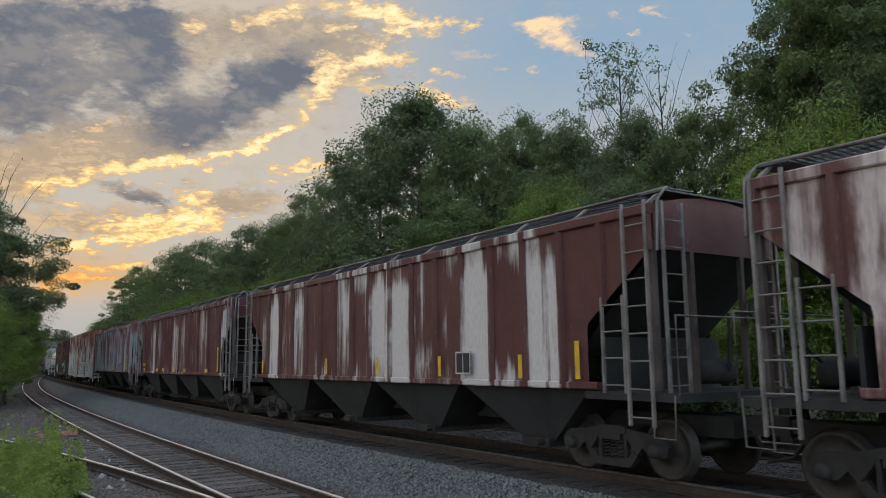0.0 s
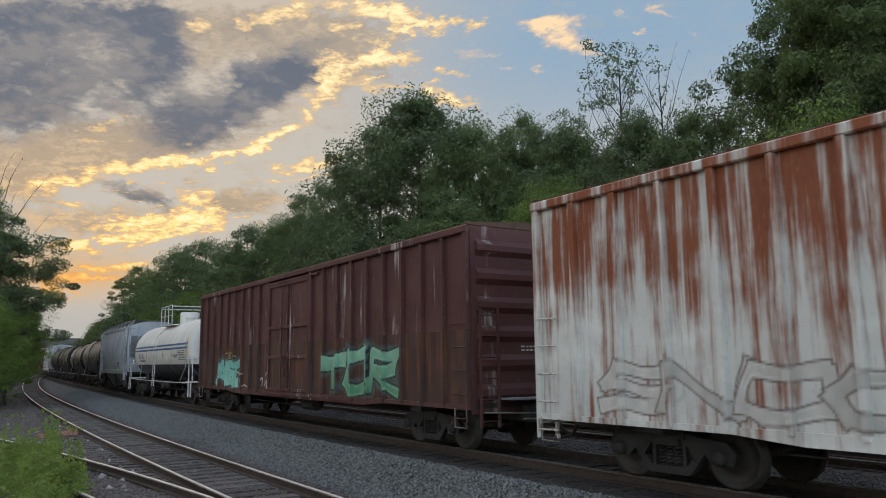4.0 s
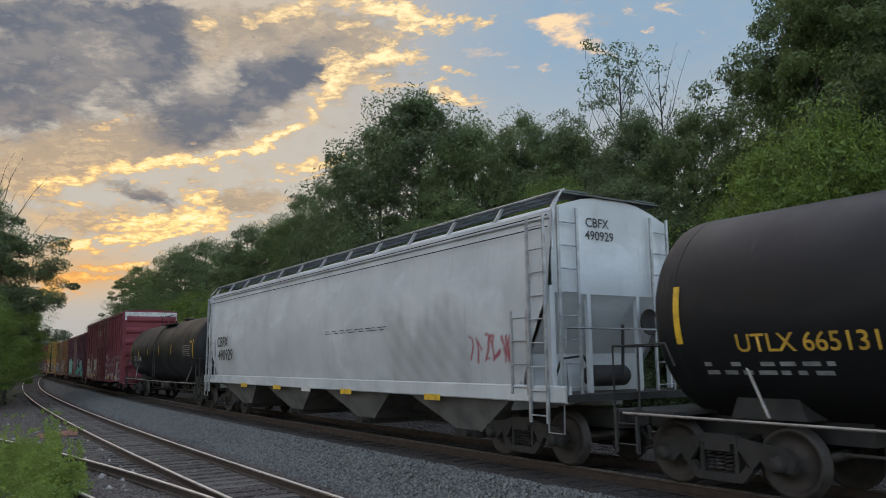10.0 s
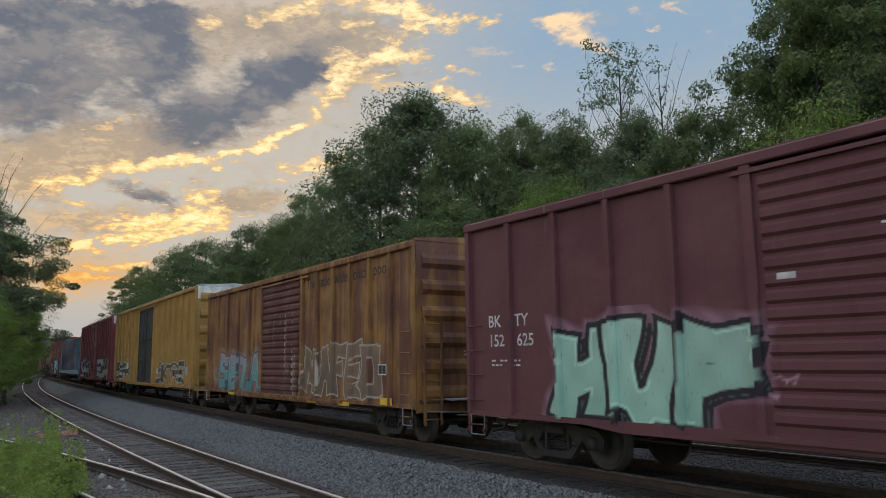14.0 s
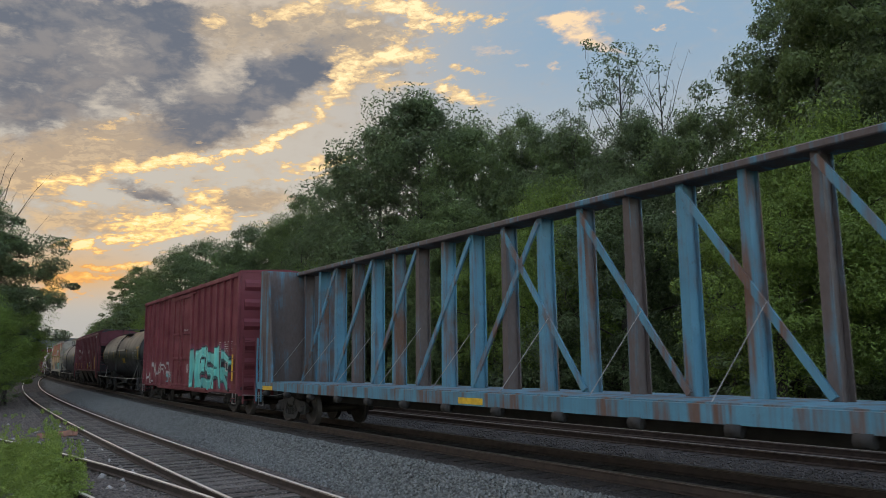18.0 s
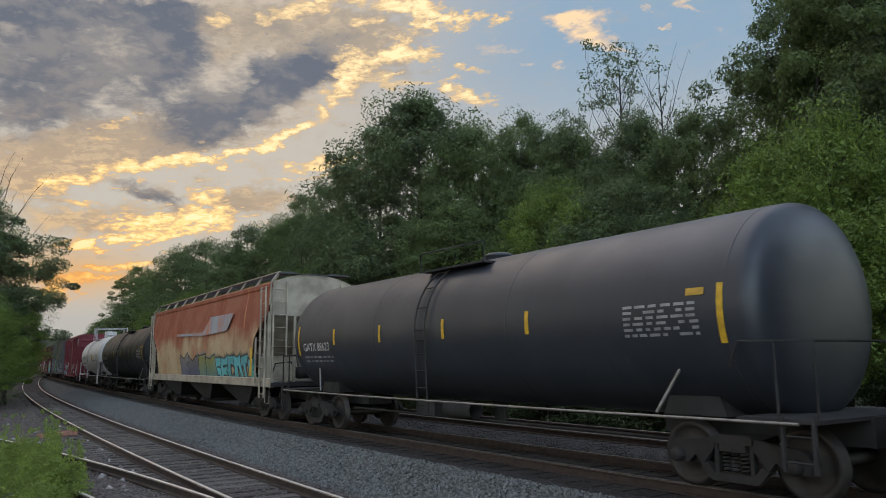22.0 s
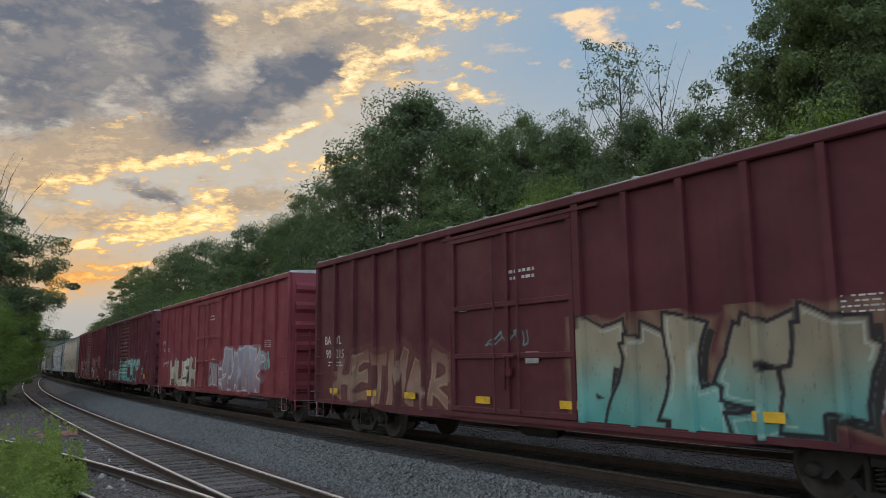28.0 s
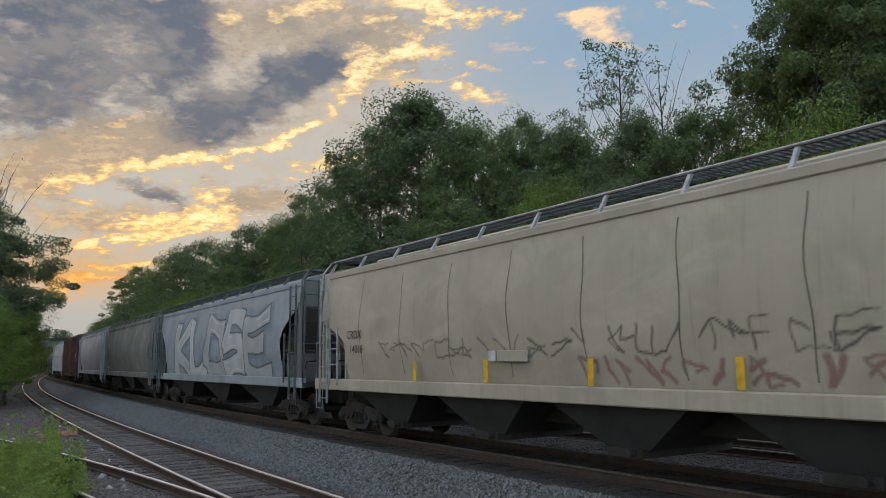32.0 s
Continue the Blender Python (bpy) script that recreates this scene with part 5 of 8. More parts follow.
def sprayed(name, x0, x1, z0, z1, y, field, mat, parent, cell=0.026):
    """A flat panel fine enough to carry sprayed paint; it is cut finely only where there is paint."""
    nx, nz = max(1, int((x1 - x0) / cell)), max(1, int((z1 - z0) / cell))
    xs, zs = np.linspace(x0, x1, nx + 1), np.linspace(z0, z1, nz + 1)
    X, Z = np.meshgrid(xs, zs)
    on = field(X, Z)[1] > 0.02

    def keep(hit):
        near = hit.copy()
        near[1:] |= hit[:-1]
        near[:-1] |= hit[1:]
        near[::16] = True
        near[0] = near[-1] = True
        return near
    xs, zs = xs[keep(on.any(axis=0))], zs[keep(on.any(axis=1))]
    nx, nz = len(xs) - 1, len(zs) - 1
    X, Z = np.meshgrid(xs, zs)
    v = np.stack([X, np.full(X.shape, y), Z], -1).reshape(-1, 3)
    i = (np.arange(nz)[:, None] * (nx + 1) + np.arange(nx)[None]).ravel()
    me = fast_mesh(name, v, np.stack([i, i + 1, i + nx + 2, i + nx + 1], 1), mat)
    colour(me, field)
    return part(name, me, None, parent)


def colour(me, field):
    v = np.empty(len(me.vertices) * 3)
    me.vertices.foreach_get("co", v)
    v = v.reshape(-1, 3)
    c, a = field(v[:, 0], v[:, 2])
    at = me.color_attributes.new("spray", "FLOAT_COLOR", "POINT")
    at.data.foreach_set("color", np.concatenate([c, a[:, None]], 1).astype(np.float32).ravel())


def railcar(name, label, category, number):
    return thing(name, label, category, "cars of the freight train")


def boxcar(number, label, k0, k1, mat, top=4.38, sill=0.86, door=(-1.4, 1.6), ribbed_door=False, posts=(6, 7), roof=None, spray=None, spray_z=(0.9, 2.75), smat=None,
           end_mat=None, white_end=False, door_mat=None, gap=0.95, ribs=6, leaves_n=1, front_posts=()):
    """A box car between the couplings k0 and k1: panelled side with posts, a door, ribbed ends, a low roof, ladders."""
    car = railcar("box_car", label, "box car", number)
    L = (k1 - k0) / 2 - gap
    W = 1.52
    smat = smat or mat
    roof = roof or mat
    end_mat = end_mat or mat
    d0, d1 = door
    if spray:
        spray = both(tags(number, -L + 0.3, L - 0.3, spray_z[0] + 0.05, spray_z[1] - 0.05, 4) + [spray])
    # the sides: sheets between sill and eave
    if spray:
        z0, z1 = spray_z
        for a, b, nm in ((-L, d0, "side_panel"), (d1, L, "side_panel")):
            sprayed(nm, a, b, z0, z1, -W, spray, smat, car)
        for a, b in ((-L, d0), (d1, L)):
            part("upper_side", Shape().box(a, b, -W, -W + 0.04, z1, top), mat, car)
            part("lower_side", Shape().box(a, b, -W, -W + 0.04, sill, z0), mat, car)
    else:
        for a, b in ((-L, d0), (d1, L)):
            part("side_panel", Shape().box(a, b, -W, -W + 0.04, sill, top), mat, car)
    part("far_side", Shape().box(-L, L, W - 0.04, W, sill, top), mat, car)
    part("side_sill", Shape().plate([(-L, sill - 0.02), (-L * 0.62, sill - 0.02), (-L * 0.52, sill - 0.1), (L * 0.52, sill - 0.1), (L * 0.62, sill - 0.02), (L, sill - 0.02), (L, sill + 0.07), (-L, sill + 0.07)], -W - 0.05, -W - 0.003), mat, car)
    part("eave_plate", Shape().box(-L, L, -W - 0.1, -W - 0.003, top - 0.16, top - 0.01, 0.02), mat, car)
    # posts
    def post(x, w=0.10):
        if spray:
            z0, z1 = spray_z
            sh = Shape()
            n = int((z1 - z0) / 0.05)
            zz = [z0 + (z1 - z0) * i / n for i in range(n + 1)]
            y0, y1 = -W - 0.003, -W - 0.085
            v = [(x + q, yy, z) for z in zz for q, yy in ((-w * 0.56, y0), (-w * 0.44, y1), (w * 0.44, y1), (w * 0.56, y0))]
            f = [(4 * i + j, 4 * i + j + 1, 4 * i + j + 5, 4 * i + j + 4) for i in range(n) for j in range(3)]
            me = Shape().add(v, f).mesh("side_post", smat)
            colour(me, spray)
            part("side_post", me, None, car)
            part("post_top", Shape().plate([(x - w * 0.55, z1), (x + w * 0.55, z1), (x + w * 0.55, top - 0.16), (x - w * 0.55, top - 0.16)], -W - 0.085, -W - 0.003), mat, car)
        else:
            v = [(x + q, yy, z) for z in (sill + 0.07, top - 0.16) for q, yy in ((-w * 0.56, -W - 0.003), (-w * 0.44, -W - 0.085), (w * 0.44, -W - 0.085), (w * 0.56, -W - 0.003))]
            part("side_post", Shape().add(v, [(0, 1, 5, 4), (1, 2, 6, 5), (2, 3, 7, 6)]), mat, car)
    for i in range(posts[0]):
        post(-L + 0.07 + (d0 - 0.12 + L - 0.07) * i / posts[0])
    post(d0 - 0.09, 0.14)
    post(d1 + 0.09, 0.14)
    for x in front_posts or [d1 + 0.12 + (L - 0.07 - d1 - 0.12) * i / posts[1] for i in range(1, posts[1] + 1)]:
        post(x)
    # the door on its rails
    dm = door_mat or mat
    dy = -W - 0.03
    if spray:
        dr = sprayed("door", d0 - 0.04, d1 + 0.04, spray_z[0], spray_z[1], dy - 0.004, spray, door_mat or smat, car)
        part("door_top", Shape().box(d0 - 0.04, d1 + 0.04, dy, dy + 0.04, spray_z[1], top - 0.2), dm, dr)
    else:
        dr = part("door", Shape().box(d0 - 0.04, d1 + 0.04, dy, dy + 0.04, sill + 0.05, top - 0.2), dm, car)
    part("door_track", Shape().box(d0 - 0.5, d1 + (d1 - d0) * 0.9, dy - 0.09, dy - 0.002, sill - 0.03, sill + 0.05), mat, car)
    part("door_track", Shape().box(d0 - 0.3, d1 + 0.6, dy - 0.07, dy - 0.002, top - 0.27, top - 0.21), mat, car)
    if ribbed_door:
        n = 15
        for i in range(n):
            z = sill + 0.25 + (top - sill - 0.65) * i / (n - 1)
            low_rib = spray and z < spray_z[1]
            pr = [(dy - 0.002, z - 0.09), (dy - 0.045, z - 0.045), (dy - 0.045, z), (dy - 0.045, z + 0.045), (dy - 0.002, z + 0.09)]
            cuts = [d0 + 0.08 + (d1 - d0 - 0.16) * j / (90 if low_rib else 1) for j in range(91 if low_rib else 2)]
            sh = Shape().add([(q, yy, zz) for q in cuts for yy, zz in pr], [(5 * j + i, 5 * j + i + 5, 5 * j + i + 6, 5 * j + i + 1) for j in range(len(cuts) - 1) for i in range(4)])
            me = sh.mesh("door_rib", smat if spray and z < spray_z[1] and not door_mat else dm)
            if spray and z < spray_z[1]:
                colour(me, spray)
            part("door_rib", me, None, dr)
    else:
        zz = [sill + 0.12, sill + (top - sill) * 0.30, sill + (top - sill) * 0.55, top - 0.32]
        for z in zz:
            part("door_rib", Shape().box(d0, d1, dy - 0.06, dy - 0.008, z - 0.05, z + 0.05, 0.012), dm, dr)
        for x in (d0 + 0.05, d1 - 0.05, (d0 + d1) / 2):
            part("door_stile", Shape().box(x - 0.05, x + 0.05, dy - 0.058, dy - 0.008, sill + 0.17, top - 0.37), dm, dr)
        for i in range(leaves_n):
            q0, q1 = d0 + (d1 - d0) * i / leaves_n, d0 + (d1 - d0) * (i + 1) / leaves_n
            if leaves_n > 1:
                part("door_stile", Shape().box((q0 + q1) / 2 - 0.04, (q0 + q1) / 2 + 0.04, dy - 0.058, dy - 0.008, sill + 0.17, top - 0.37), dm, dr)
        xm = (d0 + d1) / 2 if leaves_n == 1 else d0 + (d1 - d0) * 0.75
        part("lock_rod", Shape().tube([(xm - 0.35, dy - 0.08, sill + 0.1), (xm - 0.35, dy - 0.08, top - 0.4)], 0.02), dm, dr)
        part("lock_rod", Shape().tube([(xm + 0.35, dy - 0.08, sill + 0.1), (xm + 0.35, dy - 0.08, top - 0.4)], 0.02), dm, dr)
        part("door_handle", Shape().tube([(xm + 0.02, dy - 0.12, sill + 0.5), (xm + 0.02, dy - 0.12, sill + 1.1), (xm + 0.3, dy - 0.12, sill + 1.1)], 0.022).box(xm - 0.16, xm + 0.16, dy - 0.12, dy - 0.06, sill + 0.75, sill + 0.9), dm, dr)
    # roof
    rf = Shape().prism([(-W - 0.05, top - 0.01), (W + 0.05, top - 0.01), (W + 0.05, top + 0.015), (0.0, top + 0.13), (-W - 0.05, top + 0.015)], -L - 0.02, L + 0.02)
    rp = part("roof", rf, roof, car)
    n = int(L * 2 / 1.25)
    for i in range(n + 1):
        x = -L + 0.05 + (2 * L - 0.1) * i / n
        part("roof_seam", Shape().prism([(-W - 0.03, top + 0.02), (0, top + 0.135), (W + 0.03, top + 0.02), (W + 0.03, top + 0.05), (0, top + 0.165), (-W - 0.03, top + 0.05)], x - 0.03, x + 0.03), roof, rp)
    # ends: pressed ribs
    for sg in (1, -1):
        e = part("end", Shape().box(min(sg * L, sg * (L - 0.04)), max(sg * L, sg * (L - 0.04)), -W, W, sill - 0.1, top + 0.02), end_mat, car)
        n = ribs
        for i in range(n):
            z = sill + 0.3 + (top - sill - 0.75) * i / (n - 1)
            h = (top - sill - 0.6) / n * 0.33
            sh = Shape()
            pr = [(sg * (L + 0.002), z - h), (sg * (L + 0.085), z - h * 0.35), (sg * (L + 0.085), z + h * 0.35), (sg * (L + 0.002), z + h)]
            sh.plate(pr if sg < 0 else pr[::-1], -W + 0.13, W - 0.13)
            part("end_rib", sh, end_mat, e)
        if white_end:
            part("height_band", Shape().box(min(sg * (L + 0.003), sg * (L + 0.012)), max(sg * (L + 0.003), sg * (L + 0.012)), -W + 0.02, W - 0.02, top - 0.52, top), MAT_WHITE, e, "white excess height band")
        x = sg * (L + 0.16)
        ladder(car, x, -W + 0.32, sill - 0.35, sill + 1.9, end_mat, 0.42, "y")
        ladder(car, x, W - 0.32, sill - 0.35, top - 0.2, end_mat, 0.42, "y")
        part("end_platform", Shape().box(min(sg * L, sg * (L + 0.5)), max(sg * L, sg * (L + 0.5)), -0.9, 0.9, sill + 0.16, sill + 0.19), MAT_GALV, car)
        ladder(car, sg * (L - 0.3), -W - 0.09, sill - 0.3, sill + 1.75, mat, 0.46, "x", False, 0.45)
        part("stirrup", Shape().tube([(sg * (L - 0.1), -W - 0.05, sill), (sg * (L - 0.1), -W - 0.05, sill - 0.36), (sg * (L - 0.5), -W - 0.05, sill - 0.36), (sg * (L - 0.5), -W - 0.05, sill)], 0.016), MAT_BRIGHT, car)
        part("uncoupling_lever", Shape().tube([(x + sg * 0.25, -W, sill - 0.05), (x + sg * 0.3, -0.4, sill - 0.1), (x + sg * 0.45, 0, sill - 0.02)], 0.014), MAT_BRIGHT, car)
    step = (top - sill - 0.75) / (ribs - 1)
    for i, (a, b) in ((ribs - 3, (0.15, 0.7)), (ribs - 4, (0.2, 0.8)), (1, (-0.3, 0.4))):
        z = sill + 0.3 + step * (i + 0.5)
        bars(a, b, z - 0.07, z + 0.07, 2, -L - 0.004, MAT_WHITE, car, number + i, fill=0.5).rotation_euler = (0, 0, math.pi / 2)
    part("brake_wheel", Shape().lathe([(-L - 0.30, 0.24), (-L - 0.27, 0.26), (-L - 0.24, 0.24), (-L - 0.27, 0.22), (-L - 0.30, 0.24)], 16, -0.75, sill + 1.35), MAT_IRON, car)
    under_box(car, L, k1 - k0, number)
    return car, L, W, top, sill


def under_box(car, L, pitch, number, z=0.62):
    part("center_sill", Shape().box(-pitch / 2 + 0.5, pitch / 2 - 0.5, -0.28, 0.28, z, z + 0.32), MAT_UNDER, car)
    part("floor_frame", Shape().box(-L, L, -1.45, 1.45, 0.9, 1.0), MAT_UNDER, car)
    part("air_tank", Shape().lathe([(-0.5, 0.0), (-0.48, 0.16), (-0.4, 0.2), (0.4, 0.2), (0.48, 0.16), (0.5, 0.0)], 12, -0.8, 0.62), MAT_UNDER, car)
    part("brake_rod", Shape().tube([(-L * 0.6, -0.7, 0.55), (-1.5, -0.72, 0.5), (1.5, -0.7, 0.52), (L * 0.6, -0.7, 0.55)], 0.02), MAT_UNDER, car)
    for sg in (1, -1):
        part("bolster_arm", Shape().box(sg * L * 0.765 - 0.2, sg * L * 0.765 + 0.2, -1.45, 1.45, 0.76, 0.98), MAT_UNDER, car)
    trucks(car, min(L * 0.765, L - 1.7), number)
    couplers(car, pitch / 2)


MAT_GRATING = plain("grating_dull", (0.11, 0.125, 0.12), 0.7, 0.2, 0.3, 4)


def grating(x0, x1, y0, y1, z):
    """An open grating: long edge bars, a bearing bar and close cross bars."""
    sh = Shape()
    for y in (y0, (y0 + y1) / 2, y1):
        sh.box(x0, x1, y - 0.012, y + 0.012, z, z + 0.045)
    n = int((x1 - x0) / 0.11)
    for i in range(n + 1):
        x = x0 + (x1 - x0) * i / n
        sh.box(x - 0.022, x + 0.022, y0, y1, z + 0.005, z + 0.03)
    return sh


def hopper(number, label, k0, k1, mat, top=4.05, sill=1.40, posts=17, bays=4, smooth=False, curved=True, end_mat=None, bay_mat=None, rail_mat=None, spray=None, smat=None, spray_z=(1.2, 2.6), slope=(3.42, 2.35, 1.38), roof_mat=None, sill_mat=None, gap=0.35, walk_h=0.16, post_mat=None):
    """A covered hopper car: sides with posts or a plain bulging skin, sloped ends, outlet bays, a roof walk, corner ladders."""
    car = railcar("hopper_car", label, "hopper car", number)
    L = (k1 - k0) / 2 - gap - 0.45
    W = 1.50
    end_mat, bay_mat, rail_mat, sill_mat = end_mat or mat, bay_mat or MAT_UNDER, rail_mat or mat, sill_mat or mat
    roof_mat, smat, post_mat = roof_mat or mat, smat or mat, post_mat or end_mat
    cut, low, zc = slope     # the side is cut back from the height cut, at its end, to the height low, zc metres inwards
    # seen side: an outline with its lower corners cut away
    if smooth:
        out = lambda z: -(1.36 + 0.19 * math.sin(math.pi * min(1, max(0.0, (z - sill) / (top - sill))) ** 0.9))
    else:
        out = lambda z: -W
    side_z = sill + 0.02

    def skin(field_mat, z0, z1, nz, sgn, spray_here=None):
        nx = max(8, int(2 * L / (0.03 if spray_here else 0.5)))
        v, f = [], []
        for j in range(nz + 1):
            z = z0 + (z1 - z0) * j / nz
            t = min(1, max(0, (cut - z) / (cut - low)))
            half = L - zc * (math.sin(t * math.pi / 2) if smooth and curved else t)
            for i in range(nx + 1):
                v.append((-half + 2 * half * i / nx, out(z) * sgn, z))
        for j in range(nz):
            for i in range(nx):
                a = j * (nx + 1) + i
                f.append((a, a + 1, a + nx + 2, a + nx + 1) if sgn > 0 else (a, a + nx + 1, a + nx + 2, a + 1))
        me = fast_mesh("side", np.array(v), np.array(f), field_mat)
        me.polygons.foreach_set("use_smooth", [True] * len(f))
        if spray_here:
            colour(me, spray_here)
        return me
    if spray:
        part("side", skin(smat, side_z, spray_z[1], int((spray_z[1] - side_z) / 0.03), 1, spray), None, car)
        part("upper_side", skin(mat, spray_z[1], top - 0.12, 14, 1), None, car)
    else:
        part("side", skin(mat, side_z, top - 0.12, 24, 1), None, car)
    part("far_side", skin(mat, side_z, top - 0.12, 12, -1), None, car)
    half = L - zc
    if not smooth:
        for i in range(posts + 1):
            x = -L + 0.05 + (2 * L - 0.1) * i / posts
            lo = sill + 0.02 if abs(x) <= half else low + (cut - low) * (abs(x) - half) / zc
            w = 0.05
            me = Shape()
            n = 1 if not spray else max(2, int((top - 0.12 - lo) / 0.06))
            zz = [lo + (top - 0.12 - lo) * q / n for q in range(n + 1)]
            v = [(x + q, yy, z) for z in zz for q, yy in ((-w * 1.3, -W - 0.003), (-w * 0.8, -W - 0.07), (w * 0.8, -W - 0.07), (w * 1.3, -W - 0.003))]
            me = me.add(v, [(4 * q + j, 4 * q + j + 1, 4 * q + j + 5, 4 * q + j + 4) for q in range(n) for j in range(3)]).mesh("side_post", smat if spray else mat)
            if spray:
                colour(me, spray)
            part("side_post", me, None, car)
    part("top_chord", Shape().box(-L - 0.02, L + 0.02, out(top) - 0.06, out(top) + 0.05, top - 0.14, top + 0.02, 0.02), mat if not smooth else roof_mat, car)
    part("side_sill", Shape().box(-L - 0.35 if smooth else -half - 0.2, L + 0.35 if smooth else half + 0.2, -W - 0.04, -W + 0.1, sill - (0.22 if smooth else 0.06), sill + 0.06, 0.02), sill_mat, car)
    # ends: a vertical head over a sloping sheet
    rise = 0.34 if smooth else 0.22
    for sg in (1, -1):
        e = part("end_sheet", Shape().prism(([(-W + 0.06, cut - 0.02), (W - 0.06, cut - 0.02)] + [(-q * (W - 0.06), top + rise * (1 - q * q)) for q in (-1, -0.75, -0.5, -0.25, 0, 0.25, 0.5, 0.75, 1)]), min(sg * L, sg * (L - 0.03)), max(sg * L, sg * (L - 0.03))), end_mat, car)
        wv = [(sg * L, -W + 0.06, cut), (sg * L, W - 0.06, cut), (sg * (half - 0.35), W - 0.12, low - 0.5), (sg * (half - 0.35), -W + 0.12, low - 0.5)]
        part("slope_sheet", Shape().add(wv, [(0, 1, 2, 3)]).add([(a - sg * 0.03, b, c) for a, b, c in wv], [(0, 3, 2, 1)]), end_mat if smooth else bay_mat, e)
        for yb in (-0.65, 0.57):
            part("slope_brace", Shape().box(min(sg * (L - 0.08), sg * L), max(sg * (L - 0.08), sg * L), yb, yb + 0.08, sill - 0.1, cut), post_mat, e)
        for yb in (-W, W - 0.1):
            part("end_post", Shape().box(min(sg * (L - 0.09), sg * L), max(sg * (L - 0.09), sg * L), yb, yb + 0.1, sill - 0.05, cut + 0.1), post_mat, e)
        part("end_platform", Shape().box(min(sg * (half - 0.1), sg * (L + 0.38)), max(sg * (half - 0.1), sg * (L + 0.38)), -W, W, sill - 0.2, sill - 0.08), MAT_UNDER, car)
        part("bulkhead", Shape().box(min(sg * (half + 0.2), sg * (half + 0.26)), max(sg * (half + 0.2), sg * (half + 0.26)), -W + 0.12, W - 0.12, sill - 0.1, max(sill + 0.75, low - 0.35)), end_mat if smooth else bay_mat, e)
        part("air_reservoir", Shape().lathe([(-0.5, 0.0), (-0.48, 0.14), (-0.4, 0.19), (0.4, 0.19), (0.48, 0.14), (0.5, 0.0)], 14, sg * (L - 0.25), sill + 0.2, True, "y"), MAT_UNDER, e)
        part("brake_pipe", Shape().tube([(sg * (L - 0.25), -0.3, sill + 0.2), (sg * (L - 0.1), -0.7, sill + 0.55), (sg * (L - 0.1), -1.2, sill + 0.5), (sg * (L - 0.3), -1.3, sill - 0.1)], 0.025).tube([(sg * (L - 0.05), 0.2, sill + 0.2), (sg * (L - 0.05), 0.25, sill + 1.1)], 0.03), MAT_UNDER, e)
        if sg > 0:
            part("hand_brake", Shape().lathe([(L + 0.02, 0.05), (L + 0.1, 0.06), (L + 0.11, 0.22), (L + 0.14, 0.24), (L + 0.15, 0.22), (L + 0.12, 0.2), (L + 0.12, 0.0)], 18, 0.75, sill + 1.15), MAT_IRON, e)
        ladder(car, sg * (L - 0.26), -W - 0.08, sill - 0.55, top - 0.1 if smooth else cut + 0.7, rail_mat, 0.44, "x")
        ladder(car, sg * (L - 0.78), -W - 0.05, sill - 0.1, sill + 1.35, rail_mat, 0.44, "x")
        ladder(car, sg * (L + 0.1), -W + 0.35, sill - 0.1, top + 0.05, rail_mat, 0.44, "y")
        ladder(car, sg * (L + 0.1), W - 0.35, sill - 0.1, top + 0.05, rail_mat, 0.44, "y")
        part("grab_rail", Shape().tube([(sg * (L + 0.36), -W, sill - 0.1), (sg * (L + 0.36), -W, sill + 1.0), (sg * (L + 0.36), W, sill + 1.0), (sg * (L + 0.36), W, sill - 0.1)], 0.018), rail_mat, car)
        part("stirrup", Shape().tube([(sg * (L + 0.3), -W - 0.02, sill - 0.1), (sg * (L + 0.28), -W - 0.02, sill - 0.7), (sg * (L - 0.1), -W - 0.02, sill - 0.7), (sg * (L - 0.08), -W - 0.02, sill - 0.1)], 0.016), rail_mat, car)
    # outlet bays
    bw = 2 * half / bays
    for i in range(bays):
        xc = -half + bw * (i + 0.5)
        b0, b1, zz = bw * 0.5, 0.42, 0.42
        sh = Shape()
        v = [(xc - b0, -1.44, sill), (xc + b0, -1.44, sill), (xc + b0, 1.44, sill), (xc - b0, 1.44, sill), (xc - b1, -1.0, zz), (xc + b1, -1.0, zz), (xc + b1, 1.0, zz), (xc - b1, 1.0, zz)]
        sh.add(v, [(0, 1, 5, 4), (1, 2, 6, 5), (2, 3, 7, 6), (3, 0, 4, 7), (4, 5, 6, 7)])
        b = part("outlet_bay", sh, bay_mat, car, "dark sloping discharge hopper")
        part("outlet_gate", Shape().box(xc - 0.36, xc + 0.36, -1.1, 1.1, zz - 0.12, zz + 0.02).tube([(xc + 0.2, -1.25, zz - 0.03), (xc + 0.2, -1.05, zz - 0.03)], 0.06, 10), MAT_IRON, b)
    # roof, hatches and the walk
    walk_h = walk_h if smooth else 0.07
    c = out(top)
    part("roof", Shape().prism([(-q * c * 0.985, top - 0.02 + rise * (1 - q * q)) for q in (-1, 1, 0.85, 0.7, 0.5, 0.25, 0, -0.25, -0.5, -0.7, -0.85)], -L + 0.035, L - 0.035), roof_mat, car)
    part("hatch_cover", Shape().box(-L + 0.8, L - 0.8, -0.3, 0.3, top + rise - 0.06, top + rise + 0.06, 0.04), roof_mat, car)
    wk = part("roof_walk", grating(-L - 0.05, L + 0.05, -1.12, -0.62, top + walk_h + 0.18), MAT_GRATING, car, "open steel grating roof walk")
    n = int(2 * L / 1.55)
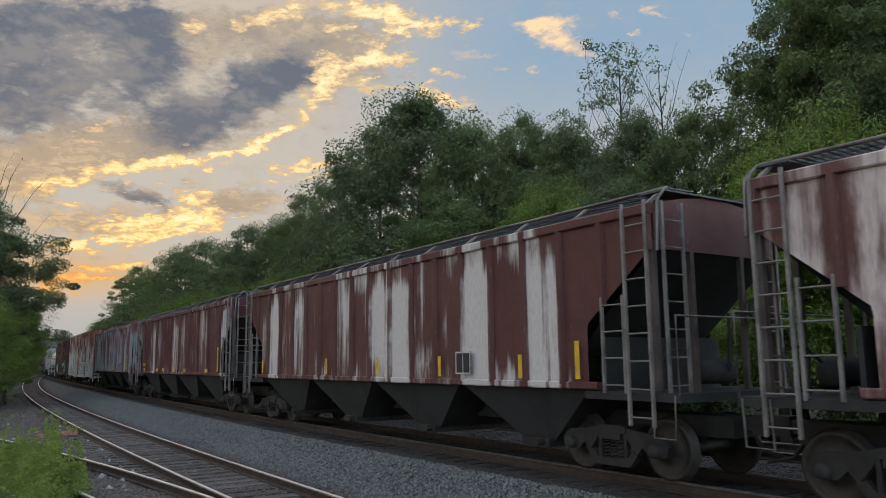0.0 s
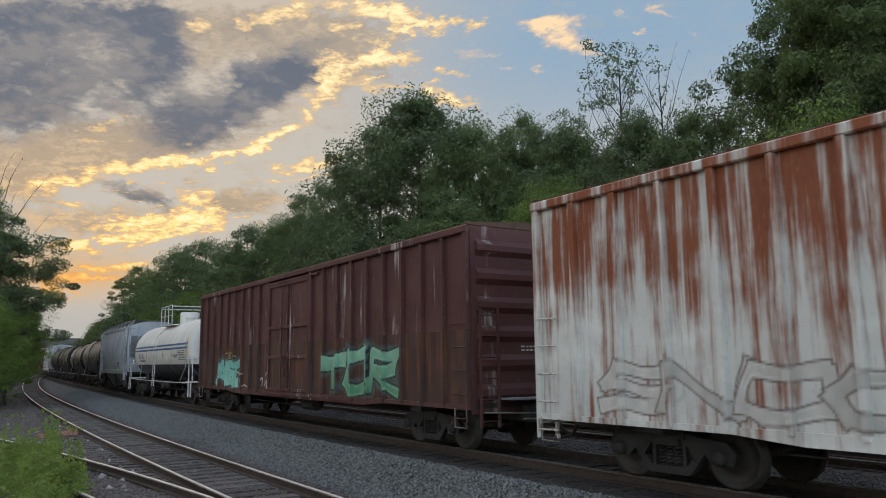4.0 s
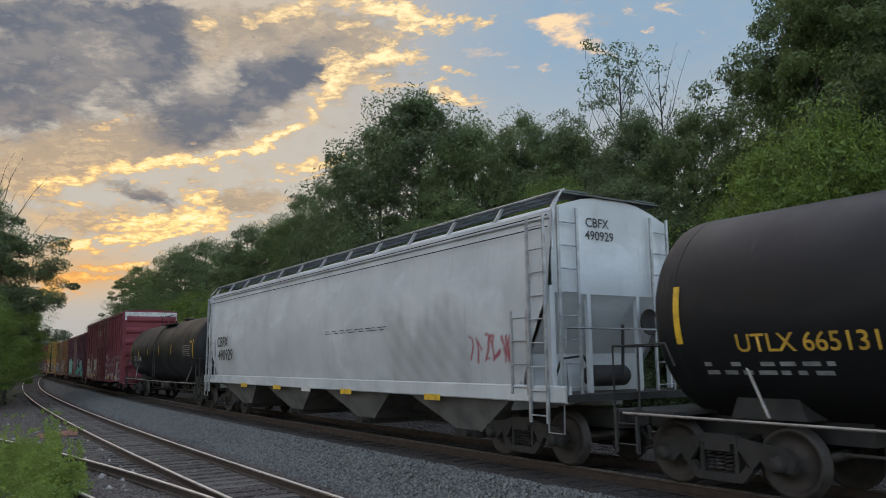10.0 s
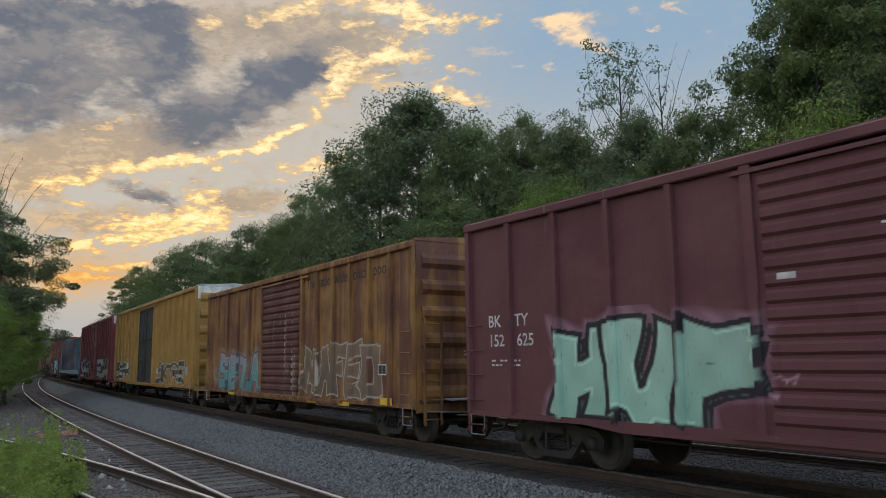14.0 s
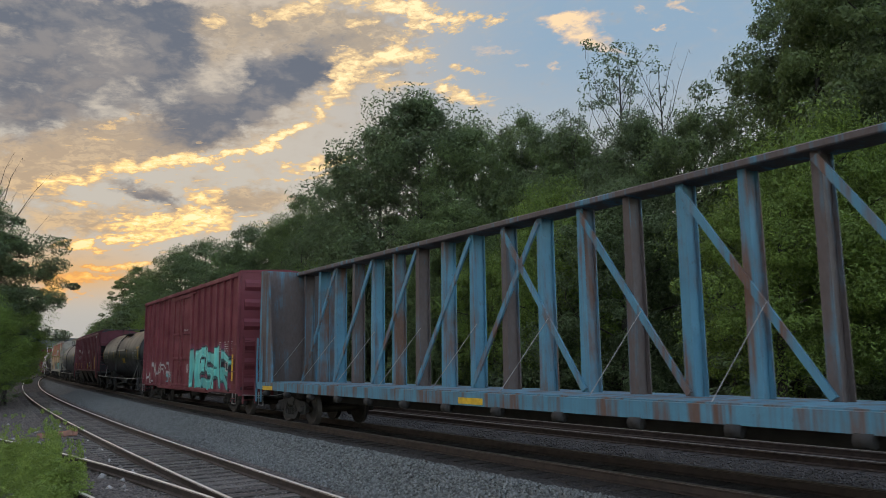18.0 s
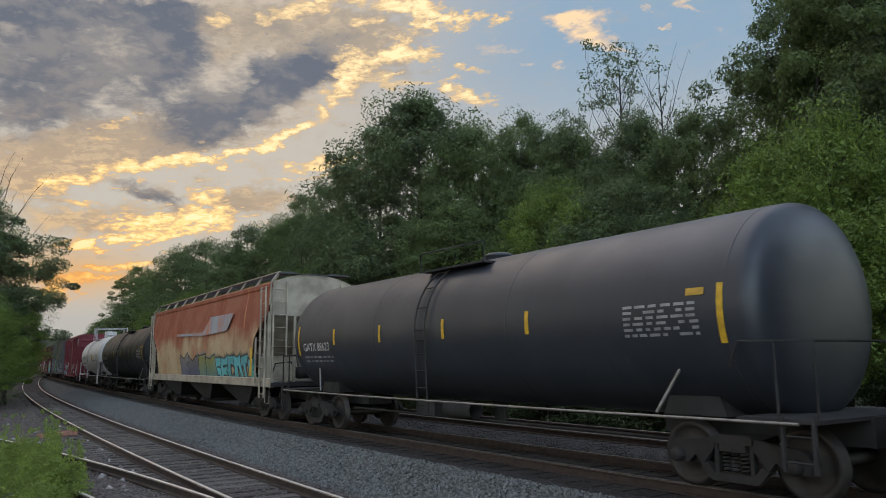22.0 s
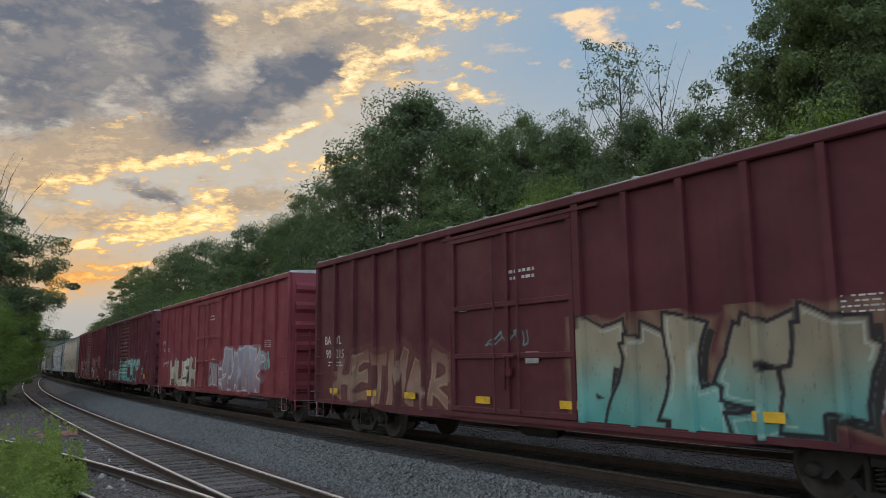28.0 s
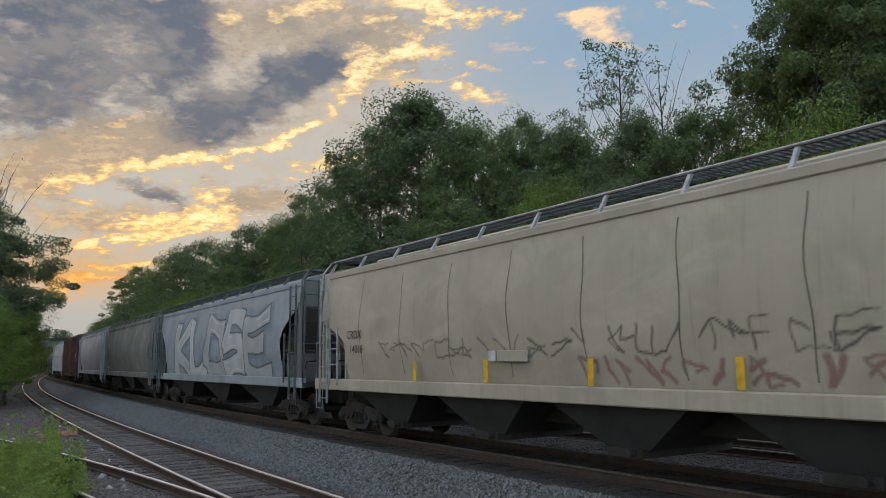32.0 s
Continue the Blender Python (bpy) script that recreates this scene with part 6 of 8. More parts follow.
    for i in range(n + 1):
        x = -L + 0.1 + (2 * L - 0.2) * i / n
        part("walk_bracket", Shape().add([(x - 0.03, -1.16, top + walk_h + 0.18), (x + 0.03, -1.16, top + walk_h + 0.18), (x + 0.03, c - 0.02, top + 0.0), (x - 0.03, c - 0.02, top + 0.0), (x - 0.03, -1.10, top + walk_h + 0.18), (x + 0.03, -1.10, top + walk_h + 0.18), (x + 0.03, c + 0.05, top), (x - 0.03, c + 0.05, top)], [(0, 1, 2, 3), (4, 7, 6, 5), (0, 3, 7, 4), (1, 5, 6, 2)]), rail_mat, wk)
    part("walk_edge", Shape().tube([(-L - 0.05, -1.15, top + walk_h + 0.21), (L + 0.05, -1.15, top + walk_h + 0.21)], 0.022), rail_mat, wk)
    part("far_walk", grating(-L - 0.05, L + 0.05, 0.62, 1.12, top + walk_h + 0.18), MAT_GRATING, car)
    for sg in (1, -1):
        part("cross_walk", Shape().box(min(sg * (L - 0.4), sg * (L + 0.06)), max(sg * (L - 0.4), sg * (L + 0.06)), -1.25, 1.25, top + walk_h + 0.15, top + walk_h + 0.178), MAT_GRATING, wk)
        part("walk_stay", Shape().tube([(sg * (L + 0.05), -1.2, top + walk_h + 0.2), (sg * (L + 0.1), -W + 0.05, top + 0.05), (sg * (L + 0.1), -W, top - 0.7)], 0.022), rail_mat, wk)
    part("center_sill", Shape().box(-(k1 - k0) / 2 + 0.5, (k1 - k0) / 2 - 0.5, -0.28, 0.28, 0.64, 0.95), MAT_UNDER, car)
    trucks(car, L - 1.35, number)
    couplers(car, (k1 - k0) / 2)
    return car, L, W, top, sill, out


def tank_car(number, label, k0, k1, mat, r=1.47, zc=2.43, dome=True, band=None, rail_mat=None, head=0.44, gap=1.12, ladder_x=-0.4, cage=False, low_mat=None, split=None):
    """A tank car: a round shell with bulged heads, saddles, side rails, ladders, and a manway with its platform."""
    car = railcar("tank_car", label, "tank car", number)
    L = (k1 - k0) / 2 - gap
    rail_mat = rail_mat or MAT_UNDER
    prof = [(-L, 0.0)] + [(-L + head * (1 - math.cos(a) ** 0.56), r * math.sin(a) ** 0.56) for a in [0.03, 0.1, 0.22, 0.38, 0.56, 0.76, 0.96, 1.14, 1.3, 1.42, 1.51, math.pi / 2]]
    prof += [(-x, q) for x, q in prof[::-1]]
    n = 56
    if low_mat:
        up, lo = Shape(), Shape()
        for sh, a0, a1 in ((up, 0.0, 1.0), (lo, 1.0, 2.0)):
            v = []
            for x, rr in prof:
                s = math.asin(max(-1.0, min(1.0, (split - zc) / rr))) if rr else 0.0
                lo_a, hi_a = (s, math.pi - s) if sh is up else (math.pi - s, 2 * math.pi + s)
                v += [(x, rr * math.cos(lo_a + (hi_a - lo_a) * i / 32), zc + rr * math.sin(lo_a + (hi_a - lo_a) * i / 32)) for i in range(33)]
            sh.add(v, [(j * 33 + i, j * 33 + i + 1, (j + 1) * 33 + i + 1, (j + 1) * 33 + i) for j in range(len(prof) - 1) for i in range(32)], True)
        part("shell", up, mat, car)
        part("lower_shell", lo, low_mat, car, "black lower half of the tank")
    else:
        part("shell", Shape().lathe(prof, n, 0, zc), mat, car)
    for x in (-L + head + 0.1, -L * 0.34, L * 0.32, L - head - 0.1):
        part("weld_seam", Shape().lathe([(x - 0.02, r + 0.001), (x - 0.01, r + 0.006), (x + 0.01, r + 0.006), (x + 0.02, r + 0.001)], 48, 0, zc), mat, car)
    # manway, fittings, platform
    if dome:
        mh = 0.0 if cage else 0.13
        part("manway", Shape().lathe([(zc + r - 0.05, 0.30), (zc + r + 0.16 - mh, 0.30), (zc + r + 0.18 - mh, 0.33), (zc + r + 0.21 - mh, 0.33), (zc + r + 0.25 - mh, 0.26), (zc + r + 0.27 - mh, 0.0)], 20, 0.35, 0.0, True, "z"), mat, car)
        part("valve", Shape().lathe([(zc + r - 0.05, 0.1), (zc + r + 0.1, 0.1), (zc + r + 0.14, 0.06), (zc + r + 0.16, 0.0)], 12, -0.45, 0.2, True, "z"), MAT_IRON, car)
        if cage:
            part("valve_housing", Shape().lathe([(zc + r - 0.05, 0.46), (zc + r + 0.42, 0.46), (zc + r + 0.47, 0.42), (zc + r + 0.49, 0.0)], 24, 0.1, 0.0, True, "z"), mat, car)
        part("platform", Shape().box(-1.15, 1.15, 0.5, 1.05, zc + r * 0.86, zc + r * 0.86 + 0.04), rail_mat, car)
        pl = part("platform", Shape().box(-1.15, 1.15, -1.05, -0.5, zc + r * 0.86, zc + r * 0.86 + 0.04), rail_mat, car)
        if cage:
            h = zc + r * 0.86
            for yg in (-1.1, 1.1):
                part("guard_rail", Shape().tube([(-1.2, yg, h), (-1.2, yg, h + 0.95), (1.2, yg, h + 0.95), (1.2, yg, h)], 0.028), rail_mat, pl)
                part("guard_bar", Shape().tube([(-1.2, yg, h + 0.48), (1.2, yg, h + 0.48)], 0.02), rail_mat, pl)
                for xg in (-0.4, 0.4):
                    part("guard_post", Shape().tube([(xg, yg, h), (xg, yg, h + 0.95)], 0.022), rail_mat, pl)
            for xg in (-1.2, 1.2):
                part("guard_rail", Shape().tube([(xg, -1.1, h + 0.9), (xg, 1.1, h + 0.9)], 0.028), rail_mat, pl)
        else:
            part("guard_rail", Shape().tube([(-1.2, -1.05, zc + r * 0.86), (-1.2, -1.05, zc + r + 0.22), (1.2, -1.05, zc + r + 0.22), (1.2, -1.05, zc + r * 0.86)], 0.016), rail_mat, pl)
    # the side ladder follows the shell
    x = ladder_x
    arc = [(-(r + 0.07) * math.cos(a), zc + (r + 0.07) * math.sin(a)) for a in np.linspace(-0.15, 1.05, 9)]
    sh = Shape()
    for q in (-0.2, 0.2):
        sh.tube([(x + q, -1.52, 0.75), (x + q, arc[0][0], arc[0][1] - 0.3)] + [(x + q, a, b) for a, b in arc], 0.02)
    lad = part("ladder", sh, rail_mat, car)
    key = (rail_mat.name, "tank")
    if key not in _rungs:
        _rungs[key] = Shape().tube([(-0.2, 0, 0), (0.2, 0, 0)], 0.015, 5).mesh("rung", rail_mat)
    for y, z in [(-1.53, 0.9), (-1.54, 1.25), (-1.55, 1.6), (-1.56, 1.95), (-1.56, 2.25)] + arc[1::2]:
        o = part("rung", _rungs[key], None, lad)
        o.location = (x, y, z)
    # saddles, sills, rails
    for sg in (1, -1):
        xs = sg * (L - 1.55)
        part("saddle", Shape().plate([(xs - 0.55, 1.0), (xs + 0.55, 1.0), (xs + 0.35, 1.5), (xs - 0.35, 1.5)], -0.95, 0.95), MAT_UNDER if not low_mat else low_mat, car)
        part("end_sill", Shape().box(min(sg * (L - 2.6), sg * (L + gap - 0.45)), max(sg * (L - 2.6), sg * (L + gap - 0.45)), -0.35, 0.35, 0.68, 1.06), MAT_UNDER, car)
        xe = sg * (L + gap - 0.5)
        part("end_platform", Shape().box(min(xe, xe - sg * 1.1), max(xe, xe - sg * 1.1), -1.5, 1.5, 1.02, 1.07), rail_mat, car)
        rr = 0.026 if rail_mat is not MAT_UNDER else 0.018
        part("hand_rail", Shape().tube([(xe, -1.48, 1.05), (xe, -1.48, 2.0), (xe - sg * 1.0, -1.5, 2.02), (xe - sg * 1.15, -1.5, 1.7)], rr), rail_mat, car)
        part("end_rail", Shape().tube([(xe, -1.48, 2.0), (xe, 1.48, 2.0), (xe, 1.48, 1.05)], rr), rail_mat, car)
        part("rail_post", Shape().tube([(xe - sg * 0.5, -1.5, 1.05), (xe - sg * 0.5, -1.5, 2.01)], rr), rail_mat, car)
        ladder(car, xe - sg * 0.25, -1.52, 0.45, 1.1, rail_mat, 0.4, "x", True, 0.3)
        part("saddle_brace", Shape().tube([(xs - sg * 0.3, -1.4, 1.05), (xs + sg * 0.1, -1.25, 1.75)], 0.025), MAT_BRIGHT, car)
    part("side_rail", Shape().tube([(-L - 0.4, -1.55, 1.02), (-L * 0.5, -1.56, 1.0), (L * 0.5, -1.56, 1.0), (L + 0.4, -1.55, 1.02)], 0.022), MAT_BRIGHT if rail_mat is MAT_UNDER else rail_mat, car)
    part("outlet", Shape().lathe([(0.55, 0.12), (0.85, 0.14), (1.0, 0.25), (1.2, 0.3)], 12, 0.3, 0, True, "z"), MAT_UNDER, car)
    part("brake_gear", Shape().box(-1.6, -0.9, -0.9, -0.4, 0.62, 0.95).lathe([(-0.5, 0.18), (0.5, 0.18)], 10, -0.8, 0.8).tube([(-L * 0.7, -0.6, 0.6), (L * 0.7, -0.6, 0.6)], 0.025), MAT_UNDER, car)
    trucks(car, L - 0.85, number)
    couplers(car, (k1 - k0) / 2)
    return car, L, (r, zc)


def centerbeam(number, label, k0, k1, mat, end_mat):
    """An empty centre beam lumber car: a deck, a truss along its middle, and bulkhead ends."""
    car = railcar("centerbeam_flat_car", label, "flat car", number)
    L = (k1 - k0) / 2 - 0.95
    top = 4.75
    part("deck", Shape().box(-L, L, -1.45, 1.45, 1.02, 1.16), mat, car)
    part("side_sill", Shape().plate([(-L, 1.0), (-L * 0.7, 0.95), (L * 0.7, 0.95), (L, 1.0), (L, 1.2), (-L, 1.2)], -1.52, -1.44), mat, car)
    part("deck_riser", Shape().box(-L + 0.4, L - 0.4, -1.4, -0.3, 1.16, 1.22), mat, car)
    part("top_chord", Shape().box(-L + 0.1, L - 0.1, -0.3, 0.3, top - 0.12, top, 0.02), end_mat, car)
    part("center_sill", Shape().box(-L - 0.4, L + 0.4, -0.28, 0.28, 0.64, 1.02), MAT_UNDER, car)
    n = 19
    at = [-L + 0.5 + (2 * L - 1.0) * i / n for i in range(n + 1)]
    for i, x in enumerate(at):
        # each post is an I-beam: two flanges and a web, wider at its foot
        web = Shape().plate([(x - 0.02, 1.2), (x + 0.02, 1.2), (x + 0.02, top - 0.12), (x - 0.02, top - 0.12)], -0.14, 0.14)
        post = part("truss_post", web, mat if i % 3 else end_mat, car)
        for y0 in (-0.165, 0.141):
            part("flange", Shape().plate([(x - 0.10, 1.2), (x + 0.10, 1.2), (x + 0.075, top - 0.12), (x - 0.075, top - 0.12)], y0, y0 + 0.024), mat if i % 3 else end_mat, post)
    for a, b in [(i, i + 2) for i in range(9, n - 1, 2)] + [(i, i - 2) for i in range(10, 1, -2)]:
        run = math.hypot(at[b] - at[a], top - 1.45)
        nx, nz = (top - 1.45) / run * 0.06, abs(at[b] - at[a]) / run * 0.06
        sg = 1 if b > a else -1
        brace = [(at[a] - nx, top - 0.2 - sg * nz), (at[b] - nx, 1.25 - sg * nz), (at[b] + nx, 1.25 + sg * nz), (at[a] + nx, top - 0.2 + sg * nz)]
        part("truss_brace", Shape().plate(brace, -0.215, -0.17), mat, car)
    for i in range(0, n, 2):
        part("tie_rod", Shape().tube([(at[i] + 0.1, -1.35, 1.2), (at[i] + 0.35, -0.3, 2.6)], 0.008, 4), MAT_BRIGHT, car)
    for sg in (1, -1):
        e = part("bulkhead", Shape().box(min(sg * L, sg * (L - 0.14)), max(sg * L, sg * (L - 0.14)), -1.42, 1.42, 1.1, top), end_mat, car)
        for y in (-1.42, -0.5, 0.5, 1.34):
            part("bulkhead_post", Shape().box(min(sg * (L + 0.002), sg * (L + 0.14)), max(sg * (L + 0.002), sg * (L + 0.14)), y, y + 0.1, 1.0, top), mat, e)
        for i in range(6):
            part("bulkhead_rib", Shape().box(min(sg * (L + 0.002), sg * (L + 0.1)), max(sg * (L + 0.002), sg * (L + 0.1)), -1.3, 1.32, 1.5 + i * 0.55, 1.6 + i * 0.55), mat, e)
        part("bulkhead_side", Shape().plate([(sg * (L - 0.14), 1.16), (sg * (L - 1.0), 1.16), (sg * (L - 0.5), top - 0.1), (sg * (L - 0.14), top - 0.1)], -1.42, -1.36), end_mat, e)
        ladder(car, sg * (L - 0.1), -1.5, 0.6, 2.6, mat, 0.4, "x")
        part("stirrup", Shape().tube([(sg * (L - 0.1), -1.5, 0.9), (sg * (L - 0.1), -1.5, 0.5), (sg * (L - 0.5), -1.5, 0.5), (sg * (L - 0.5), -1.5, 0.9)], 0.016), MAT_BRIGHT, car)
    for i in range(14):
        x = -L + 0.8 + (2 * L - 1.6) * i / 13
        part("winch", Shape().lathe([(x - 0.09, 0.0), (x - 0.11, 0.09), (x + 0.11, 0.09), (x + 0.09, 0.0)], 8, -1.5, 0.88), MAT_IRON, car)
    trucks(car, L - 1.75, number)
    couplers(car, (k1 - k0) / 2)
    return car, L


# ---- the train, car by car from the front; K: where the cars are coupled, in metres along the line at the start ----
K = [-15.2, 3.7, 22.6, 41.4, 60.35, 81.6, 101.9, 117.1, 129.8, 144.0, 156.9, 172.2, 189.9, 211.2, 228.7, 249.7, 267.6, 284.9, 306.9, 327.85, 352.85, 370.75, 387.9,
     406.5, 423.9, 442.5, 461.3, 475.3, 492.4, 514.0, 532.2, 550.85, 569.3, 587.0, 605.4, 624.6, 642.6, 660.6, 678.6, 697.0, 715.0]
TRAIN = []


def coupled(number, made, inset):
    TRAIN.append((made[0], K[number], K[number + 1], inset))
    return made


RED = (0.168, 0.030, 0.039)
MAROON = (0.088, 0.0165, 0.0225)
WHITE_OLD = (0.50, 0.47, 0.43)

RUST_OLD = paint("hopper_rust_old", (0.115, 0.042, 0.034), WHITE_OLD, 0.30, 0.0, 0.35, 0.2, seed=1.0)
RUST_PATCH = paint("hopper_rust_patched", (0.098, 0.034, 0.030), (0.40, 0.365, 0.345), 0.28, 0.0, 0.35, 0.22, seed=5.3, run=3.4, panels=(0.956, -8.6, 0.52, 6.2))
RUST_MIXED = paint("hopper_rust_mixed", (0.115, 0.045, 0.042), (0.42, 0.35, 0.325), 0.33, 0.06, 0.3, 0.25, seed=3.4, run=1.8, panels=(1.012, -8.6, 0.2))
LADDER_WORN = plain("ladder_worn_grey", (0.24, 0.215, 0.20), 0.65, 0.2, 0.45, 3)
POST_BROWN = plain("post_brown_grey", (0.10, 0.075, 0.068), 0.75, 0, 0.4, 3)
RUST_DARK = paint("hopper_rust_dark", (0.09, 0.031, 0.028), (0.40, 0.36, 0.33), 0.2, 0.0, 0.35, 0.2, seed=4.1)
GREY_WORN = paint("hopper_grey_worn", (0.26, 0.285, 0.30), (0.12, 0.04, 0.03), 0.27, 0.16, 0.3, 0.3, seed=5.7, run=2.6, panels=(0.904, -8.625, 0.55))
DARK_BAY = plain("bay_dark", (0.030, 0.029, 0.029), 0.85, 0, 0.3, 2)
GREY_BAY = plain("bay_grey", (0.16, 0.155, 0.15), 0.8, 0, 0.3, 2)
WHITE_RUSTED = paint("boxcar_white_rusted", (0.60, 0.58, 0.53), (0.17, 0.048, 0.02), 0.30, 0.19, 0.25, 0.25, seed=7.0)
WHITE_RUSTED_S = paint("boxcar_white_sprayed", (0.60, 0.58, 0.53), (0.17, 0.048, 0.02), 0.30, 0.19, 0.25, 0.25, spray=True, seed=7.0)
BROWN_OLD = paint("boxcar_brown_old", (0.062, 0.03, 0.024), RUST, 0.3, 0.0, 0.4, 0.2, spray=True, seed=8.0)
TANK_WHITE = paint("tank_white", (0.66, 0.63, 0.57), (0.30, 0.21, 0.14), 0.08, 0.0, 0.12, 0.1, rough=0.42, seed=3.0)
TANK_CLEAN = paint("tank_white_clean", (0.62, 0.60, 0.57), (0.40, 0.38, 0.33), 0.05, 0.0, 0.1, 0.05, rough=0.4, seed=6.0)
TANK_BLACK = paint("tank_black", (0.010, 0.0115, 0.014), (0.034, 0.031, 0.029), 0.10, 0.0, 0.2, 0.12, rough=0.32, seed=2.0)
TANK_BLACK_B = paint("tank_black_dusty", (0.010, 0.0105, 0.012), (0.030, 0.028, 0.027), 0.14, 0.05, 0.2, 0.2, rough=0.45, seed=9.0, low=2.6, high=4.2)
TANK_SLATE = paint("tank_slate", (0.028, 0.033, 0.042), (0.06, 0.056, 0.054), 0.12, 0.0, 0.25, 0.2, rough=0.38, seed=12.0)
TANK_RUSTY = paint("tank_rusty", (0.03, 0.026, 0.025), (0.12, 0.055, 0.03), 0.26, 0.1, 0.2, 0.25, rough=0.5, seed=14.0)
HOP_GREY = paint("hopper_grey_clean", (0.36, 0.385, 0.41), (0.22, 0.19, 0.17), 0.12, 0.02, 0.25, 0.1, seed=15.0, rough=0.5)
HOP_WHITE = paint("hopper_white", (0.46, 0.48, 0.49), (0.25, 0.23, 0.21), 0.12, 0.0, 0.2, 0.1, seed=17.0, rough=0.5)
HOP_WHITE_S = paint("hopper_white_splashed", (0.46, 0.48, 0.49), (0.25, 0.23, 0.21), 0.12, 0.0, 0.2, 0.1, spray=True, seed=17.0, rough=0.5)
HOP_ORANGE = paint("hopper_orange", (0.30, 0.085, 0.045), (0.42, 0.17, 0.09), 0.22, 0.0, 0.15, 0.15, spray=True, fade=((0.50, 0.37, 0.22), 2.75, 0.4), seed=18.0)
HOP_ORANGE_P = paint("hopper_orange_upper", (0.30, 0.085, 0.045), (0.42, 0.17, 0.09), 0.22, 0.0, 0.15, 0.15, fade=((0.50, 0.37, 0.22), 2.75, 0.4), seed=18.0)
HOP_BONE = plain("hopper_bone_steel", (0.42, 0.36, 0.28), 0.6, 0.0, 0.3, 2)
HOP_TAN = paint("hopper_tan", (0.39, 0.345, 0.275), (0.19, 0.12, 0.10), 0.06, 0.0, 0.3, 0.12, spray=True, seed=20.0, rough=0.55)
HOP_TAN_P = paint("hopper_tan_upper", (0.39, 0.345, 0.275), (0.19, 0.12, 0.10), 0.06, 0.0, 0.3, 0.12, seed=20.0, rough=0.55)
HOP_PALE_P = paint("hopper_pale_upper", (0.27, 0.30, 0.33), (0.16, 0.15, 0.14), 0.12, 0.0, 0.3, 0.15, seed=22.0)
HOP_DULL = paint("hopper_dull", (0.17, 0.17, 0.155), (0.12, 0.11, 0.10), 0.12, 0.0, 0.3, 0.15, seed=25.0)
HOP_PALE = paint("hopper_pale", (0.27, 0.30, 0.33), (0.16, 0.15, 0.14), 0.12, 0.0, 0.3, 0.15, spray=True, seed=22.0)
HOP_RED = paint("hopper_red", (0.135, 0.032, 0.040), (0.06, 0.024, 0.022), 0.16, 0.0, 0.3, 0.1, seed=23.0)
BOX = {}
for nm, c, un, st, sd in (("red", RED, MAROON, 0.12, 31), ("red_b", (0.158, 0.031, 0.039), (0.07, 0.024, 0.022), 0.16, 33), ("plum", (0.115, 0.04, 0.046), (0.30, 0.24, 0.23), 0.1, 35), ("maroon", MAROON, (0.04, 0.018, 0.016), 0.22, 37), ("maroon_b", (0.112, 0.021, 0.028), (0.05, 0.02, 0.02), 0.2, 39), ("bright", (0.20, 0.033, 0.042), (0.09, 0.03, 0.028), 0.12, 41)):
    BOX[nm] = paint("boxcar_" + nm, c, un, st, 0.0, 0.25, 0.12, spray=True, seed=sd)
    BOX[nm + "_plain"] = paint("boxcar_" + nm + "_upper", c, un, st, 0.0, 0.25, 0.12, seed=sd)
YEL_OLD = paint("boxcar_yellow_rusted", (0.26, 0.125, 0.038), (0.085, 0.034, 0.022), 0.43, 0.0, 0.35, 0.3, spray=True, seed=43)
YEL_OLD_P = paint("boxcar_yellow_rusted_upper", (0.26, 0.125, 0.038), (0.085, 0.034, 0.022), 0.43, 0.0, 0.35, 0.3, seed=43)
YEL = paint("boxcar_yellow", (0.31, 0.165, 0.042), (0.16, 0.075, 0.03), 0.14, 0.0, 0.3, 0.2, spray=True, seed=45)
YEL_P = paint("boxcar_yellow_upper", (0.31, 0.165, 0.042), (0.16, 0.075, 0.03), 0.14, 0.0, 0.3, 0.2, seed=45)
GREYBLUE = paint("boxcar_greyblue", (0.085, 0.098, 0.104), (0.10, 0.07, 0.052), 0.36, 0.0, 0.3, 0.25, spray=True, seed=47)
GREYBLUE_P = paint("boxcar_greyblue_upper", (0.085, 0.098, 0.104), (0.10, 0.07, 0.052), 0.36, 0.02, 0.3, 0.25, seed=47)
BLUE = paint("centerbeam_blue", (0.07, 0.21, 0.29), (0.10, 0.055, 0.04), 0.36, 0.0, 0.35, 0.55, seed=49)
BLUE_PANEL = paint("centerbeam_panel", (0.05, 0.20, 0.29), (0.07, 0.052, 0.048), 0.54, 0.0, 0.3, 0.5, seed=51)
ROOF_RUST = plain("roof_rusty", (0.11, 0.055, 0.035), 0.8, 0, 0.4, 1.5)
ROOF_WORN = paint("roof_white_rusted", (0.44, 0.44, 0.43), (0.22, 0.10, 0.07), 0.34, 0.0, 0.1, 0.4, seed=61.0, run=1.2)
ROOF_PALE = plain("roof_galvanised", (0.42, 0.42, 0.41), 0.55, 0.3, 0.3, 1.5)
MINT, TEAL, CREAM = (0.30, 0.62, 0.50), (0.10, 0.46, 0.42), (0.62, 0.55, 0.42)
INK = (0.015, 0.015, 0.02)


def end_text(text, y, z, size, L, mat, car):
    """Letters on the leading end."""
    lettering(text, y, z, size, -L - 0.012, mat, car).rotation_euler = (0, 0, math.pi / 2)


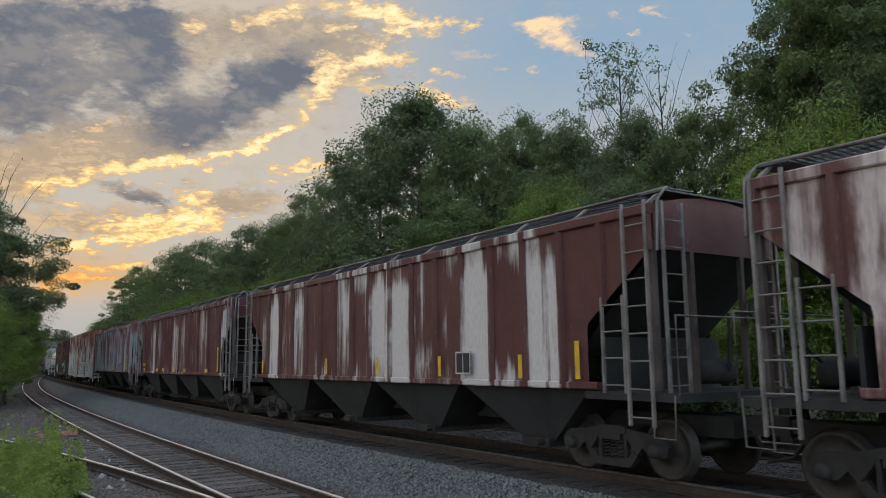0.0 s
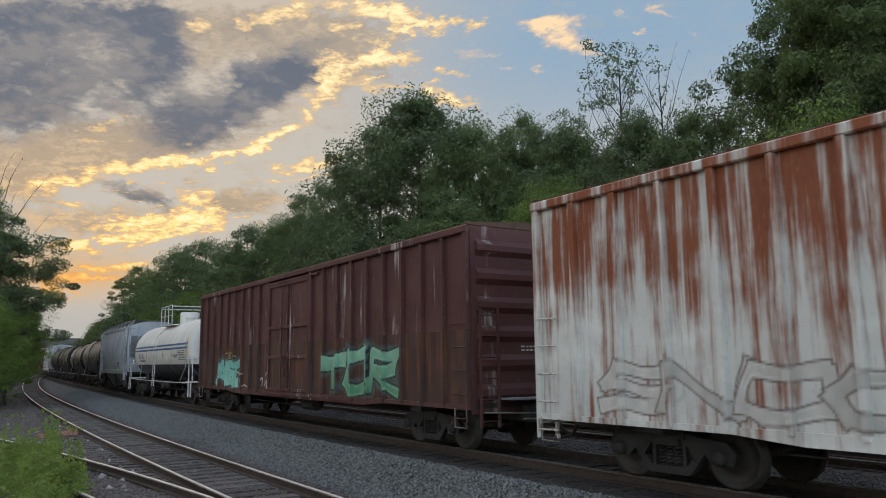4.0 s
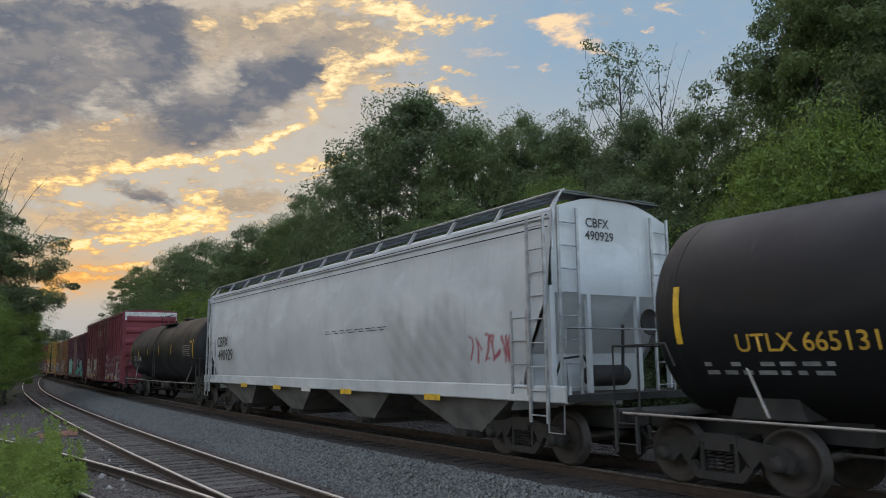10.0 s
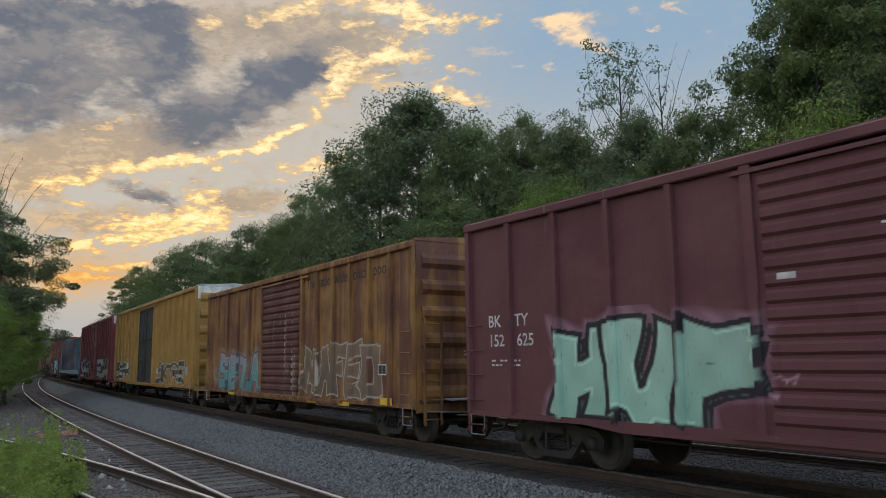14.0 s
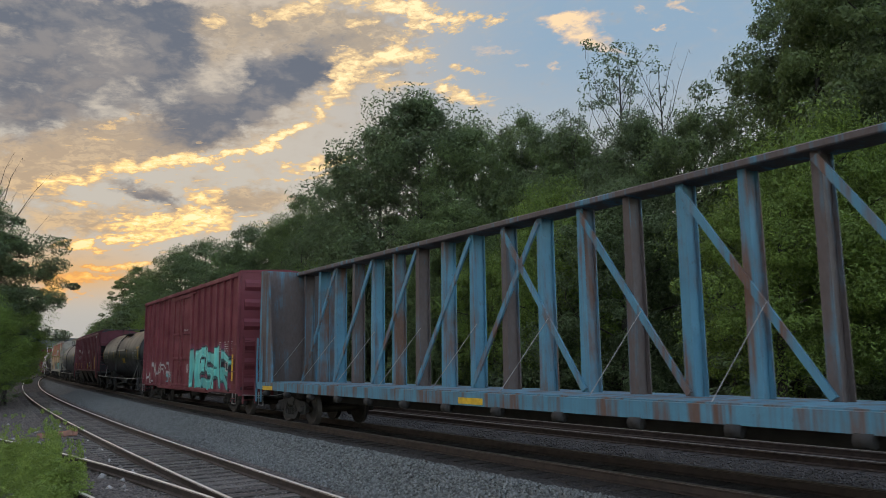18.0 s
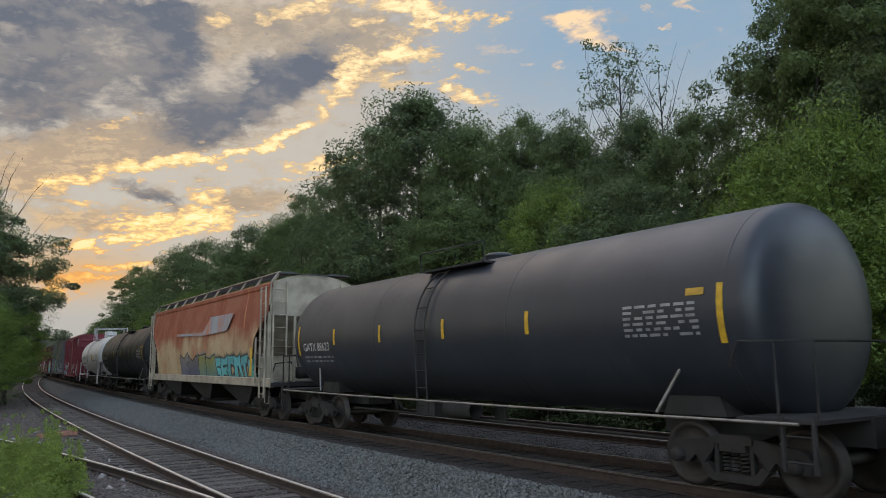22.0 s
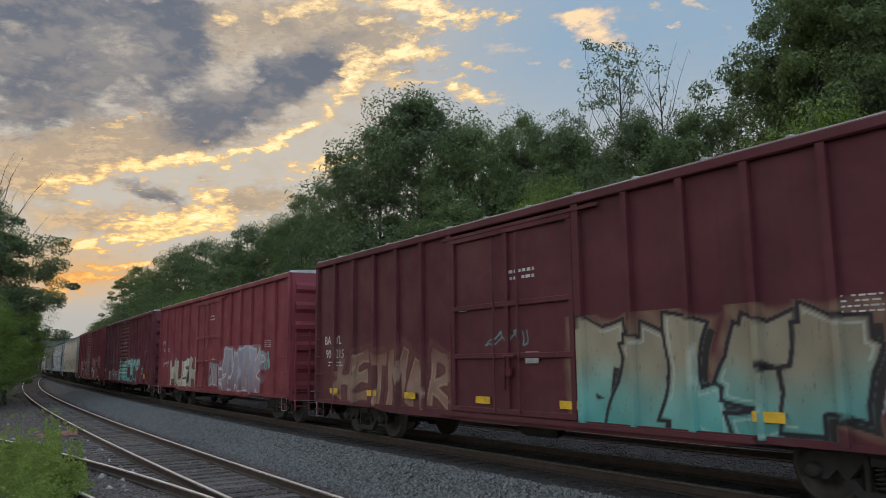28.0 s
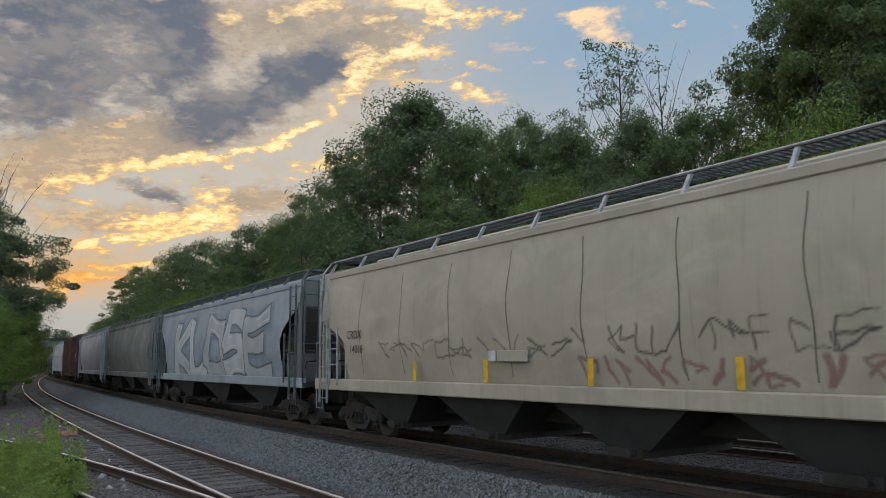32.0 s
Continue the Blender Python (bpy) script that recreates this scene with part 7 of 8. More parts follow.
def box_marks(m, door, seed, z=3.2):
    """Small print on the door, and data near both ends."""
    car, L = m[0], m[1]
    mid = (door[0] + door[1]) / 2
    bars(mid - 0.05, mid + 0.75, z, z + 0.24, 2, -1.56, MAT_WHITE, car, seed, fill=0.45)
    bars(-L + 0.7, -L + 1.5, 1.68, 1.84, 2, -1.527, MAT_WHITE, car, seed + 1, fill=0.4)
    bars(L - 2.2, L - 1.6, 2.28, 2.52, 4, -1.527, MAT_WHITE, car, seed + 2, fill=0.35)
    sign(mid + 0.5, mid + 0.85, 1.75, 1.95, -1.596, MAT_GALV, car, "small_plate")
    sign(door[0] + 0.25, door[0] + 0.5, 2.75, 2.83, -1.596, MAT_WHITE, car, "small_plate")


def frame_panel(car, x0, x1, z0, z1, y):
    """A black stencil panel in a white frame, with a bar across it."""
    p = sign(x0, x1, z0, z1, y, MAT_BLACK, car, "data_panel", label="black data panel in a white frame")
    w = 0.03
    sh = Shape()
    for a, b, c, d in ((x0, x1, z0, z0 + w), (x0, x1, z1 - w, z1), (x0, x0 + w, z0, z1), (x1 - w, x1, z0, z1), ((x0 + x1) / 2 - 0.01, (x0 + x1) / 2 + 0.01, z0, z1)):
        sh.add([(a, y - 0.004, c), (b, y - 0.004, c), (b, y - 0.004, d), (a, y - 0.004, d)], [(0, 1, 2, 3)])
    part("panel_frame", sh, MAT_WHITE, p)


# 0: rusty hopper with a white patch at its end
m = coupled(0, hopper(0, "rust-red covered hopper car with pale worn paint patches", K[0], K[1], RUST_MIXED, posts=17, bay_mat=DARK_BAY, post_mat=POST_BROWN, rail_mat=LADDER_WORN), 6.6)
sign(-m[1] + 2.1, -m[1] + 2.22, 1.35, 2.3, -1.58, MAT_YELLOW, m[0])
# 1: streaked hopper
m = coupled(1, hopper(1, "streaked rust and white covered hopper car with dark bays", K[1], K[2], RUST_PATCH, posts=18, bay_mat=DARK_BAY, post_mat=POST_BROWN, rail_mat=LADDER_WORN), 6.6)
for x in (-7.0, -2.3, 0.48, 3.1, 5.67, 7.1):
    sign(x - 0.05, x + 0.05, 1.5, 1.9 + (0.2 if x > 6 else 0), -1.585, MAT_YELLOW, m[0])
frame_panel(m[0], 3.7, 4.2, 1.55, 1.98, -1.59)
# 2
RUST_STREAK = paint("hopper_rust_streaked", (0.088, 0.026, 0.027), (0.36, 0.31, 0.295), 0.23, 0.0, 0.35, 0.2, seed=4.1, run=4.5, panels=(1.555, -8.55, 0.34))
PALE_WORN = paint("pale_worn_paint", (0.44, 0.43, 0.42), (0.10, 0.03, 0.028), 0.3, 0.0, 0.2, 0.4, seed=4.7, run=1.5)
m = coupled(2, hopper(2, "dark rust covered hopper car with a pale corner", K[2], K[3], RUST_STREAK, posts=11, bay_mat=DARK_BAY, post_mat=POST_BROWN, rail_mat=LADDER_WORN), 6.6)
for x in (-6.3, -3.3, -2.0, 0.1, 2.1, 5.5):
    sign(x - 0.2, x + 0.2, 1.46, 1.6, -1.585, MAT_YELLOW, m[0])
sign(m[1] - 1.62, m[1] - 1.5, 1.5, 2.4, -1.585, MAT_YELLOW, m[0])
corner = Shape().add([(m[1] - 1.3, -1.506, 2.45), (m[1] - 0.45, -1.506, 3.1), (m[1] - 0.4, -1.506, 3.8), (m[1] - 1.3, -1.506, 3.7)], [(0, 1, 2, 3)])
part("pale_corner", corner, PALE_WORN, m[0], "pale grey repaint at the corner")
for x, w in ((-m[1] + 1.62, 0.5), (-m[1] + 0.0, 0.4)):
    sign(x, x + w, 1.72, 1.86, -1.52, MAT_YELLOW, m[0], "small_plate")
# 3
m = coupled(3, hopper(3, "grey covered hopper car streaked with rust along its ribs", K[3], K[4], GREY_WORN, posts=19, bay_mat=DARK_BAY), 7.1)
for x in (-2.8, -1.2, 1.6, 3.3, m[1] - 1.55):
    sign(x - 0.05, x + 0.05, 1.5, 1.9 if x < 5 else 2.35, -1.585, MAT_YELLOW, m[0])
sign(-m[1] + 1.4, -m[1] + 1.5, 1.5, 2.4, -1.585, MAT_YELLOW, m[0])
for i, tx in enumerate("4902"):
    lettering(tx, -m[1] + 1.15 + i * 0.36 + (0.25 if i > 1 else 0), 2.4, 0.26, -1.506, MAT_BLACK, m[0])
frame_panel(m[0], 4.35, 4.8, 1.58, 1.93, -1.59)
# 4: white boxcar, rust runs down from the eave
f4 = both([piece("PAOMMA", -0.3, 8.2, 1.0, 2.1, [(0.56, 0.54, 0.50), (0.58, 0.55, 0.50)], (0.20, 0.17, 0.15), None, None, 0.13, 41, 0.014), piece("SNOC", -8.2, -3.5, 1.0, 1.75, [(0.56, 0.53, 0.48)], (0.16, 0.11, 0.09), None, None, 0.13, 42, 0.018)])
m = coupled(4, boxcar(4, "white box car with orange rust runs and plug door", K[4], K[5], WHITE_RUSTED, 4.50, 0.86, (-3.3, -0.75), posts=(7, 9), roof=ROOF_RUST, ribs=7, spray=f4, smat=WHITE_RUSTED_S, spray_z=(0.88, 2.3)), 7.2)
sign(1.75, 2.95, 3.98, 4.28, -1.6, WHITE_RUSTED, m[0], "vent_box")
sign(1.6, 2.75, 1.35, 1.75, -1.6, WHITE_RUSTED, m[0], "control_box")
bars(3.6, 4.2, 1.25, 1.6, 5, -1.53, MAT_BLACK, m[0], 5)
# 5
f5 = both([piece("TOR", 2.4, 6.4, 1.0, 2.1, [(0.08, 0.26, 0.14), (0.25, 0.50, 0.36)], INK, (0.10, 0.16, 0.16), None, 0.15, 51), piece("AE", -7.0, -4.6, 1.0, 1.9, [MINT, (0.2, 0.5, 0.42)], INK, (0.12, 0.16, 0.16), None, 0.16, 52)])
m = coupled(5, boxcar(5, "dark brown box car with green sprayed lettering low down", K[5], K[6], RUST_DARK, 4.45, 0.9, (-1.6, 1.5), posts=(9, 9), spray=f5, smat=BROWN_OLD, spray_z=(0.9, 2.4), roof=ROOF_RUST), 6.7)
# 6: white tank car with two blue bands
m = coupled(6, tank_car(6, "white tank car with two blue bands and a black belly", K[6], K[7], TANK_WHITE, 1.44, 2.42, cage=True, low_mat=TANK_BLACK, split=1.78, rail_mat=MAT_WHITE, ladder_x=-0.55), 4.9)
BAND = plain("band_blue", (0.05, 0.14, 0.30), 0.5, 0, 0.2, 3)
for z in (2.62, 2.45):
    sign(-m[1] + 0.55, m[1] - 0.55, z, z + 0.085, 0, BAND, m[0], "blue_band", m[2])
lettering("RRSX 102", -4.3, 2.2, 0.24, 0, MAT_BLACK, m[0], m[2])
bars(-4.7, -3.35, 1.92, 2.05, 2, 0, MAT_BLACK, m[0], 6, m[2])
lettering("FRA AIP", 3.6, 2.15, 0.16, 0, MAT_BLACK, m[0], m[2])
bars(4.15, 5.4, 1.95, 2.4, 6, 0, MAT_BLACK, m[0], 61, m[2], fill=0.4)
for x in (-m[1] + 0.5, -2.85, -0.6, 1.0, 2.9, m[1] - 0.75):
    sign(x - 0.05, x + 0.05, 2.1, 2.55 if abs(x) < 5 else 2.9, 0, MAT_YELLOW, m[0], "reflector", (m[2][0] + 0.004, m[2][1]))
# 7: short grey hopper
m = coupled(7, hopper(7, "light grey two-bay hopper car with a rusty roof edge", K[7], K[8], HOP_GREY, 4.0, 1.45, bays=2, smooth=True, bay_mat=GREY_BAY, end_mat=HOP_GREY, rail_mat=MAT_GALV, roof_mat=ROOF_WORN, sill_mat=MAT_GALV, slope=(3.45, 2.3, 0.95)), 3.9)
lettering("NAHX", -m[1] + 1.45, 2.25, 0.22, -1.58, MAT_BLACK, m[0])
lettering("500310", -m[1] + 1.6, 1.85, 0.22, -1.56, MAT_BLACK, m[0])
end_text("NAHX", 0.72, 3.74, 0.17, m[1], MAT_BLACK, m[0])
end_text("500310", 0.76, 3.53, 0.17, m[1], MAT_BLACK, m[0])
bars(1.4, 1.95, 1.5, 1.85, 3, -1.58, MAT_BLACK, m[0], 7)
bars(2.5, 3.3, 1.6, 1.95, 3, -1.58, MAT_BLACK, m[0], 8)
sign(m[1] - 2.0, m[1] - 1.9, 1.35, 2.4, -1.58, MAT_AMBER, m[0])


def tank_marks(m, name, z=2.3, size=0.24, mat=MAT_WHITE, yellow_panel=None, cols=(-0.62, -0.3, 0.05, 0.4), data=True, seed=1, at=1.75):
    """Marks, reflectors and stencilled data on a dark tank."""
    car, L, tk = m
    if name:
        lettering(name, -L + at, z, size, 0, mat, car, tk)
    bars(-L + 0.9, -L + 2.7, z - 0.42, z - 0.2, 2, 0, MAT_GALV, car, seed, tk, fill=0.5)
    for x in cols:
        sign(x * L - 0.05, x * L + 0.05, 2.25, 2.65, 0, MAT_YELLOW, car, "reflector", tk)
    for sg in (1, -1):
        sign(sg * (L - 0.6) - 0.05, sg * (L - 0.6) + 0.05, 2.0, 2.8, 0, MAT_YELLOW, car, "reflector", tk)
    if yellow_panel is not None:
        sign(yellow_panel - 0.42, yellow_panel + 0.42, 1.9, 2.16, 0, MAT_YELLOW, car, "warning_panel", tk, "yellow warning panel")
    if data:
        bars(L - 2.3, L - 0.95, 2.1, 2.6, 6, 0, MAT_GALV, car, seed + 5, tk, fill=0.5)
        sign(L - 1.15, L - 0.85, 2.66, 2.76, 0, MAT_AMBER, car, "small_plate", tk)


# 8 to 11: black tank cars
m = coupled(8, tank_car(8, "slate black molten sulfur tank car with yellow reflectors", K[8], K[9], TANK_SLATE), 4.8)
tank_marks(m, "TILX 150643", 2.15, 0.27, at=2.05, yellow_panel=2.1, seed=8, cols=(-0.62, -0.3, 0.14, 0.44))
lettering("MOLTEN SULFUR", 3.5, 2.2, 0.14, 0, MAT_WHITE, m[0], m[2])
sign(m[1] - 1.75, m[1] - 1.3, 2.66, 2.8, 0, plain("placard_red", (0.45, 0.09, 0.04), 0.6, 0, 0.2, 5), m[0], "placard", m[2], "small orange placard")
m = coupled(9, tank_car(9, "black molten sulfur tank car with white stencils", K[9], K[10], TANK_BLACK, r=1.40, zc=2.36), 4.2)
tank_marks(m, "PROX 60463", 2.2, 0.2, yellow_panel=0.42, seed=9, cols=(-0.33, 0.02, 0.34))
mark = Shape()
for i in range(6):
    xa, xb = -m[1] + 0.82 + i * 0.355, -m[1] + 1.12 + i * 0.355
    for q0, q1, za, zb in ((xa, xb, 2.76, 2.83), (xa, xb, 2.55, 2.61) if i not in (0, 5) else (xa, xb, 2.66, 2.71), (xa, xa + 0.08, 2.55, 2.83), (xb - 0.08, xb, 2.6 if i != 0 else 2.68, 2.78)):
        quad = [(q0 + (za - 2.55) * 0.25, za), (q1 + (za - 2.55) * 0.25, za), (q1 + (zb - 2.55) * 0.25, zb), (q0 + (zb - 2.55) * 0.25, zb)]
        mark.add([(a, -math.sqrt((m[2][0] + 0.016) ** 2 - (b - m[2][1]) ** 2), b) for a, b in quad], [(0, 1, 2, 3)])
tagged(part("company_mark", mark, MAT_WHITE, m[0], "white slanted company mark"), kind="stuff")
for i in range(7):
    sign(-m[1] + 2.75 + i * 0.09, -m[1] + 2.79 + i * 0.1, 1.55 + 0.12 * math.sin(i * 1.9), 2.02 + 0.1 * math.cos(i * 2.7), 0, plain("scrawl_grey", (0.20, 0.24, 0.24), 0.6, 0, 0.3, 5) if i == 0 else bpy.data.materials["scrawl_grey"], m[0], "scrawl", m[2])
lettering("MOLTEN SULFUR", 2.3, 1.95, 0.13, 0, MAT_WHITE, m[0], m[2])
m = coupled(10, tank_car(10, "black tank car with a dull weathered shell", K[10], K[11], TANK_BLACK_B, r=1.49, zc=2.42), 5.3)
tank_marks(m, "TCIX 161", 1.97, 0.2, yellow_panel=0.83, seed=10, cols=(-0.64, -0.33, 0.03, 0.4), at=1.76)
m = coupled(11, tank_car(11, "long black tank car with yellow marks", K[11], K[12], TANK_BLACK_B, r=1.49, zc=2.42), 6.4)
tank_marks(m, "UTLX 665131", 1.98, 0.235, MAT_AMBER, 2.9, seed=11, cols=(-0.52, -0.2, 0.17, 0.52), at=2.4)
# 12: long pale hopper
scrawl12 = spray_field(121, 7.5, 8.9, 1.75, 2.3, [(0.30, 0.05, 0.07)], (0.30, 0.05, 0.07), None, 6, 0.06)


def f12(X, Z):
    """Grey dried dirt splashed up the side, and a small red scrawl."""
    wob = 0.25 * np.sin(X * 3.1) + 0.15 * np.sin(X * 7.7 + 1) + 0.1 * np.sin(X * 17)
    a = np.clip((X - 3.9) / 0.5, 0, 1) * np.clip((7.5 - X) / 0.25, 0, 1) * np.clip((3.0 + wob - Z) / 0.5, 0, 1)
    a = a * (0.42 + 0.2 * np.sin(X * 9 + Z * 4) * np.sin(Z * 7 + X * 2.3))
    c, b = scrawl12(X, Z)
    col = np.where((b > 0.4)[..., None], c, np.array((0.24, 0.235, 0.225)))
    return col, np.maximum(a, b)


m = coupled(12, hopper(12, "long pale grey covered hopper with a brown dirt fan", K[12], K[13], HOP_WHITE, 4.36, 1.32, bays=4, smooth=True, bay_mat=GREY_BAY, rail_mat=MAT_GALV, end_mat=HOP_WHITE, slope=(2.95, 1.42, 0.9), curved=False, spray=f12, smat=HOP_WHITE_S, spray_z=(1.3, 3.6)), 7.8)
end_text("CBFX", -0.35, 4.2, 0.17, m[1], MAT_BLACK, m[0])
end_text("490929", -0.3, 3.97, 0.17, m[1], MAT_BLACK, m[0])
lettering("CBFX", -m[1] + 1.95, 2.55, 0.36, -1.585, MAT_BLACK, m[0])
lettering("490929", -m[1] + 2.3, 2.08, 0.40, -1.575, MAT_BLACK, m[0])
bars(1.0, 4.4, 2.5, 2.62, 2, -1.585, MAT_BLACK, m[0], 12, fill=0.3)
for x in (-5.5, -2.5, -0.3, 2.2, 6.2):
    sign(x - 0.3, x + 0.3, 1.02, 1.14, -1.56, MAT_YELLOW if x != -0.3 else MAT_WHITE, m[0])
for z in (4.05, 4.25):
    sign(-m[1], m[1], z, z + 0.02, -1.51, MAT_IRON, m[0], "seam")
m = coupled(13, tank_car(13, "black tank car with a riveted band round its middle", K[13], K[14], TANK_BLACK_B, r=1.49, zc=2.42), 6.3)
tank_marks(m, "GATX 69645", 2.08, 0.30, yellow_panel=None, seed=13, at=2.5)

# 14 to 18: box cars with sprayed paint
f = both([piece("SPALFC", -8.9, -2.0, 0.80, 2.30, [(0.44, 0.37, 0.29), (0.58, 0.51, 0.41), (0.50, 0.43, 0.36)], (0.24, 0.09, 0.085), (0.20, 0.14, 0.14), (0.15, 0.11, 0.115), 0.135, 141, 0.026), piece("OMTOD", 2.9, 9.0, 0.78, 2.25, [(0.20, 0.10, 0.10), (0.15, 0.035, 0.036), (0.17, 0.05, 0.05)], (0.27, 0.22, 0.22), None, None, 0.12, 142, 0.022)])
m = coupled(14, boxcar(14, "tall red box car with cream sprayed strokes and plug doors", K[14], K[15], BOX["red_plain"], 4.95, 0.76, (-2.05, 2.7), posts=(5, 7), spray=f, smat=BOX["red"], spray_z=(0.8, 2.6), white_end=True, ribs=6, leaves_n=2), 7.4)
for i, tx in enumerate(("NS", "472", "801")):
    lettering(tx, -8.35 + i * 1.15, 2.5, 0.26, -1.526, MAT_WHITE, m[0])
for x, z in ((-0.9, 4.15), (1.5, 4.22)):
    for i, tx in enumerate(("CLOSE THIS DOOR", "BEFORE CLOSING", "MAIN DOOR")):
        lettering(tx, x, z - i * 0.15, 0.1, -1.612, MAT_WHITE, m[0])
frame_panel(m[0], -5.0, -4.65, 2.95, 3.3, -1.53)
bars(0.55, 1.2, 4.62, 4.76, 1, -m[1] - 0.02, MAT_BLACK, m[0], 141).rotation_euler = (0, 0, math.pi / 2)
for x in (-8.2, -5.3, -3.4, 4.1, 7.2):
    sign(x - 0.3, x + 0.3, 0.95, 1.1, -1.592, MAT_YELLOW, m[0])
bars(8.3, 9.2, 2.2, 2.9, 6, -1.526, MAT_WHITE, m[0], 14, fill=0.3)
f = both([piece("SAVEU", 1.6, 7.5, 0.76, 2.4, [(0.07, 0.34, 0.27), (0.20, 0.48, 0.40), (0.40, 0.38, 0.40)], INK, (0.22, 0.17, 0.19), None, 0.14, 151, 0.02), piece("HUP", -5.6, -1.9, 0.78, 2.45, [(0.30, 0.56, 0.43), (0.40, 0.62, 0.50)], INK, (0.36, 0.20, 0.26), INK, 0.18, 152, 0.028)])
m = coupled(15, boxcar(15, "plum red box car with grey-green sprayed strokes and ribbed door", K[15], K[16], BOX["plum_plain"], 4.42, 0.82, (-1.78, 1.35), True, (5, 6), spray=f, smat=BOX["plum"], spray_z=(0.84, 2.6)), 6.0)
frame_panel(m[0], 4.95, 5.35, 1.35, 1.7, -1.53)
f = both([piece("SBTA", -6.2, -1.95, 0.85, 2.15, [(0.06, 0.24, 0.26), (0.14, 0.34, 0.34), (0.36, 0.26, 0.30)], (0.06, 0.07, 0.08), (0.26, 0.20, 0.22), None, 0.14, 161), piece("MAFEO", 1.7, 6.0, 0.95, 2.3, [(0.15, 0.10, 0.07), (0.20, 0.13, 0.09)], (0.42, 0.38, 0.33), None, None, 0.13, 162, 0.016)])
box_marks(m, (-1.78, 1.35), 15)
for i, tx in enumerate(("BK", "TY")):
    lettering(tx, -m[1] + 0.8 + i * 0.75, 2.5, 0.22, -1.527, MAT_WHITE, m[0])
for i, tx in enumerate(("152", "625")):
    lettering(tx, -m[1] + 0.85 + i * 0.8, 2.15, 0.22, -1.527, MAT_WHITE, m[0])
m = coupled(16, boxcar(16, "rusty yellow-brown box car with a brown ribbed door", K[16], K[17], YEL_OLD_P, 4.42, 0.82, (-1.72, 1.41), True, (5, 6), spray=f, smat=YEL_OLD, spray_z=(0.84, 2.5), door_mat=RUST_DARK), 5.9)
lettering("The nationwide boxcar pool", 4.1, 3.95, 0.3, -1.528, MAT_BLACK, m[0], label="faded dark painted slogan")
sign(6.2, 6.75, 0.84, 1.0, -1.592, MAT_YELLOW, m[0])
frame_panel(m[0], 6.0, 6.4, 1.5, 1.75, -1.53)
for x in (-4.6, 2.3, 4.3):
    sign(x - 0.3, x + 0.3, 0.74, 0.83, -1.59, MAT_YELLOW, m[0])
f = both([piece("SERK", -9.0, -4.6, 0.95, 1.95, [(0.03, 0.03, 0.035), (0.04, 0.04, 0.04)], (0.5, 0.48, 0.42), None, None, 0.13, 171, 0.03), piece("SKTRE", 3.0, 8.2, 0.95, 1.9, [(0.03, 0.03, 0.03), (0.06, 0.06, 0.06)], (0.42, 0.40, 0.34), None, None, 0.12, 172, 0.03)])
m = coupled(17, boxcar(17, "tall yellow box car with a dark door and pale roof", K[17], K[18], YEL_P, 4.95, 0.82, (-2.0, 1.6), posts=(7, 7), spray=f, smat=YEL, spray_z=(0.9, 2.3), roof=ROOF_PALE, door_mat=MAT_UNDER, white_end=True), 7.9)
f = both([piece("SEON", 1.9, 7.6, 0.84, 2.25, [(0.30, 0.28, 0.25), (0.50, 0.48, 0.45)], INK, (0.06, 0.06, 0.06), INK, 0.14, 181, 0.03), piece("BEARR", -8.2, -2.6, 0.82, 2.2, [(0.42, 0.44, 0.45), (0.28, 0.36, 0.40), (0.18, 0.25, 0.29)], INK, (0.09, 0.12, 0.14), (0.03, 0.035, 0.04), 0.09, 182, 0.024, 0.12, 1.5)])
m = coupled(18, boxcar(18, "tall red box car with white band and grey-blue sprayed strokes", K[18], K[19], BOX["red_plain"], 4.98, 0.78, (-2.1, 1.5), posts=(6, 7), spray=f, smat=BOX["red"], spray_z=(0.82, 2.4), white_end=True, ribs=6), 7.4)
for i, tx in enumerate(("AO", "K")):
    lettering(tx, -m[1] + 0.8 + i * 0.75, 2.5, 0.26, -1.526, MAT_WHITE, m[0])
for i, tx in enumerate(("111", "542")):
    lettering(tx, -m[1] + 0.85 + i * 0.95, 2.12, 0.26, -1.527, MAT_WHITE, m[0])
bars(6.3, 7.3, 2.1, 2.5, 5, -1.526, MAT_WHITE, m[0], 18, fill=0.35)
frame_panel(m[0], 6.5, 7.0, 1.4, 1.75, -1.53)
sign(8.3, 8.5, 0.9, 2.1, -1.592, MAT_AMBER, m[0])
sign(7.8, 8.5, 0.84, 1.02, -1.595, MAT_YELLOW, m[0])
for i, tx in enumerate(("CLOSE AND LOCK", "BOTH DOORS BEFORE", "MOVING CAR")):
    lettering(tx, 0.72, 3.42 - i * 0.15, 0.1, -1.612, MAT_WHITE, m[0])
# 19: centre beam car
m = coupled(19, centerbeam(19, "empty blue centre beam lumber car with a rusted truss", K[19], K[20], BLUE, BLUE_PANEL), 9.2)
for x0, x1, z0, z1, n in ((-0.42, -0.2, 4.0, 4.5, 5), (-0.45, -0.18, 3.0, 3.4, 5), (-0.42, -0.2, 1.9, 2.6, 8), (0.2, 0.42, 3.9, 4.5, 6), (0.2, 0.4, 2.0, 3.0, 9), (0.6, 0.8, 2.2, 3.2, 8)):
    bars(m[1] - 0.62 + x0 * 0.9, m[1] - 0.62 + x1 * 0.9 + 0.1, z0, z1, n, -1.426, MAT_WHITE, m[0], int(z0 * 10), fill=0.45)
    bars(x0 * 2.2, x1 * 2.2 + 0.1, z0, z1, n, -m[1] - 0.02, MAT_WHITE, m[0], int(z0 * 10) + 1, fill=0.45).rotation_euler = (0, 0, math.pi / 2)
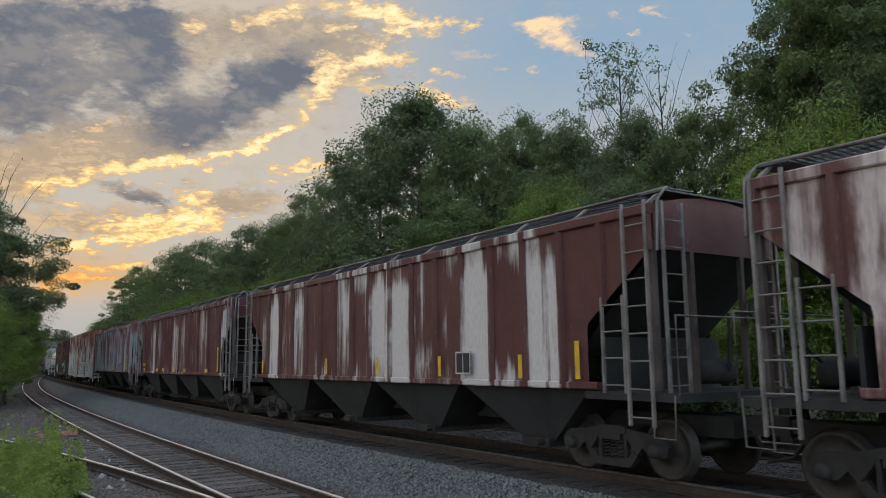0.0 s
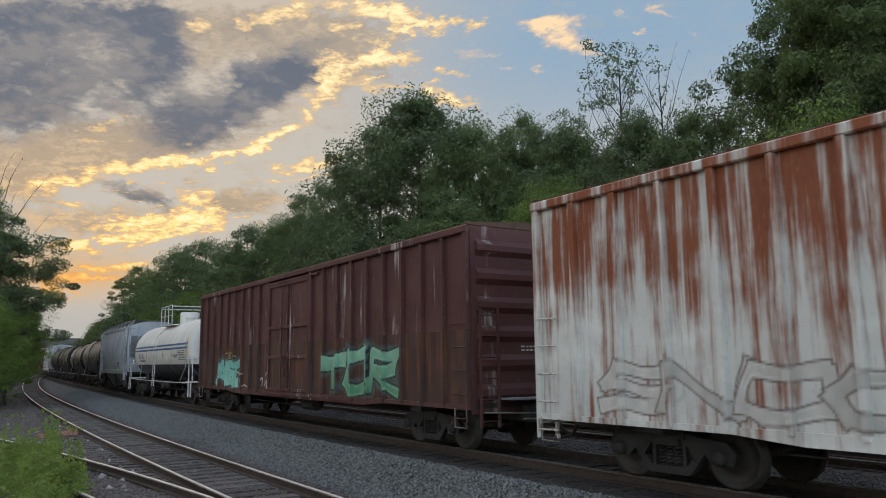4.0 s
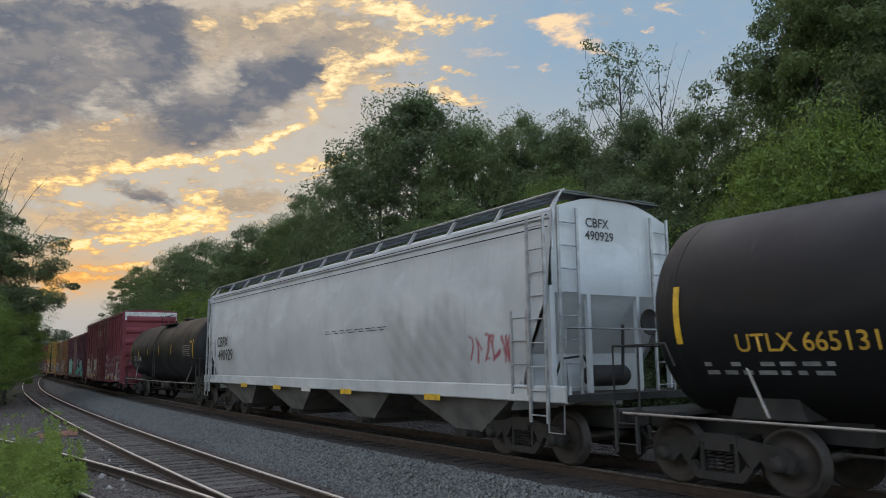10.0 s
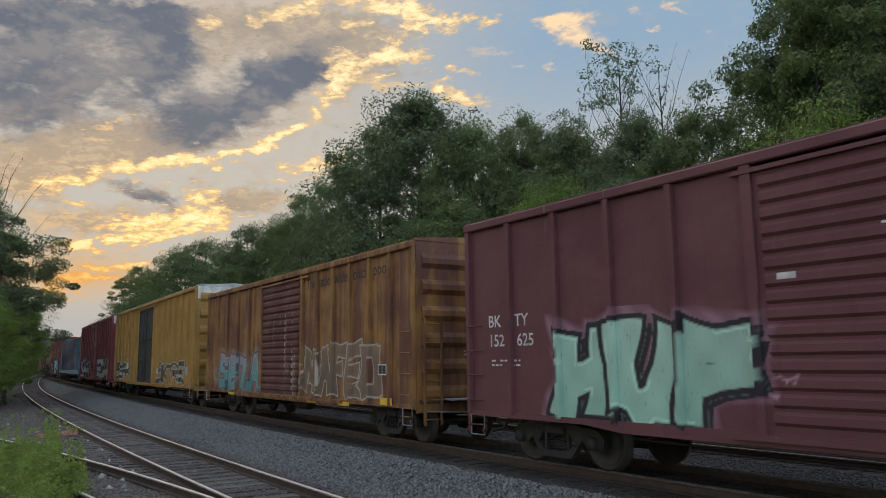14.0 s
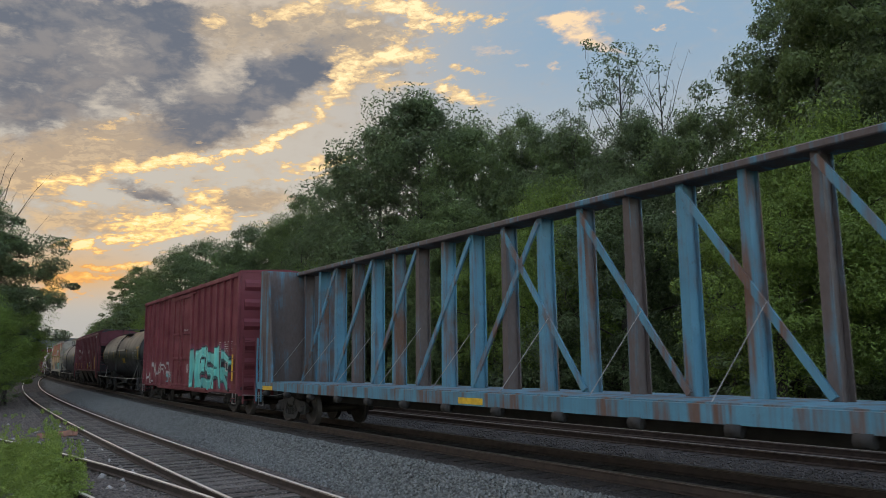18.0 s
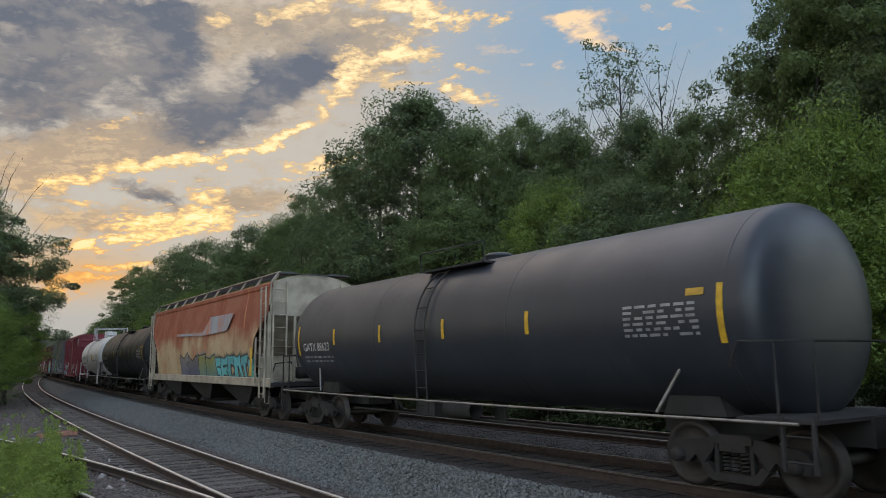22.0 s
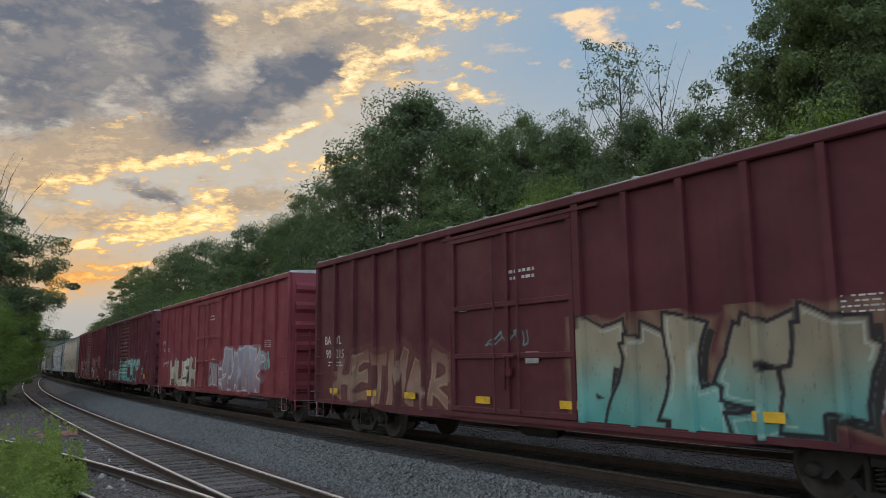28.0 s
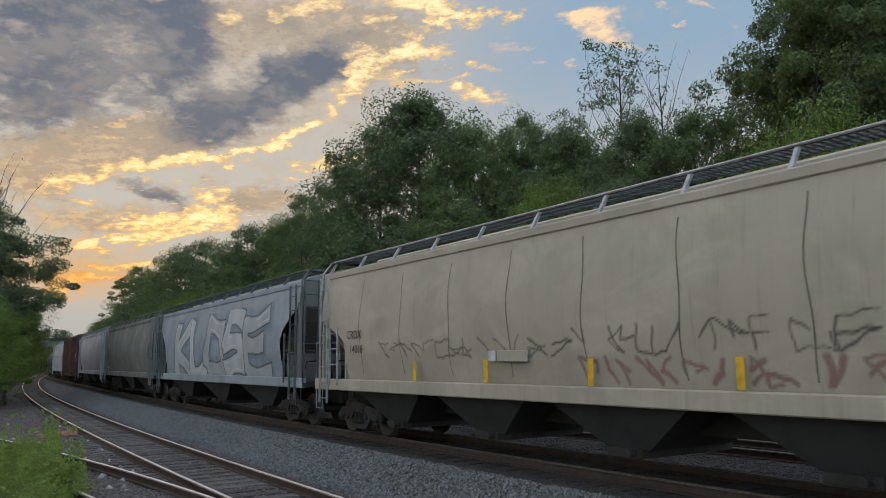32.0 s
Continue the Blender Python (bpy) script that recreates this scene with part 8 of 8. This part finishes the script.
sign(m[1] - 0.3, m[1] - 0.2, 1.5, 2.6, -1.432, MAT_YELLOW, m[0])
for x in (-m[1] + 0.9, 0.0, m[1] - 0.9):
    sign(x - 0.4, x + 0.4, 0.98, 1.1, -1.525, MAT_YELLOW, m[0])
# 20
f = both([piece("NESAR", 1.6, 6.9, 0.74, 2.42, [(0.09, 0.44, 0.40), (0.12, 0.52, 0.46), (0.20, 0.62, 0.54)], (0.012, 0.03, 0.035), (0.22, 0.05, 0.10), (0.02, 0.02, 0.025), 0.12, 203, 0.018, 0.12, 1.28), spray_field(202, -7.4, -1.8, 0.85, 1.9, [(0.3, 0.26, 0.24), (0.12, 0.05, 0.045)], (0.4, 0.38, 0.36), None, 7, 0.05)])
m = coupled(20, boxcar(20, "red box car with large teal sprayed strokes and plug door", K[20], K[21], BOX["red_b_plain"], 4.93, 0.80, (-1.43, 1.57), posts=(6, 7), spray=f, smat=BOX["red_b"], spray_z=(0.82, 2.6), ribs=6), 6.3)
bars(5.6, 7.2, 2.2, 2.6, 5, -1.526, MAT_WHITE, m[0], 20, fill=0.3)
frame_panel(m[0], 6.48, 6.95, 1.52, 1.86, -1.53)
sign(7.38, 7.53, 1.2, 2.1, -1.592, MAT_YELLOW, m[0])
lettering("CLOSE THIS DOOR", 0.75, 3.2, 0.08, -1.612, MAT_WHITE, m[0])
m = coupled(21, tank_car(21, "black tank car with yellow reflectors and grey stencils", K[21], K[22], TANK_BLACK, r=1.43, zc=2.42), 5.9)
tank_marks(m, "PROX 676555", 2.3, 0.24, yellow_panel=1.9, seed=21, at=1.9)
end_text("PROX 676555", 0.25, 2.98, 0.17, m[1] - 0.02, MAT_WHITE, m[0])
part("jacket_edge", Shape().prism([(-1.44, 2.62), (-1.40, 2.70), (-1.43, 2.71), (-1.475, 2.62)], -2.6, 2.6), TANK_BLACK, m[0])
m = coupled(22, hopper(22, "dark red covered hopper car with white marks", K[22], K[23], HOP_RED, 4.1, 1.38, posts=17, bay_mat=DARK_BAY, slope=(3.2, 1.64, 1.4)), 6.8)
for i, tx in enumerate(("CR", "DX")):
    lettering(tx, -4.75 + i * 0.75, 2.92, 0.3, -1.582, MAT_WHITE, m[0])
for i, tx in enumerate(("37", "25", "41")):
    lettering(tx, -4.75 + i * 0.8, 2.35, 0.32, -1.582, MAT_WHITE, m[0])
frame_panel(m[0], 3.5, 3.95, 1.68, 1.98, -1.59)
for x in (-2.4, 2.95):
    part("white_disc", Shape().plate([(x + 0.16 * math.cos(a), 2.82 + 0.16 * math.sin(a)) for a in np.linspace(0, 2 * math.pi, 15)[:-1]], -1.588, -1.576), MAT_WHITE, m[0])
sign(7.0, 8.0, 3.8, 3.88, -1.58, MAT_WHITE, m[0], "white_strip")
for x in (-6.9, -4.4, -2.08, 2.47, 4.9, 7.15):
    sign(x - 0.05, x + 0.05, 1.5, 1.95 if x < 5 else 2.43, -1.585, MAT_YELLOW, m[0])
m = coupled(23, tank_car(23, "slate grey tank car with scrawled pale marks", K[23], K[24], TANK_SLATE, r=1.52, zc=2.46), 6.2)
tank_marks(m, "GATX 88623", 2.2, 0.22, yellow_panel=None, seed=23)
# 24: orange hopper
SKY, NAVY = (0.20, 0.34, 0.46), (0.03, 0.07, 0.17)
f = both([piece("SECOTE", 2.6, 7.4, 1.0, 2.05, [(0.03, 0.10, 0.11), (0.10, 0.50, 0.52), (0.08, 0.40, 0.44)], INK, (0.02, 0.02, 0.025), (0.01, 0.01, 0.012), 0.16, 241, 0.03), piece("OO", -2.6, 0.2, 1.02, 2.05, [(0.03, 0.07, 0.20), (0.20, 0.19, 0.18)], INK, None, None, 0.34, 242, 0.03), piece("SE", 0.3, 2.7, 1.0, 2.1, [(0.10, 0.30, 0.36), (0.30, 0.30, 0.06)], INK, (0.05, 0.22, 0.30), None, 0.22, 243, 0.03)])
m = coupled(24, hopper(24, "faded orange covered hopper car with teal and black spray paint", K[24], K[25], HOP_ORANGE_P, 4.30, 1.28, bays=3, smooth=True, bay_mat=DARK_BAY, end_mat=HOP_BONE, rail_mat=HOP_BONE, sill_mat=HOP_BONE, spray=f, smat=HOP_ORANGE, spray_z=(1.1, 2.5), slope=(3.3, 2.3, 1.3)), 6.9)
BLUEWORN = paint("worn_blue_flash", (0.30, 0.34, 0.37), (0.36, 0.14, 0.08), 0.34, 0, 0.1, 0.3, seed=24.5)
flash = Shape()
flash.add([(-3.0, -1.6, 2.98), (1.2, -1.6, 2.88), (1.2, -1.6, 3.0), (-3.0, -1.6, 3.08), (4.4, -1.6, 2.95), (5.15, -1.57, 3.55), (2.2, -1.57, 3.55), (1.6, -1.59, 3.2)], [(0, 1, 2, 3), (1, 4, 5, 6), (1, 6, 7, 2)])
part("blue_flash", flash, BLUEWORN, m[0], "worn grey-blue painted flash")
sign(7.1, 7.3, 1.4, 2.3, -1.6, MAT_YELLOW, m[0])
m = coupled(25, tank_car(25, "long black tank car with a dull sooty shell", K[25], K[26], TANK_BLACK_B, r=1.54, zc=2.46), 6.9)
tank_marks(m, "", 2.2, 0.24, yellow_panel=None, seed=25)
lettering("SHPX 214891", -m[1] + 2.0, 2.2, 0.24, 0, MAT_WHITE, m[0], m[2])
m = coupled(26, tank_car(26, "clean white tank car with black marks and white rails", K[26], K[27], TANK_CLEAN, r=1.50, zc=2.46, gap=0.88, cage=True, rail_mat=MAT_WHITE), 4.5)
lettering("OLNX 718387", -3.8, 2.35, 0.25, 0, MAT_BLACK, m[0], m[2])
bars(-4.6, -3.1, 1.85, 2.08, 2, 0, MAT_BLACK, m[0], 26, m[2], fill=0.45)
for x in (-m[1] + 0.5, -1.54, 1.3, 2.6, m[1] - 0.45):
    sign(x - 0.05, x + 0.05, 2.2, 2.6 if abs(x) < 4 else 2.9, 0, MAT_YELLOW, m[0], "reflector", m[2])
sign(1.4, 2.1, 2.12, 2.55, 0, MAT_YELLOW, m[0], "warning_panel", m[2])
lettering("SODIUM HYPOCHLORITE SOLUTION", 3.15, 2.1, 0.085, 0, MAT_BLACK, m[0], m[2])
bars(4.3, 5.35, 2.0, 2.6, 7, 0, MAT_BLACK, m[0], 27, m[2], fill=0.3)
part("placard", Shape().plate([(4.75, 1.2), (4.99, 1.44), (4.75, 1.68), (4.51, 1.44)][::-1], -1.32, -1.3), MAT_WHITE, m[0], "white diamond placard")
# 27
f = both([piece("KRIST", -7.0, -2.0, 0.85, 2.0, [(0.08, 0.36, 0.40), (0.12, 0.30, 0.30), (0.35, 0.10, 0.14)], (0.40, 0.38, 0.36), None, None, 0.11, 271), spray_field(272, -2.0, 7.0, 0.9, 2.0, [(0.25, 0.14, 0.13), (0.2, 0.12, 0.12)], (0.40, 0.34, 0.32), None, 12, 0.05)])
m = coupled(27, boxcar(27, "red box car with small sprayed marks and a white disc", K[27], K[28], BOX["bright_plain"], 4.42, 0.82, (-1.69, 1.67), posts=(5, 6), spray=f, smat=BOX["bright"], spray_z=(0.85, 2.5)), 5.9)
part("white_disc", Shape().plate([(6.7 + 0.35 * math.cos(a), 3.82 + 0.35 * math.sin(a)) for a in np.linspace(0, 2 * math.pi, 21)[:-1]], -1.6, -1.592), MAT_WHITE, m[0])
for x in (2.0, 3.6, 4.5):
    sign(x - 0.1, x + 0.1, 1.05, 1.6, -1.592, MAT_AMBER, m[0])
sign(7.2, 7.35, 1.0, 2.2, -1.592, MAT_AMBER, m[0])
box_marks(m, (-1.69, 1.67), 27)
# 28
f = both([spray_field(283, -8.9, -4.6, 1.1, 2.0, [(0.5, 0.5, 0.5)], (0.5, 0.5, 0.5), None, 7, 0.028), piece("AKN", -3.9, 0.6, 0.95, 2.5, [(0.10, 0.34, 0.26), (0.38, 0.46, 0.16), (0.08, 0.14, 0.26)], INK, (0.40, 0.12, 0.15), INK, 0.19, 281, 0.03), piece("LOSER", 2.4, 8.2, 1.0, 2.2, [(0.26, 0.25, 0.24), (0.17, 0.16, 0.16)], (0.05, 0.05, 0.05), None, None, 0.12, 282)])
m = coupled(28, boxcar(28, "grey-blue box car with a worn blue panel and white marks", K[28], K[29], GREYBLUE_P, 4.62, 0.9, (-1.5, 1.6), posts=(9, 9), spray=f, smat=GREYBLUE, spray_z=(0.92, 2.6)), 7.6)
BLUE_SHEET = paint("worn_blue_sheet", (0.035, 0.125, 0.34), (0.10, 0.10, 0.10), 0.24, 0.0, 0.3, 0.3, seed=28.3)
PALE_SHEET = paint("pale_blue_sheet", (0.17, 0.24, 0.29), (0.10, 0.10, 0.10), 0.24, 0.0, 0.3, 0.3, seed=28.7)
for i in range(3):
    xa = -m[1] + 0.07 + ((-1.5 - 0.12) + m[1] - 0.07) * (i + 1) / 9
    sign(xa + 0.06, xa + 0.84, 2.85, 4.1, -1.527, BLUE_SHEET, m[0], "blue_panel")
    if i:
        sign(xa + 0.06, xa + 0.84, 0.98, 1.6 if i == 1 else 2.83, -1.527, PALE_SHEET, m[0], "pale_panel")
for i, tx in enumerate(("MADE", "YOU", "LOOK")):
    lettering(tx, -m[1] + 4.6, 1.95 - i * 0.28, 0.17, -1.53, MAT_WHITE, m[0], name="scrawl", stretch=0.9)
for i, tx in enumerate(("BA", "EX", "892")):
    lettering(tx, -m[1] + 1.44 + i * 0.907, 3.1, 0.27, -1.533, MAT_WHITE, m[0])
box_marks(m, (-1.5, 1.6), 28, 3.3)
# 29
f = both([piece("EMLSP", 1.75, 6.3, 0.70, 2.35, [(0.06, 0.34, 0.31), (0.16, 0.38, 0.33), (0.33, 0.29, 0.20), (0.32, 0.27, 0.19)], INK, (0.26, 0.18, 0.11), (0.02, 0.02, 0.02), 0.17, 293, 0.02), piece("HETMAR", -6.9, -1.8, 0.78, 2.05, [(0.30, 0.16, 0.11), (0.34, 0.22, 0.16), (0.20, 0.08, 0.06)], (0.10, 0.03, 0.03), (0.15, 0.06, 0.05), None, 0.12, 292, 0.03)])
m = coupled(29, boxcar(29, "dark maroon box car with teal and ochre sprayed strokes", K[29], K[30], BOX["maroon_plain"], 4.47, 0.78, (-1.68, 1.78), posts=(6, 6), spray=f, smat=BOX["maroon"], spray_z=(0.8, 2.5), roof=ROOF_PALE), 6.2)
for i, tx in enumerate(("BA", "YL")):
    lettering(tx, -m[1] + 0.65 + i * 0.62, 2.35, 0.22, -1.526, MAT_WHITE, m[0])
for i, tx in enumerate(("90", "215")):
    lettering(tx, -m[1] + 0.7 + i * 0.66, 2.0, 0.22, -1.527, MAT_WHITE, m[0])
for x in (-7.0, -5.0, -3.3, -0.7, 1.6, 5.1):
    sign(x - 0.22, x + 0.22, 1.02, 1.15, -1.596, MAT_YELLOW, m[0])
box_marks(m, (-1.68, 1.78), 29)
# 30
f = both([piece("MUSH", -6.3, -1.75, 0.78, 2.1, [(0.46, 0.41, 0.30), (0.54, 0.50, 0.42)], INK, None, (0.06, 0.04, 0.04), 0.14, 301, 0.016), piece("SAMK", 1.75, 5.9, 0.74, 2.3, [(0.20, 0.11, 0.12), (0.30, 0.26, 0.29), (0.34, 0.34, 0.39)], (0.50, 0.48, 0.48), (0.30, 0.26, 0.27), None, 0.16, 302, 0.02), piece("OS", -0.1, 1.4, 1.0, 1.95, [(0.32, 0.29, 0.31)], (0.45, 0.42, 0.43), None, None, 0.15, 303, 0.02)])
m = coupled(30, boxcar(30, "red box car with pale sprayed strokes and a sliding door", K[30], K[31], BOX["bright_plain"], 4.44, 0.8, (-1.65, 1.46), posts=(5, 6), roof=ROOF_PALE, spray=f, smat=BOX["bright"], spray_z=(0.82, 2.4)), 6.2)
lettering("ATW", -m[1] + 0.75, 2.75, 0.2, -1.526, MAT_WHITE, m[0])
for i, tx in enumerate(("100", "375")):
    lettering(tx, -m[1] + 0.8 + i * 0.8, 2.42, 0.2, -1.526, MAT_WHITE, m[0])
box_marks(m, (-1.65, 1.46), 30, 3.4)
# 31
f = both([piece("NEOKT", -1.6, 4.7, 0.75, 2.15, [(0.06, 0.34, 0.29), (0.20, 0.42, 0.36), (0.30, 0.40, 0.35)], (0.02, 0.03, 0.03), None, (0.34, 0.33, 0.31), 0.15, 311, 0.018), piece("SERSET", -6.2, -1.9, 0.85, 1.5, [(0.15, 0.05, 0.05), (0.22, 0.11, 0.10)], (0.32, 0.24, 0.23), None, None, 0.11, 312, 0.03)])
m = coupled(31, boxcar(31, "dark red box car with teal sprayed strokes and ribbed door", K[31], K[32], BOX["maroon_b_plain"], 4.45, 0.8, (-1.6, 1.42), True, (5, 7), roof=ROOF_PALE, spray=f, smat=BOX["maroon_b"], spray_z=(0.82, 2.4)), 6.2)
frame_panel(m[0], 5.45, 5.9, 1.32, 1.6, -1.53)
sign(6.35, 6.8, 1.08, 1.28, -1.592, MAT_YELLOW, m[0])
lettering("LRS", -m[1] + 0.8, 2.5, 0.22, -1.526, MAT_WHITE, m[0])
lettering("6757", -m[1] + 0.85, 2.12, 0.22, -1.526, MAT_WHITE, m[0])
sign(-m[1] + 0.5, -m[1] + 1.1, 1.35, 1.55, -1.592, MAT_YELLOW, m[0])
box_marks(m, (-1.6, 1.42), 31, 2.9)
# 32: red boxcar with tall white letters
f = both([piece("NEKO", -6.0, -1.7, 0.74, 2.2, [(0.32, 0.13, 0.07), (0.46, 0.17, 0.17), (0.48, 0.20, 0.20)], (0.09, 0.03, 0.03), (0.20, 0.17, 0.16), (0.42, 0.40, 0.38), 0.17, 321, 0.014), piece("VISUT", 1.7, 7.4, 0.76, 2.3, [(0.26, 0.11, 0.06), (0.38, 0.15, 0.11), (0.48, 0.18, 0.18)], (0.09, 0.03, 0.03), (0.14, 0.10, 0.10), (0.45, 0.43, 0.41), 0.17, 323, 0.014), piece("NUL", -1.1, 1.0, 1.0, 2.1, [(0.06, 0.05, 0.05), (0.10, 0.06, 0.06), (0.36, 0.13, 0.14)], (0.40, 0.36, 0.36), (0.05, 0.04, 0.04), None, 0.13, 324, 0.03)])
m = coupled(32, boxcar(32, "bright red box car with tall white shapes and pink spray paint", K[32], K[33], BOX["bright_plain"], 4.42, 0.8, (-1.46, 1.38), True, (5, 7), front_posts=(2.67, 3.57, 4.47, 5.37, 6.27, 7.17, 7.83), spray=f, smat=BOX["bright"], spray_z=(0.82, 2.5)), 5.9)
for i, tx in enumerate("GATX"):
    lettering(tx, 4.02 + i * 0.903, 3.48, 0.62, -1.528, MAT_WHITE, m[0], bold=0.05, stretch=0.82, label="tall white painted letter")
for x in (-6.2, -3.9, -2.0, 1.0, 3.0, 5.0, 7.2):
    sign(x - 0.25, x + 0.25, 0.7, 0.82, -1.59, MAT_YELLOW, m[0])
lettering("LRS", -6.9, 2.55, 0.26, -1.526, MAT_WHITE, m[0])
# 33: tan hopper, then pale ones
f33 = both([spray_field(331, -5.3, 0.5, 1.85, 2.25, [(0.10, 0.09, 0.08)], (0.06, 0.055, 0.05), None, 12, 0.04), spray_field(332, 0.6, 6.0, 1.85, 2.35, [(0.10, 0.09, 0.08)], (0.06, 0.055, 0.05), None, 10, 0.035), spray_field(333, 1.2, 7.0, 1.42, 1.85, [(0.26, 0.16, 0.13)], (0.24, 0.14, 0.12), None, 14, 0.08)])
m = coupled(33, hopper(33, "tan covered hopper car with scratched marks and yellow strips", K[33], K[34], HOP_TAN_P, 4.12, 1.32, bays=4, smooth=True, bay_mat=DARK_BAY, end_mat=HOP_TAN_P, rail_mat=MAT_GALV, spray=f33, smat=HOP_TAN, spray_z=(1.1, 2.6), slope=(2.85, 2.2, 1.35)), 6.9)
SEAM_DARK = plain("seam_dark_tan", (0.17, 0.15, 0.12), 0.7, 0, 0.4, 2)
for x in (-6.2, -4.3, -2.4, -0.5, 1.4, 3.3, 5.2):
    part("seam", Shape().add([(x + q + 0.03 * math.sin(z * 4 + x), m[5](z) - 0.006, z) for z in np.linspace(1.5, 3.8, 17) for q in (-0.012, 0.012)], [(2 * j, 2 * j + 1, 2 * j + 3, 2 * j + 2) for j in range(16)]), SEAM_DARK, m[0])
part("outlet_plate", Shape().box(-0.75, 0.05, -1.6, -1.55, 1.78, 1.98, 0.01), HOP_TAN_P, m[0])
sign(-1.0, -0.8, 1.8, 1.98, -1.602, MAT_WHITE, m[0], "small_plate")
lettering("CRDX", -6.4, 2.45, 0.2, -1.6, MAT_BLACK, m[0])
lettering("14016", -6.3, 2.1, 0.2, -1.59, MAT_BLACK, m[0])
for x in (-3.6, -1.1, 1.6, 4.25, 6.9):
    sign(x - 0.06, x + 0.06, 1.4, 1.82 if x < 5 else 2.3, -1.6, MAT_YELLOW, m[0])
f34 = piece("KLOSE", -5.6, 6.4, 1.2, 3.75, [(0.48, 0.49, 0.49), (0.44, 0.46, 0.47)], (0.05, 0.07, 0.08), (0.10, 0.17, 0.22), (0.16, 0.20, 0.23), 0.12, 341, 0.012, 0.1, 1.1)
m = coupled(34, hopper(34, "pale hopper car filled with huge white sprayed strokes", K[34], K[35], HOP_PALE_P, 4.12, 1.32, bays=3, smooth=True, bay_mat=DARK_BAY, end_mat=HOP_DULL, rail_mat=MAT_GRATING, spray=f34, smat=HOP_PALE, spray_z=(1.1, 3.7)), 7.0)
m = coupled(35, hopper(35, "grey-green covered hopper car, plain and dirty", K[35], K[36], HOP_DULL, 4.12, 1.32, bays=3, smooth=True, bay_mat=DARK_BAY), 6.9)
m = coupled(36, hopper(36, "pale grey covered hopper car with faint spray marks", K[36], K[37], HOP_GREY, 4.12, 1.32, bays=3, smooth=True, bay_mat=DARK_BAY), 6.9)
m = coupled(37, boxcar(37, "dark red box car far back in the train", K[37], K[38], RUST_DARK, 4.5, 0.86, (-1.5, 1.5)), 6.2)
m = coupled(38, hopper(38, "pale covered hopper car far back in the train", K[38], K[39], HOP_GREY, 4.12, 1.32, bays=3, smooth=True, bay_mat=DARK_BAY), 6.9)
m = coupled(39, tank_car(39, "black tank car far back in the train", K[39], K[40], TANK_BLACK), 6.2)


# ---- motion: the train rolls past at a steady pace, its wheels turn, the clouds drift ----
PACE = 18.4


def car_pose(s, half):
    """The pose of a car whose middle is s metres along the line; its trucks stand on the rails."""
    a, b = line(s - half), line(s + half)
    dx, dy = a[0] - b[0], a[1] - b[1]
    return Matrix.Translation(((a[0] + b[0]) / 2, (a[1] + b[1]) / 2, 0.0)) @ Matrix.Rotation(math.atan2(dy, dx), 4, "Z")


def motions():
    for car, k0, k1, half in TRAIN:
        mid = (k0 + k1) / 2
        # rows close together on the bend near the camera, wider where the car is far off or gone
        walk(car, [(t, car_pose(mid - PACE * t, half)) for t in np.arange(0.0, 32.01, 0.5)])
    for ob, number, ax, along in WHEELS:
        car, k0, k1, half = TRAIN[number]
        s = (k0 + k1) / 2 - along
        t0, t1 = max(0.0, (s - 34.0) / PACE), min(32.0, (s + 9.0) / PACE)
        frames = range(round(t0 * FPS), round(t1 * FPS) + 1)
        rows = [(i / FPS, pose(ax, 0, 0.457, 0, math.degrees((i - frames[0]) / FPS * PACE / 0.457), 0)) for i in frames] if t1 > t0 else []
        if rows:
            rows = ([(0.0, rows[0][1])] if frames[0] > 0 else []) + rows + ([(32.0, rows[-1][1])] if frames[-1] < 960 else [])
        else:
            rows = [(0.0, pose(ax, 0, 0.457)), (32.0, pose(ax, 0, 0.457))]
        walk(ob, rows)
    walk(clouds, [(0.0, pose(0, 0, 0)), (32.0, pose(13.6, -6.4, 0))])


motions()
